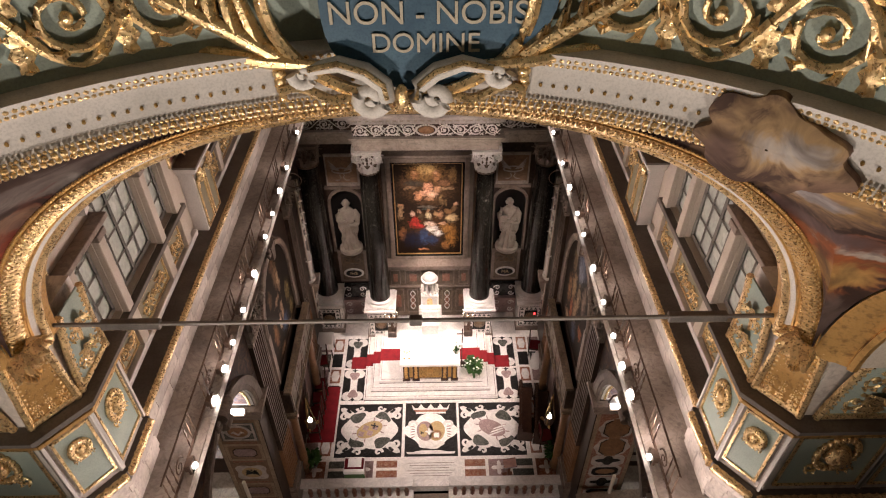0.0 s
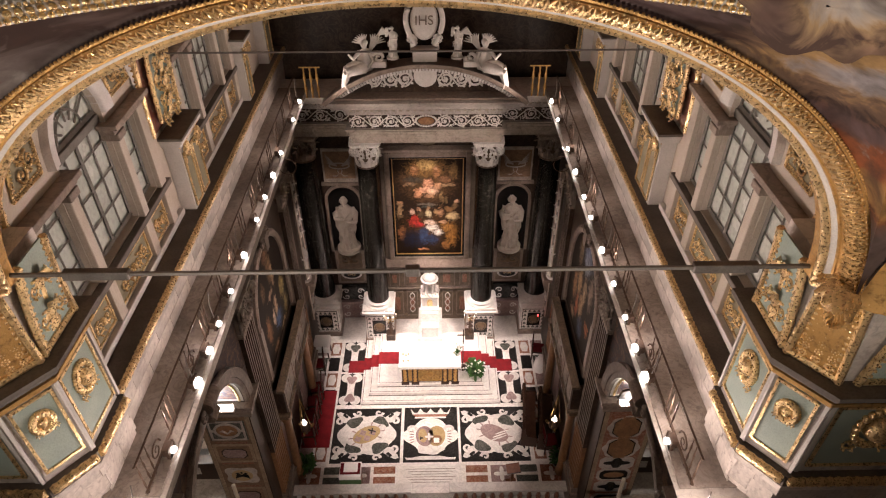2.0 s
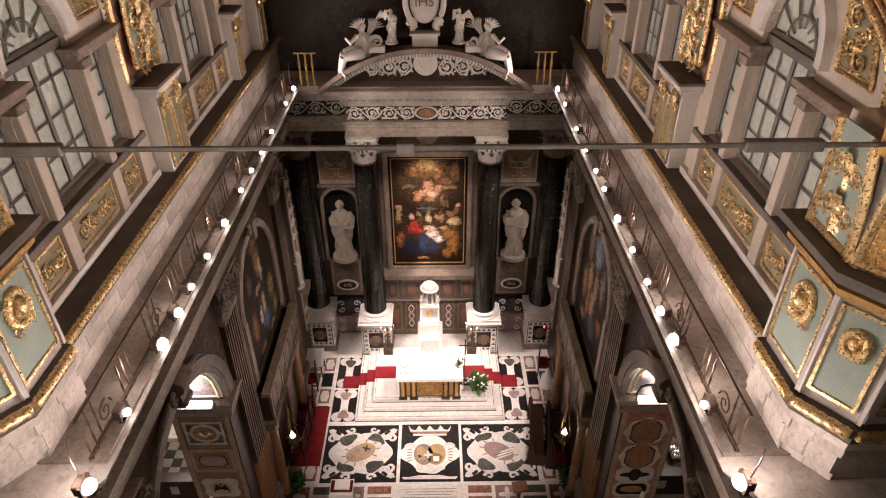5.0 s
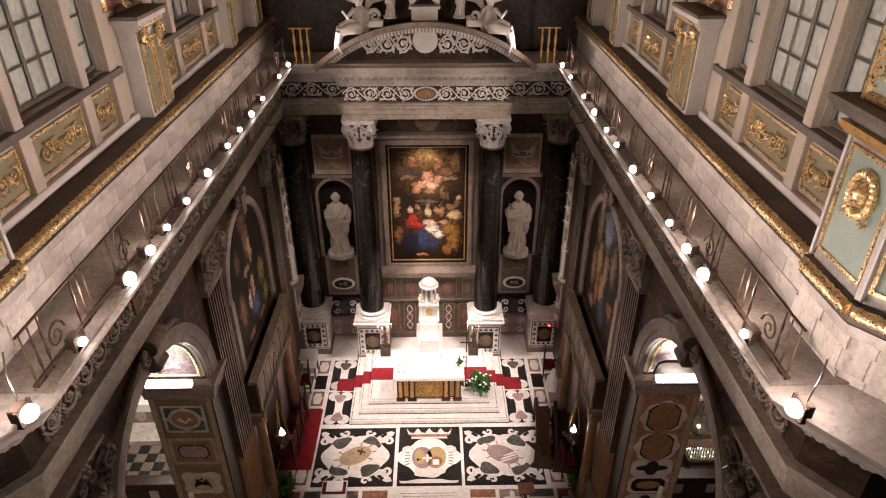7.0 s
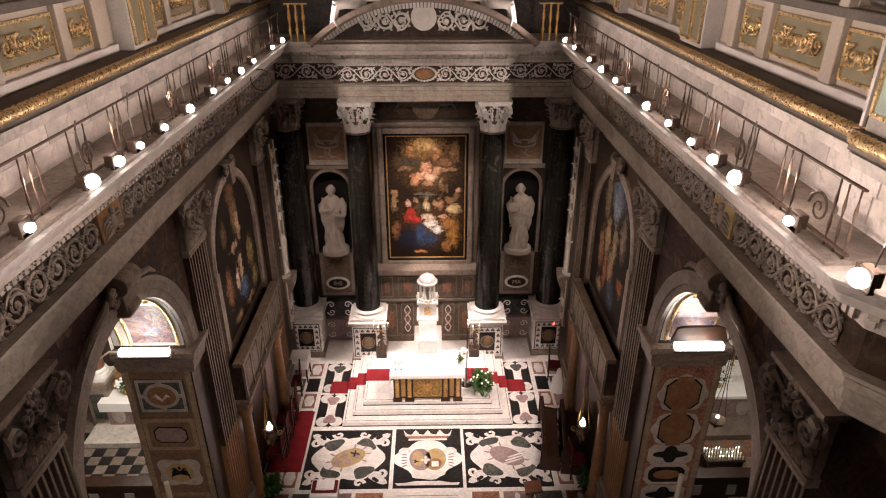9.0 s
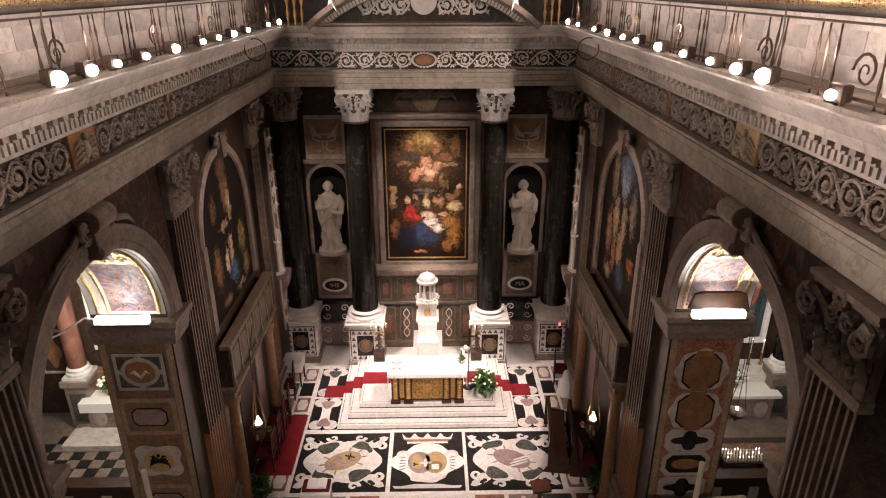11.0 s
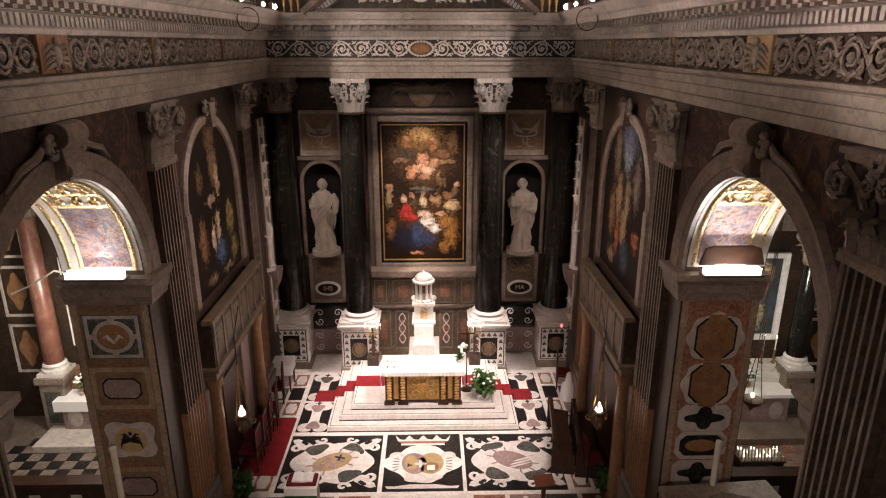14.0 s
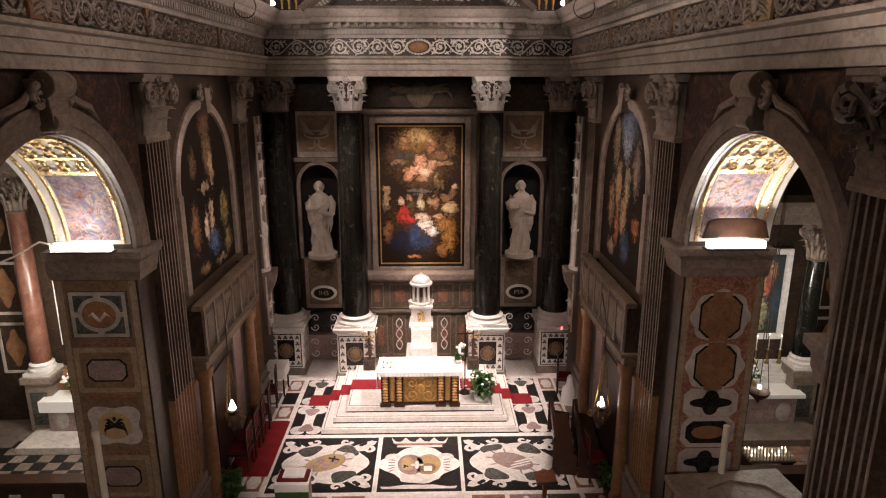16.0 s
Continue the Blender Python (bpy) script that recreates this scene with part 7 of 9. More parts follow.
    poly = arc + [(-LR, LB), (LR, LB)]
    if s < 0:
        spots = [(0.1, 1.3, 0.35, 0.3, (0.20, 0.11, 0.06)), (0.15, 0.75, 0.3, 0.5, (0.24, 0.15, 0.08)), (0.3, 0.4, 0.14, 0.4, (0.62, 0.42, 0.26)), (-0.15, 0.1, 0.3, 0.12, (0.55, 0.38, 0.26)),
                 (0.1, -0.5, 0.16, 0.42, (0.75, 0.52, 0.34)), (-0.2, -0.65, 0.13, 0.35, (0.80, 0.62, 0.46)), (0.15, -1.05, 0.36, 0.3, (0.10, 0.17, 0.32)), (-0.8, -0.6, 0.25, 0.5, (0.34, 0.17, 0.08)),
                 (0.9, -0.5, 0.3, 0.4, (0.34, 0.26, 0.10)), (1.0, -1.2, 0.25, 0.3, (0.28, 0.22, 0.09)), (-0.7, 0.6, 0.2, 0.3, (0.18, 0.11, 0.06)), (-0.5, -1.45, 0.3, 0.12, (0.40, 0.25, 0.15)), (0.5, -1.5, 0.35, 0.12, (0.42, 0.30, 0.18))]
    else:
        spots = [(0.1, 1.2, 0.55, 0.5, (0.16, 0.19, 0.27)), (0.1, 0.9, 0.3, 0.4, (0.30, 0.33, 0.40)), (-0.6, 0.9, 0.25, 0.6, (0.26, 0.19, 0.11)), (0.75, 0.5, 0.25, 0.6, (0.26, 0.20, 0.16)),
                 (-0.3, 0.0, 0.25, 0.6, (0.42, 0.28, 0.15)), (0.25, 0.1, 0.2, 0.5, (0.40, 0.30, 0.19)), (-0.75, -0.4, 0.25, 0.6, (0.36, 0.20, 0.10)), (0.1, -0.5, 0.25, 0.5, (0.50, 0.34, 0.20)),
                 (-0.3, -0.8, 0.2, 0.45, (0.45, 0.15, 0.07)), (0.9, -0.6, 0.22, 0.25, (0.50, 0.18, 0.07)), (0.3, -1.1, 0.3, 0.4, (0.07, 0.10, 0.15)), (-0.6, -1.3, 0.3, 0.2, (0.42, 0.30, 0.19))]
    CAN = canvas("side_canvas_" + side, (0.020, 0.013, 0.009), spots, 0.6, 0.09, 1.5)
    o = part("canvas", Shape().prism([(u, v - 6.0) for u, v in poly], lambda u, v, w: (u, -0.005 - w, v), 0.02), CAN, ob)
    o.matrix_local = pose(0, 0, 6.0, 0, 0, 90 if s < 0 else -90)
    sh = Shape().arch(lambda u, w, v: (-s * w, u, LS + v), LR, LR, [(0, 0), (0.02, 0.07), (0.14, 0.10), (0.2, 0.06), (0.2, 0)], n=40)
    for q in (-1, 1):
        y0, y1 = sorted((q * LR, q * (LR + 0.2)))
        a, b = sorted((0, -s * 0.09))
        sh.box(a, b, y0, y1, LB, LS)
    part("frame", sh, GREYM, ob, "grey marble arched frame", False)
    sh = Shape().prism([(-0.1, LS + LR - 0.05), (0.1, LS + LR - 0.05), (0.17, LS + LR + 0.4), (-0.17, LS + LR + 0.4)], lambda u, v, w: (-s * w, u, v), 0.2)
    for q in (-1, 1):
        pts, rad = spiral(0.15, 1.4, 0.05, math.pi / 2, -q, 16)
        sh.tube([(-s * 0.14, q * 0.22 + a, LS + LR + 0.3 + b) for a, b in pts], rad, 6)
    part("keystone", sh, GREYM, ob, "carved keystone", True)

    # gallery balcony on columns under the painting
    ob = thing("gallery_balcony", "small dark balcony with inlaid parapet on marble columns", "balcony", (s * WALLX, 9.45, 0), 0, "gallery balconies")
    X1 = 0.34
    a, b = sorted((0, -s * X1))
    part("floor_slab", Shape().box(a, b, -1.72, 1.72, 3.0, 3.2).box(*sorted((0, -s * (X1 + 0.08))), -1.8, 1.8, 3.2, 3.28), TABLET, ob, "", False, 0.02)
    a, b = sorted((-s * (X1 - 0.1), -s * X1))
    part("parapet", Shape().box(a, b, -1.7, 1.7, 3.28, 4.15), DARKST, ob)
    for q in (-1, 1):
        y0, y1 = sorted((q * 1.6, q * 1.7))
        part("end_parapet", Shape().box(*sorted((0, -s * (X1 - 0.1))), y0, y1, 3.28, 4.15), DARKST, ob)
        part("column", Shape().lathe([(0.17, 0.0), (0.17, 0.12), (0.13, 0.2), (0.125, 1.5), (0.11, 2.7), (0.16, 2.82), (0.18, 3.0)], 20, (-s * 0.2, q * 1.5, 0)), ORANGEM, ob, "brown marble column", True)
    part("rail", Shape().box(*sorted((-s * (X1 - 0.16), -s * (X1 + 0.06))), -1.76, 1.76, 4.15, 4.25), TABLET, ob, "", False, 0.02)
    me = mesh_of("parapet_panel", Shape().box(-0.012, 0.012, -0.22, 0.22, -0.28, 0.28).box(-0.018, 0.018, -0.14, 0.14, -0.2, 0.2), TABLET)
    for k in range(6):
        o = new("parapet_panel", me)
        o.parent, o.location = ob, (-s * X1, -1.35 + 0.54 * k, 3.72)
    me = mesh_of("parapet_post", Shape().box(-0.03, 0.03, -0.035, 0.035, 3.28, 4.15).box(-0.04, 0.04, -0.045, 0.045, 3.28, 3.38), GREYM)
    for k in range(7):
        o = new("parapet_post", me)
        o.parent, o.location = ob, (-s * X1, -1.62 + 0.54 * k, 0)
    part("shadow_door", Shape().box(*sorted((-s * 0.004, -s * 0.03)), -0.6, 0.6, 0.02, 2.4), WOOD, ob, "dark wooden door under the balcony", False, 0.01)
    for y0, y1 in ((-1.65, -0.75), (0.75, 1.3)):
        part("wall_slab", Shape().box(*sorted((-s * 0.004, -s * 0.05)), y0, y1, 0.3, 2.7), PURPLEM, ob, "mottled marble wall slab", False, 0.01)
    # pale carved strip with leaf scrolls on the side wall beside the corner column
    ob = thing("carved_strip", "pale marble wall strip carved with leaf scrolls and mouldings", "carving", (s * WALLX, 13.35, 0), 0, "carved wall strips")
    part("strip", Shape().box(*sorted((0, -s * 0.07)), -0.24, 0.24, 1.5, 7.25), PILLAR, ob, "", False, 0.01)
    for q in (-1, 1):
        y0, y1 = sorted((q * 0.18, q * 0.24))
        part("edge_moulding", Shape().box(*sorted((-s * 0.06, -s * 0.10)), y0, y1, 1.5, 7.25), STATUE, ob, "pale edge moulding", False, 0.012)
    for k, z in enumerate((1.8, 2.25, 5.15, 5.6, 6.05, 6.5, 6.95)):
        sh = Shape()
        for q in (-1, 1):
            pts, rad = spiral(0.10, 1.4, 0.03, math.pi / 2, q if k % 2 else -q, 16)
            sh.tube([(-s * 0.10, q * 0.09 + a, z + b) for a, b in pts], rad, 6)
        acanthus(sh, lambda u, v, w: (-s * (0.08 + w), u, z - 0.16 + v), 0.36, 0.08, 0.35)
        part("leaf_scroll", sh, STATUEW, ob, "white carved leaf scroll", True)
    # white figure bracket by the corner column
    sh = draped(1.5, seed=31 + s).moved(pose(s * 4.14, 13.3, 3.35) @ Matrix.Diagonal((0.6, 0.8, 1, 1)))
    tagged(part("statue", sh, STATUEW, None, "", True), "white marble figure on a bracket in the corner", "statue", "corner statues")
    ob = thing("statue_bracket", "carved marble bracket under the corner figure", "bracket", (s * WALLX, 13.35, 2.76))
    part("console", Shape().box(*sorted((0, -s * 0.3)), -0.3, 0.3, 0.38, 0.5).prism([(0, 0.38), (0.32, 0.38), (0.25, 0.1), (0, -0.4)], lambda u, v, w: (-s * u, w - 0.2, v), 0.4), GREYM, ob, "", False, 0.02)

# side chapels seen through the arches
for s in (-1, 1):
    nm = "west" if s < 0 else "east"
    x0, x1 = sorted((s * 5.4, s * 12.7))
    structure("wall_chapel_" + nm, Shape().box(x0, x1, 11.45, 11.8, -0.5, 8.2), DARKST, "dark marble-faced chapel end wall", "wall")
    structure("floor_chapel_" + nm, Shape().box(x0, x1, 8.6, 11.45, -0.45, -0.02), GREYM, "pale chapel floor", "floor")
    ob = thing("checkered_floor", "black marble squares of the chapel's checkered floor", "floor tiles", (0, 0, 0))
    me = mesh_of("tile", Shape().box(-0.15, 0.15, -0.15, 0.15, -0.01, 0.004), BLACKFLOOR if s < 0 else REDM)
    for i in range(12):
        for j in range(6):
            if (i + j) % 2:
                o = new("tile", me)
                o.parent, o.location = ob, (s * (6.2 + 0.3 * i), 8.8 + 0.3 * j, -0.015)
    cx = 7.85 if s > 0 else -7.55
    ob = thing("chapel_altar", "chapel altar with a white lace cloth and marble steps", "altar", (cx, 10.95, -0.02))
    part("step", Shape().box(-1.5, 1.5, -1.1, 0.5, 0.0, 0.18), GREYM if s > 0 else PALE, ob, "", False, 0.015)
    part("front", Shape().box(-1.1, 1.1, -0.4, 0.4, 0.18, 0.9), PURPLEM, ob, "", False, 0.015)
    part("relief", Shape().ball((0.8, -0.4, 0.5), 0.18, 0.04, 0.25).ball((-0.8, -0.4, 0.5), 0.18, 0.04, 0.25), PALE, ob, "pale oval reliefs", True)
    part("mensa", Shape().box(-1.2, 1.2, -0.48, 0.45, 0.9, 0.98), WHITE, ob, "", False, 0.01)
    part("cloth", Shape().box(-1.22, 1.22, -0.5, 0.4, 0.981, 0.992).box(-1.22, 1.22, -0.506, -0.494, 0.72 if s < 0 else 0.9, 0.99), LINEN, ob, "white lace-edged cloth")
    part("gradine", Shape().box(-1.2, 1.2, 0.1, 0.5, 0.98, 1.22).box(-1.2, 1.2, 0.25, 0.5, 1.22, 1.46), ORANGEM if s < 0 else WHITE, ob, "", False, 0.01)
    ob = thing("chapel_painting", "tall painting in a pale marble frame over the chapel altar", "painting", (cx, 11.44, 3.15))
    look_of = [(0.35, 0.5, 0.3, 0.5, (0.70, 0.52, 0.28)), (0.3, 0.75, 0.2, 0.18, (0.85, 0.72, 0.45)), (0.5, 0.25, 0.12, 0.4, (0.50, 0.10, 0.05)), (0.62, 0.6, 0.1, 0.2, (0.55, 0.30, 0.15)), (0.3, -0.5, 0.35, 0.5, (0.40, 0.33, 0.20)), (-0.3, 0.2, 0.3, 0.6, (0.45, 0.25, 0.12)), (0.7, -0.2, 0.15, 0.5, (0.04, 0.07, 0.10))]
    part("canvas", Shape().box(-0.85, 0.85, -0.04, 0, -1.0, 1.0), canvas("chapel_canvas_" + nm, (0.05, 0.06, 0.065) if s > 0 else (0.05, 0.02, 0.015), look_of if s > 0 else [(-0.3, 0.1, 0.3, 0.4, (0.36, 0.07, 0.03)), (-0.4, 0.5, 0.15, 0.2, (0.4, 0.22, 0.12)), (0.2, -0.2, 0.3, 0.4, (0.2, 0.08, 0.04))], 0.6, 0.04), ob)
    part("frame", rim(0.85, 1.0, -0.12, 0.0, 0.14), WHITE, ob, "", False, 0.02)
    if s > 0:
        for k in range(6):
            ob = thing("altar_candlestick", "tall brass candlestick with a lit white candle on the chapel altar", "candlestick", (cx - 0.6 + 0.3 * k, 11.2 + 0.0 * k, 1.44), 0, "chapel candlesticks")
            part("stick", Shape().lathe([(0.06, 0), (0.05, 0.03), (0.018, 0.08), (0.03, 0.2), (0.015, 0.32), (0.04, 0.36)], 12), BRASS, ob, "", True)
            part("candle", Shape().lathe([(0.016, 0.36), (0.015, 0.72 - 0.05 * (k % 2)), (0.003, 0.73 - 0.05 * (k % 2))], 8), WAX, ob, "white candle")
            part("flame", Shape().ball((0, 0, 0.76 - 0.05 * (k % 2)), 0.014, 0.014, 0.028, 7, 5), FLAME, ob, "small flame")
        ob = thing("hanging_lamp", "dark bronze lamp bowl with a small bulb hanging in the chapel", "lamp", (6.55, 8.0, 2.2))
        part("bowl", Shape().lathe([(0.01, -0.1), (0.05, -0.02), (0.17, 0.08), (0.2, 0.16), (0.14, 0.18), (0.06, 0.2)], 20), IRON, ob, "", True)
        part("bulb", Shape().ball((0, 0, 0.24), 0.035, 0.035, 0.05, 8, 6), FLAME, ob, "glowing bulb", True)
        for k in range(3):
            g = 2 * math.pi * k / 3
            part("chain", Shape().tube([(0.19 * math.cos(g), 0.19 * math.sin(g), 0.15), (0.05 * math.cos(g), 0.05 * math.sin(g), 1.1), (0, 0, 6.02)], 0.008, 5), IRON, ob)
    # marble panelling of the end wall
    ob = thing("chapel_panelling", "dark chapel wall panels framed in pale marble strips", "marble panelling", (cx, 11.44, 0))
    for q in (-1, 1):
        for zz in (1.9, 3.4, 4.9):
            x = q * 2.15
            part("strip", rim(0.3, 0.58, -0.03, 0.0, 0.07).moved(pose(x, 0, zz)), PALE, ob, "pale marble strip", False, 0.008)
            part("panel", Shape().prism([(x + 0.2 * math.cos(g) * (1 + 0.15 * math.cos(4 * g)), zz + 0.42 * math.sin(g) * (1 + 0.15 * math.cos(4 * g))) for g in [2 * math.pi * i / 32 for i in range(32)]], lambda u, v, w: (u, -w, v), 0.02), ORANGEM, ob, "brown oval panel")
    for q in (-1, 1):
        column("column", (cx + q * 1.35, 11.05), 0.22, 1.45, 6.2 if s < 0 else 5.0, BROKENRED if s < 0 else COLUMNM, "marble chapel column beside the altar painting", GREYM, "chapel columns")
        ob = thing("pedestal", "marble pedestal carrying a chapel column", "pedestal", (cx + q * 1.35, 11.05, -0.02), 0, "chapel pedestals")
        part("body", Shape().box(-0.3, 0.3, -0.32, 0.35, 0.0, 1.3).box(-0.36, 0.36, -0.38, 0.38, 1.3, 1.47), GREYM, ob, "", False, 0.02)
        part("panel", Shape().box(-0.2, 0.2, -0.335, -0.31, 0.25, 1.1), GREENM, ob, "dark marble panel", False, 0.01)
    ob = thing("chapel_entablature", "marble entablature over the chapel columns", "entablature", (cx, 11.1, 6.2 if s < 0 else 5.0))
    part("beam", Shape().box(-1.75, 1.75, -0.35, 0.34, 0.0, 0.25).box(-1.85, 1.85, -0.45, 0.34, 0.25, 0.42).box(-1.95, 1.95, -0.55, 0.34, 0.42, 0.55), GREYM, ob, "", False, 0.02)
    ob = thing("flower_bunch", "bunch of white flowers in a vase on the chapel altar", "flowers", (s * 8.15 if s < 0 else s * 8.0, 10.85, 0.98))
    part("vase", Shape().lathe([(0.06, 0), (0.09, 0.08), (0.05, 0.18), (0.07, 0.24)], 14), BRASS, ob, "", True)
    rnd = random.Random(5 + s)
    pet, lea = Shape(), Shape()
    for k in range(40):
        p = (rnd.gauss(0, 0.14), rnd.gauss(0, 0.1), 0.36 + rnd.gauss(0, 0.08))
        pet.ball(p, 0.04, 0.04, 0.03, 6, 4)
    for k in range(40):
        a = rnd.uniform(0, 6.28)
        r = rnd.uniform(0.1, 0.28)
        lea.tube([(0, 0, 0.22), (0.5 * r * math.cos(a), 0.5 * r * math.sin(a), 0.34), (r * math.cos(a), r * math.sin(a), rnd.uniform(0.2, 0.45))], [0.01, 0.03, 0.004], 4, 0.3)
    part("petals", pet, PETAL, ob, "white blossoms", True)
    part("leaves", lea, LEAFG, ob, "green leaves")
    ob = thing("chapel_barrier", "low dark wooden barrier in front of the chapel", "barrier", (cx, 8.25, -0.45))
    part("top", Shape().box(-2.0, 2.0, -0.16, 0.16, 0.85, 0.92), WOOD, ob, "", False, 0.01)
    part("front", Shape().box(-1.95, 1.95, -0.1, 0.1, 0.0, 0.85), WOOD, ob)
    for k in range(4):
        part("label_board", Shape().box(-1.4 + 0.85 * k, -1.18 + 0.85 * k, -0.115, -0.1, 0.3, 0.62), PALE, ob, "pale framed card")
    if s > 0:
        ob = thing("candle_rack", "iron rack of small burning votive candles", "candle rack", (7.5, 9.0, -0.02))
        part("tray", Shape().box(-0.5, 0.5, -0.22, 0.22, 0.28, 0.32).box(-0.46, -0.42, -0.2, 0.2, 0, 0.28).box(0.42, 0.46, -0.2, 0.2, 0, 0.28), IRON, ob)
        rnd = random.Random(8)
        wax = mesh_of("votive", Shape().lathe([(0.022, 0), (0.022, 0.1), (0.004, 0.105)], 8), WAX)
        fl = mesh_of("flame", Shape().lathe([(0.002, 0), (0.012, 0.015), (0.001, 0.05)], 8, cap=False), FLAME)
        for i in range(13):
            for j in range(3):
                o = new("votive", wax)
                o.parent, o.location = ob, (-0.44 + 0.073 * i, -0.16 + 0.14 * j, 0.32)
                if rnd.random() < 0.35:
                    f = new("flame", fl)
                    f.parent, f.location = o, (0, 0, 0.106)

# ---- clerestory, crossing and dome ----
def scroll_leaf(sh, put, size, hand=1, turns=1.5, thick=0.16):
    """A leafy scroll: a spiral stem with leaves thrown off its outer side."""
    pts, rad = spiral(size, turns, thick * size, math.pi / 2, hand, 22)
    sh.tube([put(a, b, 0.02) for a, b in pts], rad, 6)
    for k in range(5):
        a = math.pi / 2 + hand * (0.5 + 0.95 * k)
        r = size * (1 - 0.1 * k)
        sh.tube([put(r * math.cos(a), r * math.sin(a), 0.01), put(1.25 * r * math.cos(a + hand * 0.25), 1.25 * r * math.sin(a + hand * 0.25), 0.05), put(1.3 * r * math.cos(a + hand * 0.55), 1.3 * r * math.sin(a + hand * 0.55), 0.02)], [0.10 * size, 0.13 * size, 0.02 * size], 5)
    sh.ball(put(0, 0, 0.02), 0.16 * size, n=7, k=5)
    return sh


def gilt_panel(name, ob, put, w, h, ground, figure=1):
    """A framed panel with gilt ornament; put(u, v, out) from its middle."""
    p = part(name, Shape().prism([(-w, -h), (w, -h), (w, h), (-w, h)], put, 0.012), ground, ob, "sage green panel" if ground is GREENP else "olive gold panel")
    sh = Shape()
    for q in (-1, 1):
        sh.prism([(q * w, -h), (q * (w - 0.035), -h), (q * (w - 0.035), h), (q * w, h)], lambda u, v, o: put(u, v, 0.012 + o), 0.025)
        sh.prism([(-w, q * h), (w, q * h), (w, q * (h - 0.035)), (-w, q * (h - 0.035))], lambda u, v, o: put(u, v, 0.012 + o), 0.022)
    part("gilt_frame", sh, GOLD, p)
    sh = Shape()
    if figure == 1:
        k = max(1, int(w / h))
        for q in (-1, 1):
            for i in range(k):
                scroll_leaf(sh, lambda a, b, o, q=q, i=i: put(q * ((i + 0.55) * w / (k + 0.4)) + a, b, 0.02 + o), min(h * 0.55, w * 0.4 / k), q if i % 2 else -q)
        sh.ball(put(0, 0, 0.03), min(w, h) * 0.25, n=8, k=5)
    elif figure == 2:
        r = min(w, h) * 0.55
        for i in range(22):
            a = 2 * math.pi * i / 22
            sh.ball(put(r * 0.8 * math.cos(a), h * 0.35 + r * math.sin(a), 0.04), 0.05, 0.05, 0.05, 6, 4)
        sh.ball(put(0, h * 0.35, 0.03), r * 0.55, r * 0.55, r * 0.6, 10, 6)
        for q in (-1, 1):
            scroll_leaf(sh, lambda a, b, o, q=q: put(q * r * 0.7 + a, h * 0.35 - r * 0.95 + b, 0.02 + o), r * 0.4, q)
    part("gilt_ornament", sh, GOLD, p, "", True)
    return p


def window_bars(put, half, z0, z1, cols, step, arch=False):
    sh = Shape()

    def bar(a, b, t=0.018):
        sh.tube([put(a[0], a[1], 0), put(b[0], b[1], 0)], t, 4)
    for k in range(cols + 1):
        u = -half + 2 * half * k / cols
        bar((u, z0), (u, z1), 0.03 if k in (0, cols) or (arch and k * 2 == cols) else 0.016)
    n = max(1, round((z1 - z0) / step))
    for k in range(n + 1):
        z = z0 + (z1 - z0) * k / n
        bar((-half, z), (half, z), 0.035 if k in (0, n) else 0.016)
    if arch:
        for r in (half * 0.5, half):
            sh.tube([put(r * math.cos(math.pi * i / 20), z1 + r * math.sin(math.pi * i / 20), 0) for i in range(21)], 0.02, 4)
        for k in range(1, 6):
            a = math.pi * k / 6
            bar((half * 0.3 * math.cos(a), z1 + half * 0.3 * math.sin(a)), (half * math.cos(a), z1 + half * math.sin(a)))
    return sh


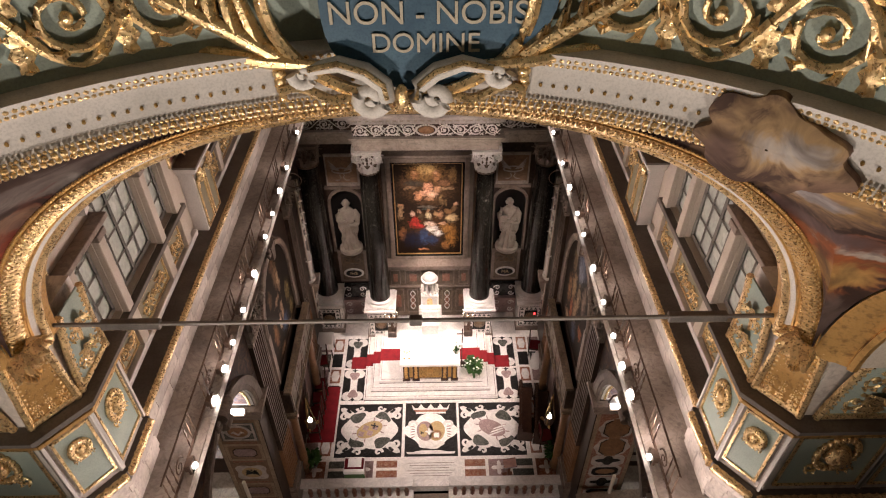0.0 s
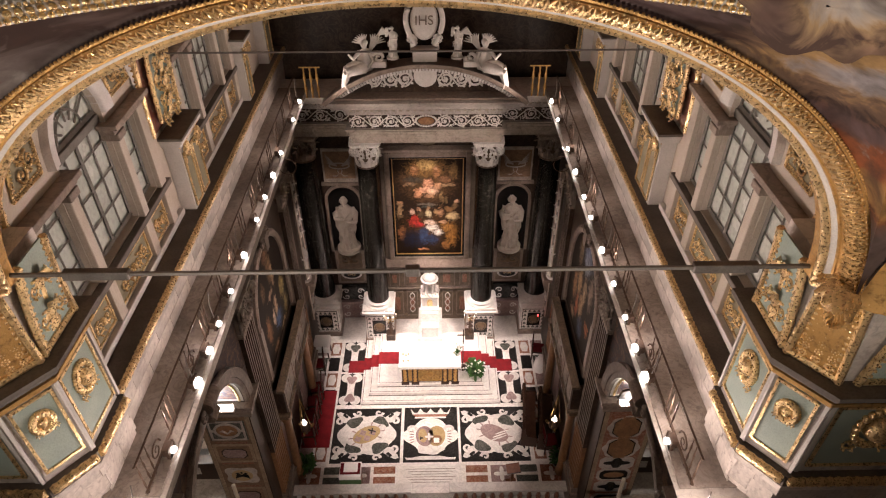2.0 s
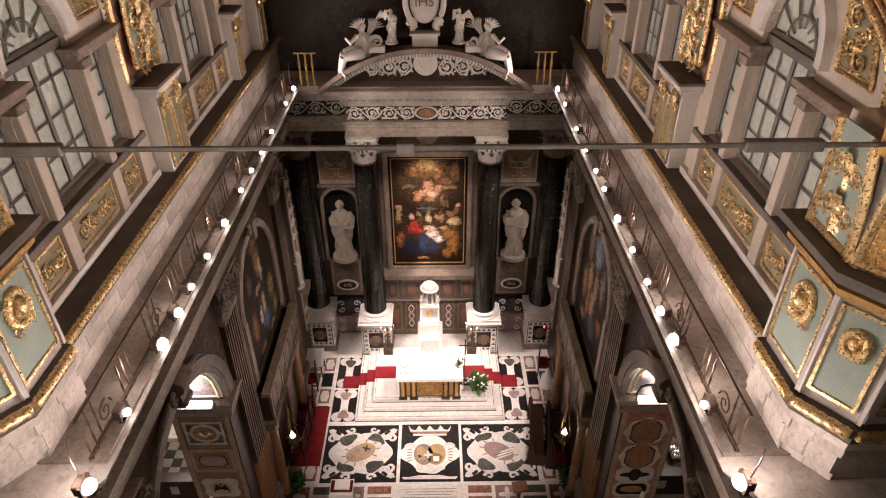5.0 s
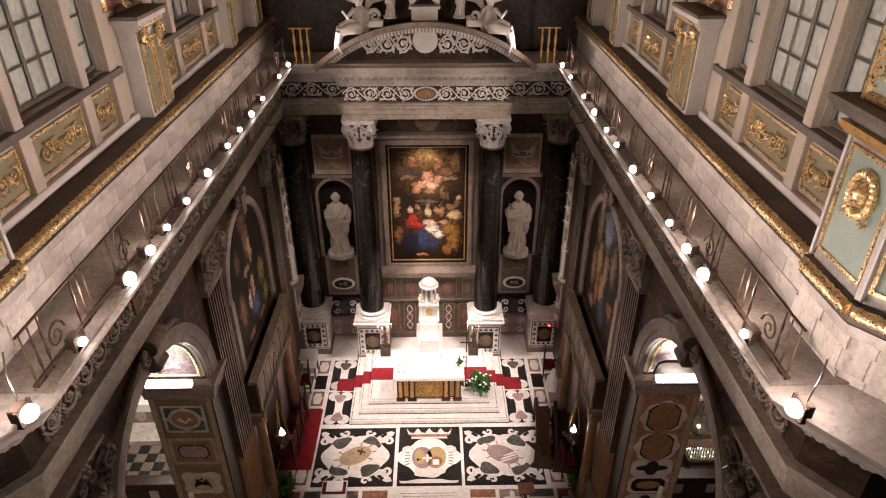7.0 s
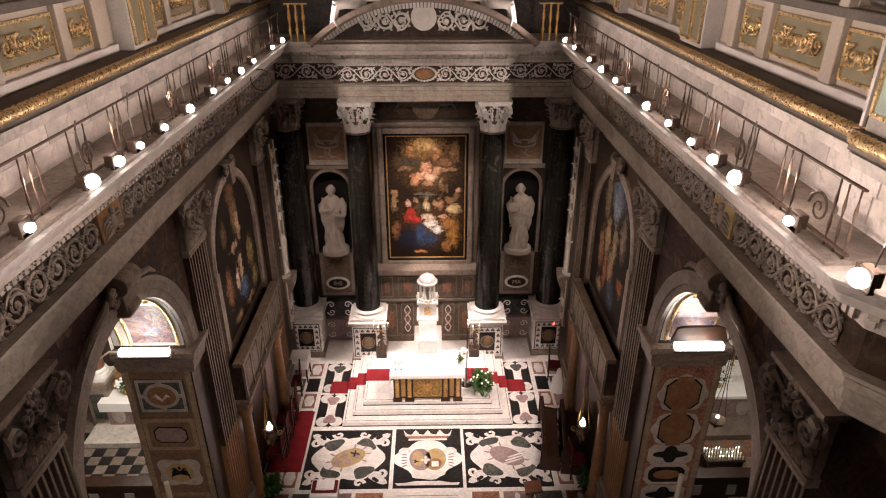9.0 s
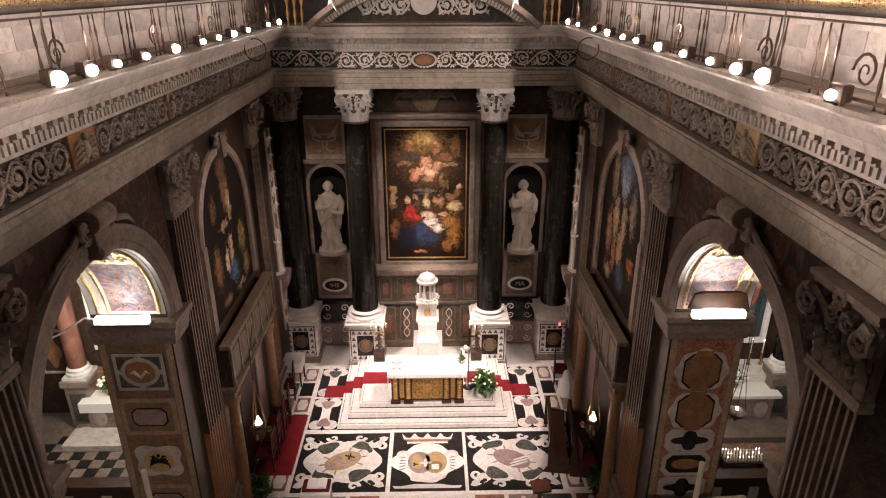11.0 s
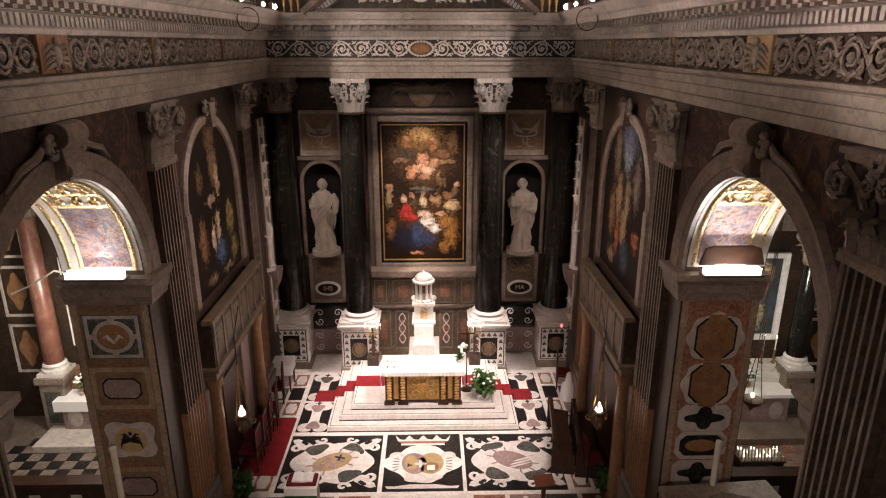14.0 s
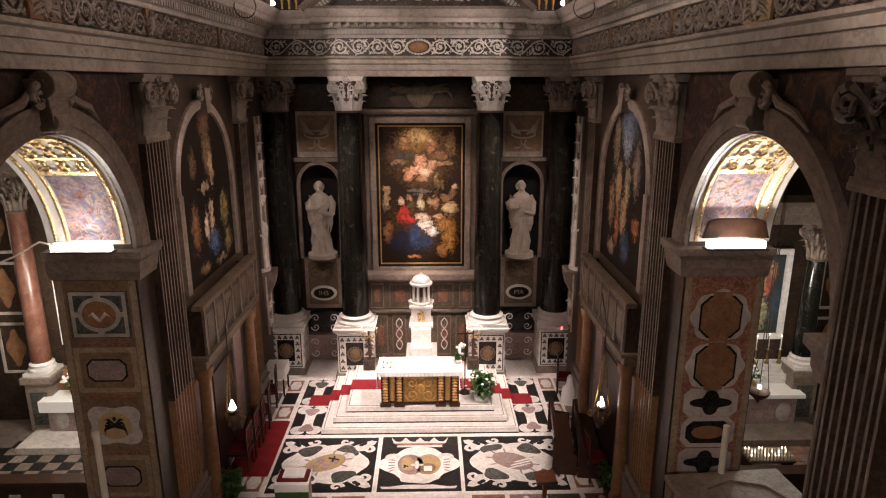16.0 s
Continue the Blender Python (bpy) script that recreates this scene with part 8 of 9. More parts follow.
for s in (-1, 1):
    for k, yc in enumerate((4.62, 9.6)):
        ob = thing("clerestory_window", "three-light clerestory window with milky panes and dark bars", "window", (s * 4.5, yc, 0), 0, "clerestory windows")

        def put(u, v, w):
            return (s * (0.12 - w), u, v)
        arc = [(0.70 * math.cos(math.pi * i / 20), 13.36 + 0.70 * math.sin(math.pi * i / 20)) for i in range(21)]
        gl = part("pane", Shape().prism(arc + [(-0.70, 11.55), (0.70, 11.55)], lambda u, v, w: (s * (0.15 + w), u, v), 0.01), WINDOW, ob, "milky arched pane")
        part("glazing_bar", window_bars(put, 0.70, 11.6, 13.36, 4, 0.44, True), BARS, gl, "dark glazing bars")
        part("transom", Shape().box(*sorted((s * 0.06, s * 0.16)), -0.70, 0.70, 13.22, 13.34), BARS, ob, "", False, 0.01)
        for q in (-1, 1):
            y0, y1 = sorted((q * 0.90, q * 1.55))
            gl = part("pane", Shape().box(*sorted((s * 0.15, s * 0.16)), y0, y1, 11.55, 13.05), WINDOW, ob, "milky side pane")
            part("glazing_bar", window_bars(lambda u, v, w, q=q: (s * 0.12, q * 1.225 + u, v), 0.325, 11.6, 13.05, 2, 0.37), BARS, gl, "dark glazing bars")
            # mullion column with capital, carrying the impost block
            part("mullion", Shape().box(*sorted((-s * 0.10, s * 0.10)), q * 0.80 - 0.09, q * 0.80 + 0.09, 11.5, 12.98), PINKP, ob, "plaster mullion", False, 0.015)
            part("mullion_cap", Shape().box(*sorted((-s * 0.14, s * 0.12)), q * 0.80 - 0.13, q * 0.80 + 0.13, 12.9, 13.02), GREYM, ob, "", False, 0.015)
            y0, y1 = sorted((q * 0.62, q * 1.85))
            part("impost_block", Shape().box(*sorted((-s * 0.12, s * 0.1)), y0, y1, 13.02, 13.12).box(*sorted((-s * 0.2, s * 0.1)), y0 - 0.05, y1 + 0.03, 13.12, 13.2), GREYM, ob, "grey projecting impost", False, 0.012)
            part("jamb", Shape().box(*sorted((-s * 0.08, s * 0.02)), q * 1.68 - 0.12, q * 1.68 + 0.12, 11.5, 13.02), PINKP, ob, "", False, 0.012)
        part("sill", Shape().box(*sorted((-s * 0.12, s * 0.2)), -1.9, 1.9, 11.43, 11.53), DUSTY, ob, "dusty sill", False, 0.012)
        part("archivolt", Shape().arch(lambda u, w, v: (-s * w, u, 13.36 + v), 0.70, 0.70, [(0, -0.12), (0.0, 0.05), (0.03, 0.08), (0.10, 0.08), (0.12, 0.10), (0.20, 0.11), (0.22, -0.02)], n=36), GREYP, ob, "", True)
        # gilt-edged spandrel panels beside the round head
        for q in (-1, 1):
            tri = [(1.06, 13.44), (1.72, 13.44), (1.60, 13.78), (1.38, 14.06), (1.10, 14.28), (0.86, 14.34), (0.98, 13.95)]
            sp = part("spandrel_panel", Shape().prism([(q * u, v) for u, v in tri][::q], lambda u, v, w: (-s * w, u, v), 0.015), OLIVE, ob, "olive spandrel panel")
            sh = Shape()
            for (u0, v0), (u1, v1) in zip(tri, tri[1:] + tri[:1]):
                sh.tube([(-s * 0.025, q * u0, v0), (-s * 0.025, q * u1, v1)], 0.02, 6)
                n = max(2, int(math.hypot(u1 - u0, v1 - v0) / 0.05))
                for i in range(n):
                    t = (i + 0.5) / n
                    cu_, cv = 1.28, 13.82
                    u, v = u0 + (u1 - u0) * t, v0 + (v1 - v0) * t
                    sh.ball((-s * 0.03, q * (u + (cu_ - u) * 0.14), v + (cv - v) * 0.14), 0.016, n=5, k=4)
            for du, dv, size, h in ((1.42, 13.62, 0.13, q), (1.2, 13.72, 0.12, -q), (1.14, 14.0, 0.12, q), (1.36, 13.85, 0.1, -q)):
                scroll_leaf(sh, lambda u, v, o, du=du, dv=dv: (-s * (0.02 + o), q * du + u, dv + v), size, h)
            part("gilt_scrolls", sh, GOLD, sp, "gilt beads and leaf scrolls", True)
        # panels below
        ob = thing("apron_panels", "row of gilt-framed olive panels under the clerestory window", "wall panels", (s * 4.5, yc, 11.08), 0, "window aprons")
        for u, w in ((0, 0.62), (-1.2, 0.3), (1.2, 0.3)):
            gilt_panel("panel", ob, lambda a, b, o, u=u: (-s * (0.004 + o), u + a, b), w, 0.26, OLIVE)
        part("base_moulding", Shape().box(*sorted((-s * 0.10, 0)), -2.1, 2.1, -0.45, -0.33), GREYP, ob, "", False, 0.015)
        for q in (-1, 1):
            for u in (0.76, 1.68):
                part("pier_strip", Shape().box(*sorted((-s * 0.09, 0)), q * u - 0.11, q * u + 0.11, -0.33, 0.35), PINKP, ob, "", False, 0.012)
    # pilaster pedestals with gilt panels between the windows
    for y, w in ((7.25, 0.44), (11.62, 0.2), (14.0, 0.3), (2.12, 0.34)):
        ob = None if y < 3 else thing("clerestory_pier", "short plaster pier with gilt panel and gilt scrolled cap", "pier", (s * 4.5, y, 10.63), 0, "clerestory piers")
        if ob:
            part("body", Shape().box(*sorted((-s * 0.28, 0)), -w, w, 0, 1.34), GREYP, ob, "", False, 0.012)
            part("cap", Shape().box(*sorted((-s * 0.36, 0)), -w - 0.08, w + 0.08, 1.34, 1.42).box(*sorted((-s * 0.41, 0)), -w - 0.12, w + 0.12, 1.42, 1.5), GREYP, ob, "stucco moulded cap", False, 0.02)
            part("cap_top", Shape().box(*sorted((-s * 0.43, 0)), -w - 0.14, w + 0.14, 1.5, 1.55), DUSTY, ob, "dark dusty top", False, 0.01)
            sh = Shape()
            for i in range(int(2 * w / 0.05) + 1):
                sh.ball((-s * 0.37, -w + 0.05 * i, 1.40), 0.022, 0.022, 0.03, 5, 4)
                sh.ball((-s * 0.29, -w + 0.05 * i, 1.30), 0.016, 0.016, 0.016, 5, 4)
            for q in (-1, 0, 1):
                acanthus(sh, lambda u, v, o, q=q: (-s * (0.30 + o), q * w * 0.75 + u, 0.95 + v), 0.34, 0.09, 0.3)
            part("gilt_beads", sh, GOLD, ob, "gilt beads and leaves", True)
            for q in ((-1, 1) if w > 0.3 else (0,)):
                gilt_panel("panel", ob, lambda a, b, o, q=q: (-s * (0.284 + o), q * w * 0.5 + a, 0.62 + b), w * 0.42 if q else w * 0.8, 0.55, OLIVE, 0)
            for q in (-1, 1):
                pts, rad = spiral(0.13, 1.5, 0.05, math.pi / 2, -q, 16)
                part("scroll_bracket", Shape().tube([(-s * 0.36, q * w * 0.6 + a, 1.2 + b) for a, b in pts], rad, 6), GOLD, ob, "gilt scroll bracket", True)
        # gilt rib climbing the vault
        if w > 0.1:
            ob = thing("vault_rib", "stucco vault rib covered with gilt leaf scrolls", "vault rib", (0, y, 0), 0, "vault ribs")
            rows = []
            for i in range(26):
                vx, vz = vault_at(radians(0.5 + 84 * (i / 25) ** 1.6), 0.1)
                rows.append([(s * vx, u, vz) for u in (-w, w)])
            part("band", Shape().grid(rows), GREENP, ob, "green ground", True)
            sh = Shape()
            for q in (-1, 1):
                sh.tube([(s * vx, q * w, vz) for vx, vz in [vault_at(radians(0.5 + 84 * (i / 60) ** 1.6), 0.12) for i in range(61)]], [0.035 + 0.012 * (i % 2) for i in range(61)], 6)
            for k in range(11):
                z = 12.42 + 0.33 * k
                px, pz = s * vault_x(z, 0.13), z
                tx_, tz = s * (vault_x(z + 0.1, 0.13) - vault_x(z, 0.13)), 0.1
                ln = math.hypot(tx_, tz)
                tx_, tz = tx_ / ln, tz / ln
                nx, nz = -s * tz, s * tx_
                for q in (-1, 1):
                    scroll_leaf(sh, lambda u, v, o, q=q: (px + tx_ * v + nx * o, q * w * 0.46 + u, pz + tz * v + nz * o), w * 0.36, q if k % 2 else -q)
                acanthus(sh, lambda u, v, o: (px + tx_ * v + nx * (o + 0.02), u, pz + tz * v + nz * (o + 0.02)), 0.5, w * 0.3, 0.35)
            part("gilt_leaves", sh, GOLD, ob, "gilt leaf scrolls", True)

    # corner of the crossing: panelled pedestal, dusty slab, gilt foot of the pendentive
    ob = thing("crossing_pedestal", "canted pedestal with green panels, gilt frames and oval medallions", "pedestal", (0, 0, 0), 0, "crossing pedestals")
    faces = [((4.05, 2.05), (0, -1), 0.36), ((4.225, 1.42), (0.62, -0.785), 0.24), ((5.1, 1.2), (1, 0), 0.55), ((6.1, 1.2), (1, 0), 0.3)]
    for (fx, fy), (dx, dy), w in faces:

        def put(u, v, o, fx=fx, fy=fy, dx=dx, dy=dy):
            n = Vector((dy, -dx, 0))
            return (s * (fx + dx * u + n.x * (0.004 + o)), fy + dy * u + n.y * (0.004 + o), 11.32 + v)
        gilt_panel("panel", ob, put, w, 0.55, GREENP, 2)
        for q in (-1, 1):
            part("outer_strip", Shape().prism([(q * (w + 0.05), -0.66), (q * (w + 0.09), -0.66), (q * (w + 0.09), 0.66), (q * (w + 0.05), 0.66)], put, 0.03), GREYP, ob)
    run = [(s * 4.15, 2.47), (s * 4.03, 2.47), (s * 4.03, 1.62), (s * 4.39, 1.17), (s * 6.5, 1.17)]
    if s < 0:
        run = run[::-1]
    part("slab", Shape().sweep(run, [(-0.3, 12.02), (0.03, 12.02), (0.05, 12.08), (0.14, 12.12), (0.2, 12.2), (0.2, 12.26), (-0.3, 12.28)]), DUSTY, ob, "dark dusty slab")
    part("slab_gilding", Shape().sweep(run, [(-0.1, 11.94), (0.05, 11.94), (0.1, 12.0), (0.1, 12.05), (-0.1, 12.05)]), GOLDDULL, ob, "gilt moulding under the slab")
    ob = thing("pendentive_foot", "gilt acanthus foot of the pendentive with framed green panels", "gilt ornament", (0, 0, 0), 0, "pendentive feet")
    for j, ((fx, fy), (dx, dy), w) in enumerate(faces[:3]):
        def put(u, v, o, fx=fx, fy=fy, dx=dx, dy=dy):
            n = Vector((dy, -dx, 0))
            lean = 0.02 + 0.12 * (v / 1.2) ** 2
            return (s * (fx + dx * u * (1 - 0.22 * v) + n.x * (o + lean)), fy + dy * u * (1 - 0.22 * v) + n.y * (o + lean), 12.28 + v)
        ww = w * (1.0 if j != 1 else 1.15)
        part("facet", Shape().prism([(-ww, 0), (ww, 0), (ww, 1.15), (-ww, 1.15)], put, 0.02), GREENP if j != 1 else GOLDDULL, ob, "green facet")
        sh = Shape()
        for q in (-1, 1):
            sh.tube([put(q * ww, v, 0.03) for v in (0, 0.3, 0.6, 0.9, 1.15)], 0.045, 6)
            for k in range(14):
                sh.ball(put(q * (ww - 0.07), 0.05 + 0.08 * k, 0.04), 0.022, n=5, k=4)
        sh.tube([put(u, 0.04, 0.03) for u in (-ww, 0, ww)], 0.045, 6)
        if j == 1:
            for r in range(9):
                for e in (-1, 0, 1):
                    cu_, cv = e * ww * 0.52, 0.12 + 0.115 * r
                    for g in range(7):
                        b = 2 * math.pi * g / 7
                        sh.ball(put(cu_ + 0.036 * math.cos(b), cv + 0.036 * math.sin(b), 0.03), 0.017, n=5, k=4)
                    sh.ball(put(cu_, cv, 0.035), 0.016, n=5, k=4)
            for k in range(7):
                a = (k - 3) * 0.26
                acanthus(sh, lambda u, v, o, a=a: put(u * math.cos(a) + v * math.sin(a) * 0.35, 1.12 - v * math.cos(a), o + 0.045), 0.62, 0.07, 0.1)
        else:
            for e in (0.0, 0.42):
                acanthus(sh, lambda u, v, o, e=e: put(u, 0.1 + e + v, o + 0.03), 0.55, ww * 0.42, 0.3)
                for q in (-1, 1):
                    scroll_leaf(sh, lambda u, v, o, q=q, e=e: put(q * ww * 0.5 + u, 0.32 + e + v, o + 0.03), ww * 0.3, q)
        part("gilt_leaves", sh, GOLD, ob, "gilt acanthus", True)
    sh = Shape()
    for k in range(6):
        a = -0.9 + 0.36 * k
        sh.tube([(s * 4.05, 1.35, 13.25), (s * (4.05 - 0.2 * math.cos(a)), 1.2 + 0.2 * math.sin(a), 13.55), (s * (4.02 - 0.28 * math.cos(a)), 1.2 + 0.42 * math.sin(a), 13.45)], [0.12, 0.09, 0.02], 6)
    part("crest", sh, GOLD, ob, "gilt leafy crest at the arch foot", True)

    # marble blocks of the pier and the attic wall
    me = mesh_of("marble_slab", Shape().box(-0.006, 0.006, -0.485, 0.485, 0.0, 0.245), PALE)
    wall = bpy.data.objects["wall_west_upper" if s < 0 else "wall_east_upper"]
    for r in range(2):
        for k in range(13):
            y = 2.1 + 0.98 * k + 0.45 * r
            if y < 14.3:
                o = new("marble_slab", me)
                o.parent, o.location = wall, (s * 4.167, y, 9.805 + 0.255 * r)
    pier = bpy.data.objects["pier_west" if s < 0 else "pier_east"]
    for (fx, fy), (dx, dy), w in faces:
        me = mesh_of("marble_block", Shape().box(-w * 0.62, w * 0.62, -0.008, 0.008, 0, 0.27), PALE)
        for r in range(8):
            for e in (-1, 1):
                o = new("marble_block", me)
                o.parent = pier
                ang = math.degrees(math.atan2(dy, s * dx))
                u = e * w * 0.64 + (0.06 if r % 2 else -0.06) * w
                o.matrix_local = pose(s * (fx + dx * u), fy + dy * u, 8.3 + 0.262 * r, 0, 0, ang) @ Matrix.Diagonal((0.97, 1, 0.97, 1))

# iron balustrade and floodlights on the cornice
BAL = mesh_of("baluster", Shape().lathe([(0.014, 0), (0.008, 0.04), (0.007, 0.10), (0.017, 0.2), (0.007, 0.32), (0.016, 0.42), (0.007, 0.52), (0.009, 0.61)], 8), IRON, True)
for s in (-1, 1):
    ob = thing("gallery_railing", "rusty iron railing with turned balusters along the cornice", "railing", (s * 3.55, 0, 9.79), 0, "cornice railings")
    part("top_rail", Shape().box(-0.014, 0.014, 1.5, 13.3, 0.615, 0.635), IRON, ob, "", False, 0.004)
    part("bottom_rail", Shape().box(-0.015, 0.015, 1.5, 13.3, 0.05, 0.075), IRON, ob)
    y, k = 1.55, 0
    rnd = random.Random(17 + s)
    while y < 13.2:
        o = new("baluster", BAL)
        o.parent = ob
        o.matrix_local = pose(0, y, 0, rnd.uniform(-2, 2), rnd.uniform(-2, 2), 0)
        k += 1
        y += 0.14 if k % 3 else 0.62
    for y in (2.0, 3.6, 6.0, 8.4, 10.8):
        pts, rad = spiral(0.16, 1.6, 0.014, 0, 1, 20)
        part("iron_scroll", Shape().tube([(-s * 0.02, y + a, 0.28 + b) for a, b in pts], rad, 5), IRON, ob, "wrought iron scroll", True)
    rnd = random.Random(3 + s)
    for k, y in enumerate(LAMP_Y):
        big = 1.7 if k in (10, 12) else (1.35 if k % 3 == 0 else 1.0)
        ob = thing("floodlight", "small bright floodlight on a bracket at the cornice edge", "floodlight", (s * 3.44, y + rnd.uniform(-0.08, 0.08), 9.78), 0 if s < 0 else 180, "cornice floodlights")
        part("lens", Shape().ball((0.04, 0, 0.09), 0.045 * big, 0.055 * big, 0.045 * big, 14, 9), BULB, ob, "glowing lens")
        part("housing", Shape().box(-0.09, 0.01, -0.09, 0.09, 0.04, 0.18), IRON, ob, "", False, 0.015)
        part("bracket", Shape().box(-0.02, 0.02, -0.11, -0.09, 0, 0.18).box(-0.02, 0.02, 0.09, 0.11, 0, 0.18).box(-0.03, 0.03, -0.11, 0.11, 0, 0.02), IRON, ob)
        if k % 2 == 0:
            part("cable_stick", Shape().tube([(-0.03, 0.03, 0.2), (-0.05, 0.05, 0.5), (-0.02, 0.08, 0.72)], 0.008, 5), STEEL, ob, "thin upright rod")
    for y in (4.42, 10.8):
        ob = thing("iron_hook", "small wrought iron hook under the architrave", "hook", (s * 3.97, y, 8.22), 0, "architrave hooks")
        pts, rad = spiral(0.09, 1.4, 0.014, -math.pi / 2, 1, 16)
        part("scroll", Shape().tube([(-s * 0.03, a, -0.08 + b) for a, b in pts], rad, 5), IRON, ob, "", True)
        part("stem", Shape().tube([(0, 0, 0.0), (-s * 0.03, -0.02, -0.1), (-s * 0.03, 0.05, -0.22)], 0.012, 5), IRON, ob)
    ob = thing("iron_ring", "thin iron ring hanging at the cornice edge", "ring", (s * 3.3, 10.2, 9.5))
    part("ring", Shape().tube([(0.21 * math.cos(2 * math.pi * i / 24), 0, 0.21 * math.sin(2 * math.pi * i / 24)) for i in range(25)], 0.011, 5), IRON, ob, "", True)

# tie rods
ob = thing("tie_rod", "thick grey iron tie rod with sleeves spanning the arch", "tie rod", (0, 1.66, 13.45))
part("rod", Shape().tube([(-4.1, 0, 0), (4.1, 0, 0)], 0.024, 8), STEEL, ob)
for x in (-3.05, 3.05, 0.0):
    part("sleeve", Shape().box(x - (0.32 if x else 0.07), x + (0.32 if x else 0.07), -0.045, 0.045, -0.05, 0.05), STEEL, ob, "", False, 0.015)
ob = thing("tie_rod", "thin iron tie rod across the choir vault", "tie rod", (0, 7.4, 13.4))
part("rod", Shape().tube([(-4.3, 0, 0), (4.3, 0, 0)], 0.018, 8), STEEL, ob)

# drum scrollwork and cartouche
def on_drum(a, z, o):
    """a: metres along the drum wall from its front, z: height, o: out of the wall towards the middle."""
    r = DR + 0.12 - o
    t = math.pi / 2 - a / DR
    return (r * math.cos(t), DC + r * math.sin(t), z)


for s in (-1, 1):
    ob = thing("drum_scrolls", "gilt acanthus scrollwork on the green drum wall", "gilt ornament", (0, 0, 0), 0, "drum scrolls")
    for k in range(6):
        sh = Shape()
        c = s * (1.45 + 0.58 * k)
        h = s if k % 2 else -s
        scroll_leaf(sh, lambda u, v, o: on_drum(c + u, 17.08 + v, 0.03 + o), 0.27, h, 1.7, 0.13)
        sh.tube([on_drum(c + s * 0.58 * (t - 0.5), 17.08 - h * s * 0.3 * math.cos(math.pi * (t - 0.5)), 0.04) for t in [i / 8 for i in range(9)]], [0.03 + 0.015 * math.sin(i) for i in range(9)], 6)
        for e in (-1, 1):
            acanthus(sh, lambda u, v, o, e=e: on_drum(c + s * 0.29 + u, 17.08 + e * (0.05 + v), o + 0.02), 0.3, 0.08, 0.25)
        part("scroll", sh, GOLD, ob, "", True)
ob = thing("painted_cloud", "painted plaster cloud with a golden glow spilling over the drum ring", "fresco", (0, 0, 0))
CX, CZ = 2.55, 16.39
edge = blob(CX, CZ, lambda a: 1 + 0.10 * math.cos(3 * a) + 0.07 * math.cos(7 * a + 1) + 0.05 * math.cos(11 * a), 72, -0.1, 0.47, 0.29)
rows = [[on_drum(CX + (u - CX) * q, CZ + (v - CZ) * q, 0.24 - 0.05 * q * q) for u, v in edge] for q in (0.02, 0.3, 0.6, 0.85, 1.0)]
rows.append([on_drum(u, v, 0.1) for u, v in edge])
CLOUD = canvas("cloud_fresco", (0.10, 0.06, 0.048), [(2.36, 16.45, 0.5, 0.32, (0.52, 0.34, 0.20)), (2.36, 16.46, 0.3, 0.22, (0.72, 0.48, 0.24)), (2.38, 16.42, 0.22, 0.13, (0.55, 0.50, 0.48)), (2.75, 16.5, 0.15, 0.2, (0.22, 0.13, 0.11)), (2.1, 16.3, 0.12, 0.15, (0.20, 0.12, 0.10)), (2.7, 16.2, 0.25, 0.2, (0.30, 0.18, 0.13))], 0.6, 0.03, 0.7, 0.15, 0.65)
part("cloud", Shape().grid(rows, True), CLOUD, ob, "", True)
ob = thing("cartouche", "blue cartouche with gilt letters in a white and gold scrolled frame", "cartouche", (0, DC + DR - 0.12, 0))
field = [(0.2 + 0.78 * math.cos(a) * (1 + 0.08 * math.cos(3 * a)), 17.08 + 0.66 * math.sin(a)) for a in [2 * math.pi * i / 48 for i in range(48)]]
part("field", Shape().prism(field, lambda u, v, w: (u, 0.02 - w, v), 0.05), BLUEP, ob, "blue painted field")
for text, size, z, x in (("NON - NOBIS", 0.215, 16.97, 0.19), ("DOMINE", 0.19, 16.77, 0.17)):
    cu = bpy.data.curves.new("letters", "FONT")
    cu.body, cu.size, cu.extrude, cu.align_x, cu.align_y = text, size, 0.006, "CENTER", "CENTER"
    cu.materials.append(LETTER)
    tx = new("letters", cu)
    tx.parent, tx.matrix_local = ob, pose(x, -0.042, z, 90, 0, 0)
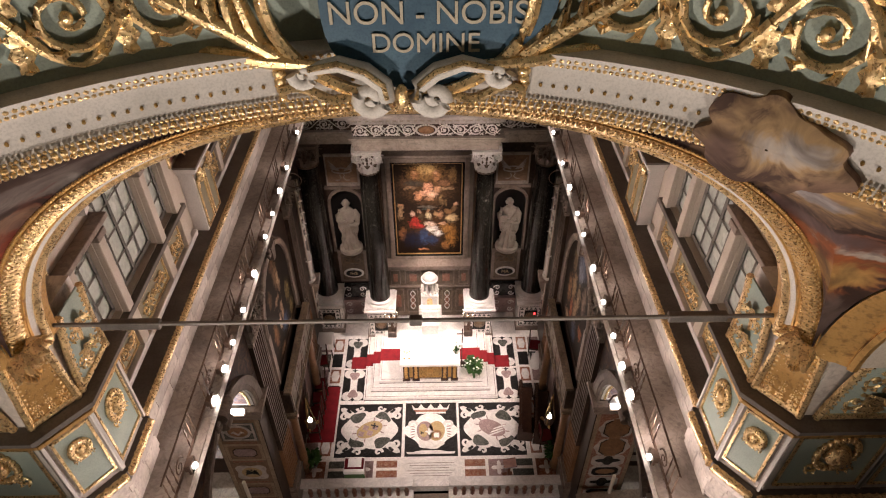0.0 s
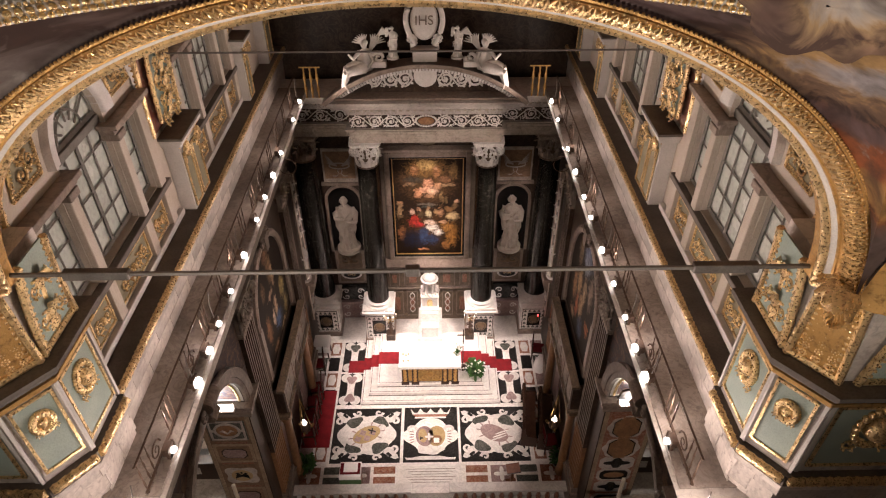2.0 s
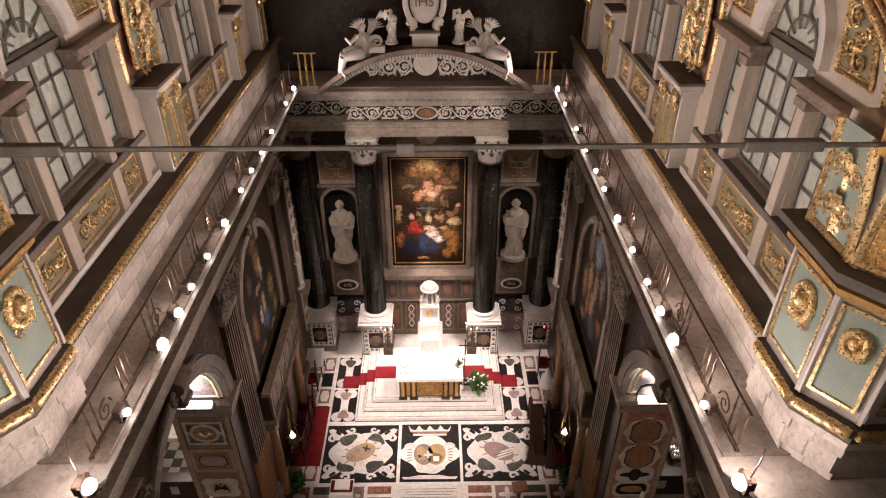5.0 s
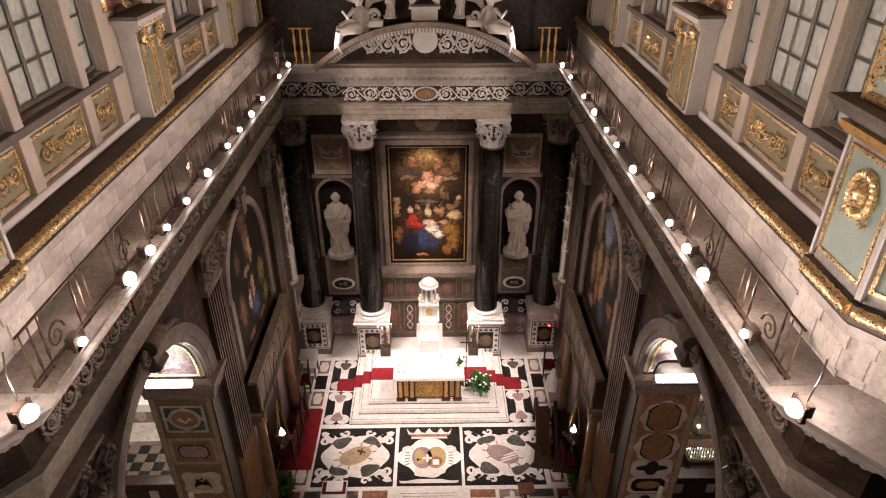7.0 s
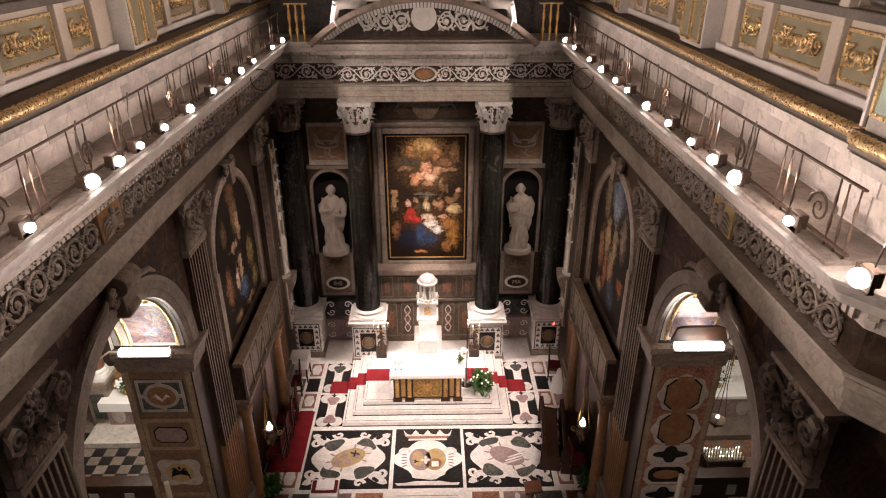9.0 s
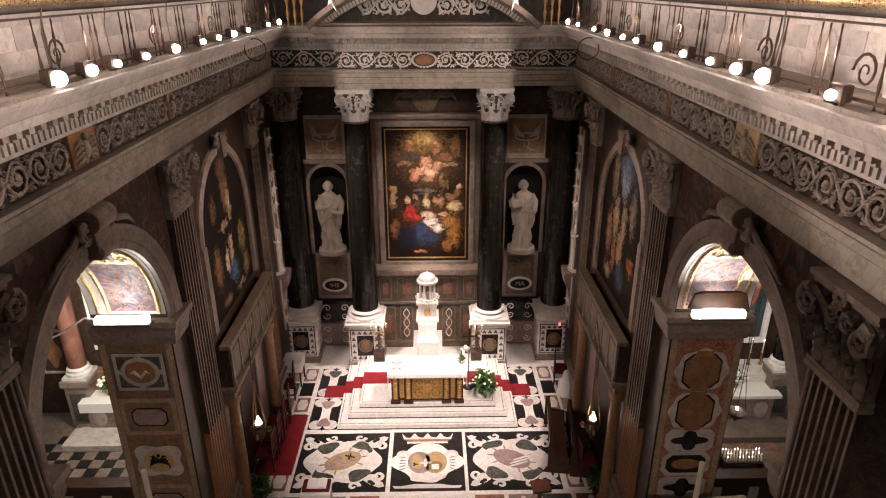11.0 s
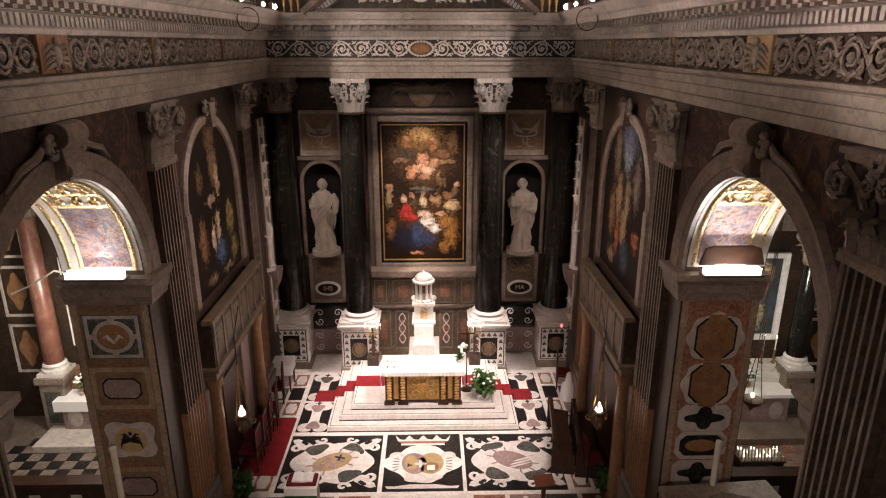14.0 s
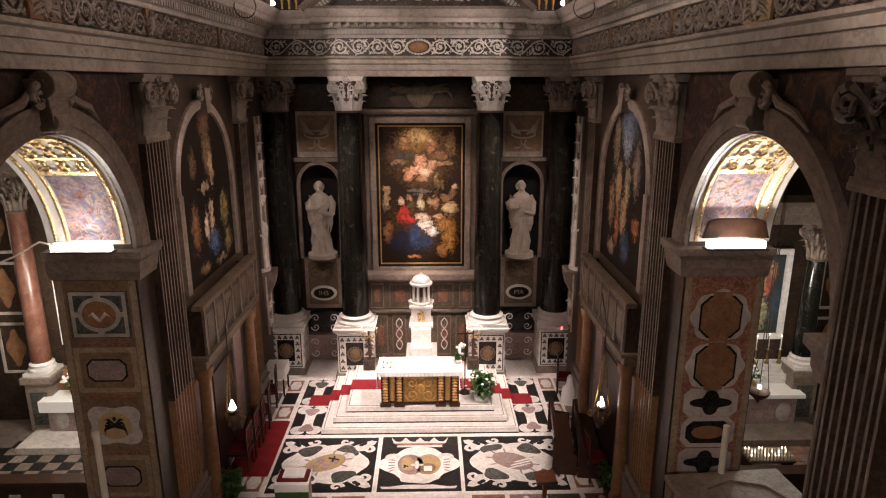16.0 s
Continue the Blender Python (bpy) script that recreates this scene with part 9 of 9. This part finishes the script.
for q in (-1, 1):
    pts, rad = spiral(0.21, 1.3, 0.07, math.pi * 0.5, -q, 26)
    stem = [(q * 0.62, 16.62), (q * 0.42, 16.66), (q * 0.24, 16.6), (q * 0.12, 16.5), (q * 0.10, 16.40)]
    sh = Shape().tube([(u, -0.1, v) for u, v in stem] , [0.05, 0.07, 0.08, 0.08, 0.08], 8, 0.8)
    pts, rad = spiral(0.12, 1.4, 0.06, math.pi if q > 0 else 0, q, 18)
    sh.tube([(q * 0.23 + a, -0.1, 16.40 + b) for a, b in pts], rad, 8)
    pts, rad = spiral(0.09, 1.2, 0.045, 0 if q > 0 else math.pi, -q, 16)
    sh.tube([(q * 0.66 + a, -0.1, 16.58 + b) for a, b in pts], rad, 8)
    part("volute", sh, STUCCO, ob, "white scrolled volute", True)
    sh = Shape().tube([(u, -0.17, v + 0.03) for u, v in stem], 0.02, 6)
    for k in range(5):
        sh.tube([(q * (0.75 + 0.06 * k), -0.06, 16.64 + 0.03 * k), (q * (0.95 + 0.13 * k), -0.02 - 0.02 * k, 16.78 + 0.08 * k), (q * (1.05 + 0.09 * k), 0.02, 17.1 + 0.12 * k), (q * (0.95 + 0.06 * k), 0.02, 17.35 + 0.1 * k)], [0.03, 0.06, 0.05, 0.02], 7)
    sh.tube([(q * 0.5, -0.1, 16.64), (q * 0.9, -0.06, 16.66), (q * 1.35, 0.03, 16.70), (q * 1.8, 0.16, 16.68)], [0.03, 0.05, 0.05, 0.015], 7)
    for k in range(4):
        sh.ball((q * 0.85, -0.02, 16.56 - 0.06 * k), 0.05 - 0.006 * k, 0.04, 0.045, 7, 5)
    sh.tube([(q * (0.35 + 0.5 * t), -0.05, 16.42 - 0.05 * math.sin(6 * t)) for t in [i / 8 for i in range(9)]], 0.035, 6)
    part("gilt_leaf", sh, GOLD, ob, "gilt leaves", True)
sh = Shape().tube([(0.88 * math.cos(a), -0.05, 17.08 + 0.69 * math.sin(a)) for a in [math.pi * (0.85 + 1.3 * i / 40) for i in range(41)]], 0.045, 6)
sh.ball((0, -0.12, 16.42), 0.05, 0.05, 0.1)
part("rim", sh, GOLD, ob, "gilt rim", True)

# ---- loose things on the sanctuary floor ----
ob = thing("red_carpet", "long red carpet under the choir chairs", "carpet", (0, 0, 0))
part("carpet_sheet", Shape().box(-4.08, -3.2, 8.9, 11.15, 0.009, 0.03), REDCLOTH, ob)


def chair(at, turn):
    ob = thing("chair", "dark wooden chair with a dark red padded seat", "chair", at, turn, "choir chairs")
    part("seat_frame", Shape().box(-0.23, 0.23, -0.22, 0.22, 0.4, 0.45), WOOD, ob, "", False, 0.008)
    part("seat", Shape().box(-0.21, 0.21, -0.2, 0.2, 0.45, 0.5), PLUSH, ob, "dark red padded seat", False, 0.02)
    part("backrest", Shape().box(-0.19, 0.19, 0.19, 0.215, 0.66, 0.98), PLUSH, ob, "dark red padded back", False, 0.012)
    part("back_frame", Shape().box(-0.23, 0.23, 0.18, 0.22, 0.98, 1.04).box(-0.23, 0.23, 0.18, 0.22, 0.6, 0.65).box(-0.23, -0.19, 0.18, 0.22, 0.45, 1.04).box(0.19, 0.23, 0.18, 0.22, 0.45, 1.04), WOOD, ob, "", False, 0.006)
    me = mesh_of("leg", Shape().lathe([(0.018, 0), (0.025, 0.05), (0.02, 0.2), (0.026, 0.4)], 8), WOOD, True)
    for x in (-0.2, 0.2):
        for y in (-0.19, 0.19):
            o = new("leg", me)
            o.parent, o.location = ob, (x, y, 0)
    return ob


first = chair((-3.82, 9.2, 0.03), -90)
for k in range(1, 4):
    copy_thing(first, pose(-3.82, 9.2 + 0.58 * k, 0.03, 0, 0, -90 + 3 * k))
copy_thing(first, pose(3.72, 8.75, 0.01, 0, 0, 95))
copy_thing(first, pose(3.85, 12.6, 0.01, 0, 0, 80))
copy_thing(first, pose(-3.9, 12.0, 0.01, 0, 0, -80))

ob = thing("side_table", "small table draped with a white cloth", "table", (-3.85, 12.75, 0.01))
part("cloth", Shape().box(-0.26, 0.26, -0.3, 0.3, 0.78, 0.80).box(-0.265, 0.265, -0.305, -0.295, 0.5, 0.80).box(-0.27, -0.26, -0.3, 0.3, 0.5, 0.80).box(0.26, 0.27, -0.3, 0.3, 0.5, 0.80), LINEN, ob, "white cloth", False, 0.004)
for x in (-0.22, 0.22):
    for y in (-0.26, 0.26):
        part("leg", Shape().box(x - 0.02, x + 0.02, y - 0.02, y + 0.02, 0, 0.78), WOOD, ob)


def bench(at, turn, label):
    ob = thing("kneeling_bench", label, "bench", at, turn)
    part("seat", Shape().box(-0.9, 0.9, -0.2, 0.2, 0.42, 0.46), WOOD, ob, "", False, 0.008)
    part("back", Shape().box(-0.9, 0.9, 0.18, 0.22, 0.55, 0.82), WOOD, ob, "", False, 0.008)
    part("back_rail", Shape().box(-0.92, 0.92, 0.17, 0.24, 0.82, 0.86), WOOD, ob, "", False, 0.008)
    for q in (-1, 1):
        part("end_panel", Shape().prism([(-0.26, 0), (0.26, 0), (0.26, 0.86), (0.16, 0.88), (0.1, 0.52), (-0.24, 0.47)], lambda u, v, w, q=q: (q * 0.9 - 0.02 + w, u, v), 0.04), WOOD, ob, "", False, 0.008)
    part("kneeler", Shape().box(-0.85, 0.85, -0.5, -0.3, 0.12, 0.17), WOOD, ob, "", False, 0.008)
    return ob


bench((3.2, 9.75, 0.01), 83, "dark wooden bench with a high back")
bench((3.72, 9.6, 0.01), 82, "second dark wooden bench by the wall")
ob = thing("draped_armchair", "armchair under a white dust cloth by the wall", "armchair", (3.85, 12.0, 0.01), 80)
part("cloth", Shape().lathe([(0.30, 0), (0.29, 0.2), (0.27, 0.4), (0.14, 0.5), (0.10, 0.72), (0.04, 0.78)], 22, (0, 0, 0), 0.7, 0.7), LINEN, ob, "", True)

# lecterns
ob = thing("lectern", "small draped reading stand with an open book", "lectern", (-2.32, 7.55, 0.01))
part("body", Shape().box(-0.28, 0.28, -0.2, 0.2, 0.0, 0.86), REDM, ob, "", False, 0.01)
part("cloth", Shape().box(-0.31, 0.31, -0.24, 0.24, 0.86, 0.90).box(-0.315, 0.315, -0.25, -0.235, 0.74, 0.90), LINEN, ob, "white cloth", False, 0.004)
part("cloth_band", Shape().box(-0.31, 0.31, -0.252, -0.238, 0.52, 0.735), LEAFG, ob, "dark green cloth front")
part("cushion", Shape().box(-0.29, 0.29, -0.18, 0.18, 0.9, 0.95), PLUSH, ob, "dark red cushion", False, 0.02)
bk = thing("open_book", "open book lying on the reading stand", "book", (-2.3, 7.55, 0.97))
for q in (-1, 1):
    part("page_block", Shape().prism([(0, 0), (q * 0.2, 0.01), (q * 0.2, 0.035), (q * 0.1, 0.055), (0, 0.03)][::q], lambda u, v, w: (u, w - 0.14, v), 0.28), LINEN, bk, "white pages", False, 0.004)
part("cover", Shape().box(-0.22, 0.22, -0.15, 0.15, -0.012, 0.0), PLUSH, bk)
ob = thing("lectern", "dark wooden reading stand with a sloped top", "lectern", (2.42, 7.55, 0.01), 8)
part("foot", Shape().box(-0.16, 0.16, -0.16, 0.16, 0, 0.05), WOODR, ob, "", False, 0.01)
part("post", Shape().box(-0.04, 0.04, -0.04, 0.04, 0.05, 0.82), WOODR, ob, "", False, 0.01)
part("top", Shape().box(-0.2, 0.2, -0.14, 0.14, 0, 0.025).moved(pose(0, 0, 0.82, 22, 0, 0)), WOODR, ob, "", False, 0.008)
part("lip", Shape().box(-0.2, 0.2, -0.16, -0.135, 0, 0.05).moved(pose(0, 0, 0.82, 22, 0, 0)), WOOD, ob)


def bush(name, label, at, size, pot, seed, count=70, flowers=False):
    ob = thing(name, label, "plant", at)
    part("pot", Shape().lathe([(0.12 * size, 0), (0.2 * size, 0.03 * size), (0.24 * size, 0.2 * size), (0.22 * size, 0.21 * size), (0.2 * size, 0.17 * size)], 20), pot, ob, "", True)
    rnd = random.Random(seed)
    sh, pe = Shape(), Shape()
    for k in range(count):
        a, r, z = rnd.uniform(0, 6.28), rnd.uniform(0.12, 0.48) * size, rnd.uniform(0.2, 0.85) * size
        c, d = math.cos(a), math.sin(a)
        p = [(0.04 * c, 0.04 * d, 0.18 * size), (0.55 * r * c, 0.55 * r * d, z), (0.85 * r * c, 0.85 * r * d, z * 1.02), (r * c, r * d, z * 0.86)]
        w = 0.055 * size * rnd.uniform(0.7, 1.3)
        side = Vector((-d, c, 0.2))
        rows = []
        for q, ww in zip(p, (0.006, w, w * 0.9, 0.004)):
            v = Vector(q)
            rows.append([v - side * ww, v + Vector((0, 0, -0.25 * ww)), v + side * ww])
        sh.grid(rows)
        if flowers and k % 4 == 0:
            pe.ball((r * c, r * d, z * 1.05), 0.045 * size, 0.045 * size, 0.03 * size, 6, 4)
    part("foliage", sh, LEAFG, ob, "arching green leaves")
    if flowers:
        part("blossom", pe, PETAL, ob, "white blossoms", True)
    return ob


bush("potted_plant", "leafy green plant with white blossoms in a white bowl", (1.5, 11.32, 0.452), 0.85, WHITE, 4, 130, True)
bush("potted_plant", "leafy green plant beside the choir wall", (-3.75, 8.1, 0.01), 0.75, DARKST, 6, 80)
bush("potted_plant", "leafy green plant beside the choir wall", (3.9, 8.2, 0.01), 0.75, DARKST, 7, 80)
bush("orchid", "white orchid in a small pot on the altar", (0.92, 11.5, 1.386), 0.42, WHITE, 9, 26)
ob = thing("orchid_spray", "tall spray of white orchid blossoms", "flowers", (0.92, 11.5, 1.4))
sh = Shape()
rnd = random.Random(2)
for k in range(16):
    t = k / 15
    sh.ball((0.05 + 0.10 * t + rnd.gauss(0, 0.03), rnd.gauss(0, 0.03), 0.22 + 0.25 * math.sin(t * 2.2) + rnd.gauss(0, 0.02)), 0.04, 0.035, 0.035, 7, 5)
part("blossom", sh, PETAL, ob, "", True)
part("stem", Shape().tube([(0, 0, 0), (0.02, 0, 0.2), (0.08, 0, 0.42), (0.16, 0, 0.4)], 0.006, 5), LEAFG, ob)
for x, y, h in ((-0.9, 11.55, 0.13), (-0.8, 11.5, 0.1), (-0.72, 11.55, 0.12), (-0.88, 11.25, 0.06), (-0.72, 11.25, 0.06)):
    ob = thing("altar_candle", "short white candle in a brass holder on the altar", "candle", (x, y, 1.386), 0, "altar candles")
    part("holder", Shape().lathe([(0.035, 0), (0.03, 0.012), (0.012, 0.02), (0.016, 0.035)], 12), BRASS, ob, "", True)
    part("candle", Shape().lathe([(0.012, 0.03), (0.012, 0.03 + h), (0.002, 0.035 + h)], 10), WAX, ob)

# processional cross and candelabra
ob = thing("processional_cross", "dark standing crucifix beside the altar", "cross", (1.12, 11.75, 0.452))
part("foot", Shape().lathe([(0.16, 0), (0.15, 0.03), (0.03, 0.08)], 20), WOOD, ob, "", True)
part("staff", Shape().tube([(0, 0, 0.05), (0, 0, 1.25)], 0.016, 8), WOOD, ob)
part("cross", Shape().box(-0.02, 0.02, -0.012, 0.012, 1.25, 1.85).box(-0.2, 0.2, -0.012, 0.012, 1.58, 1.62), WOOD, ob, "", False, 0.004)
for s in (-1, 1):
    ob = thing("candelabrum", "dark iron candelabrum with small glowing bulbs", "candelabrum", (s * 1.42, 13.2, 0.452 if abs(1.42) < 1.8 else 0.0), 0, "altar candelabra")
    part("foot", Shape().box(-0.16, 0.16, -0.16, 0.16, 0, 0.28), DARKST, ob, "dark block foot", False, 0.02)
    part("stem", Shape().lathe([(0.06, 0.28), (0.02, 0.36), (0.05, 0.5), (0.018, 0.62), (0.05, 0.8), (0.018, 0.95), (0.03, 1.1)], 12), IRON, ob, "", True)
    for k in range(7):
        a = 2 * math.pi * k / 7
        c, d = math.cos(a), math.sin(a)
        arm = part("arm", Shape().tube([(0, 0, 0.95), (0.1 * c, 0.1 * d, 0.9), (0.22 * c, 0.22 * d, 0.98), (0.22 * c, 0.22 * d, 1.06)], 0.010, 5), BRASS, ob)
        part("candle", Shape().lathe([(0.013, 1.06), (0.013, 1.18), (0.003, 1.185)], 8, (0.22 * c, 0.22 * d, 0)), WAX, arm, "ivory candle")
        part("bulb", Shape().ball((0.22 * c, 0.22 * d, 1.2), 0.014, 0.014, 0.026, 7, 5), FLAME, arm, "glowing bulb")
    sh = Shape()
    for k in range(30):
        rnd = random.Random(100 + k)
        a, z = rnd.uniform(0, 6.28), rnd.uniform(0.3, 0.85)
        sh.tube([(0, 0, z), (0.08 * math.cos(a), 0.08 * math.sin(a), z + 0.05), (0.14 * math.cos(a), 0.14 * math.sin(a), z)], [0.006, 0.02, 0.003], 4)
    part("iron_leaves", sh, IRON, ob, "wrought iron leaves")

# tall candles against the piers
for s in (-1, 1):
    ob = thing("floor_candlestick", "tall ivory candle on a dark stand before the pier", "candlestick", (s * 4.92, 5.9, -0.25), 0, "pier candles")
    part("foot_block", Shape().box(-0.24, 0.24, -0.24, 0.24, -0.2, 0.0), GREYM, ob, "", False, 0.02)
    part("stand", Shape().lathe([(0.22, 0), (0.2, 0.05), (0.05, 0.15), (0.035, 0.9), (0.06, 1.0), (0.035, 1.1), (0.03, 1.75), (0.1, 1.85), (0.1, 1.9), (0.04, 1.92)], 16), BRASS, ob, "", True)
    part("candle", Shape().lathe([(0.05, 1.9), (0.048, 3.1), (0.005, 3.12)], 14), WAX, ob, "tall ivory candle", True)

# hanging sanctuary lamps
for s in (-1, 1):
    ob = thing("hanging_lamp", "hanging brass sanctuary lamp with a small bright bulb", "lamp", (s * 3.67, 8.5, 1.35), 0, "sanctuary lamps")
    part("bowl", Shape().lathe([(0.015, -0.06), (0.03, -0.02), (0.02, 0.02), (0.06, 0.06), (0.13, 0.16), (0.15, 0.24), (0.11, 0.30), (0.06, 0.34), (0.08, 0.40), (0.11, 0.44), (0.05, 0.47)], 20), IRON, ob, "dark tarnished bowl", True)
    for k in range(3):
        a = 2 * math.pi * k / 3 + 0.5
        pts, rad = spiral(0.09, 1.3, 0.022, math.pi, 1, 14)
        part("scroll_handle", Shape().tube([((0.2 + u) * math.cos(a), (0.2 + u) * math.sin(a), 0.26 + v) for u, v in pts], rad, 6), BRASS, ob, "", True)
    part("bulb", Shape().lathe([(0.075, 0.47), (0.07, 0.50), (0.045, 0.57), (0.012, 0.66)], 12), FLAME, ob, "glowing bulb", True)
    for k in range(3):
        a = 2 * math.pi * k / 3
        pts = [(0.18 * math.cos(a) * (1 - t), 0.18 * math.sin(a) * (1 - t), 0.3 + 1.3 * t) for t in [i / 20 for i in range(21)]]
        part("chain", Shape().tube(pts, [0.010 + 0.006 * (i % 2) for i in range(21)], 5), BRASS, ob)
    part("suspension", Shape().tube([(0, 0, 1.6), (-s * 0.0, 0.0, 2.2), (s * 0.05, 0.6, 2.6)], 0.012, 5), IRON, ob, "iron hanger")
# red sanctuary light on a bracket
ob = thing("sanctuary_light", "tiny red light on an iron wall bracket", "lamp", (4.1, 13.2, 1.6))
part("bracket", Shape().tube([(0.05, 0, 0), (-0.15, -0.1, -0.06), (-0.3, -0.15, 0.0)], 0.012, 5), IRON, ob)
part("bulb", Shape().ball((-0.3, -0.15, 0.05), 0.03, 0.03, 0.05), glow("red_lamp", (1.0, 0.05, 0.05), 8), ob, "red glowing bulb", True)

# pulpit-like stone kiosk under the east arch
ob = thing("stone_kiosk", "grey marble kiosk top with a sunk eight-sided panel", "kiosk", (5.0, 5.05, -0.45), 4)
part("body", Shape().box(-0.75, 0.75, -0.7, 0.7, 0.0, 2.35), DARKST, ob)
part("top", Shape().box(-0.95, 0.95, -0.9, 0.9, 2.35, 2.46), GREYM, ob, "", False, 0.03)
part("rim", Shape().arch(lambda u, w, v: (u, v, 2.46 + w), 0.66, 0.62, [(0, 0), (0.0, 0.03), (0.12, 0.03), (0.12, 0.0)], 0, 360, 8), GREYM, ob, "raised eight-sided rim")
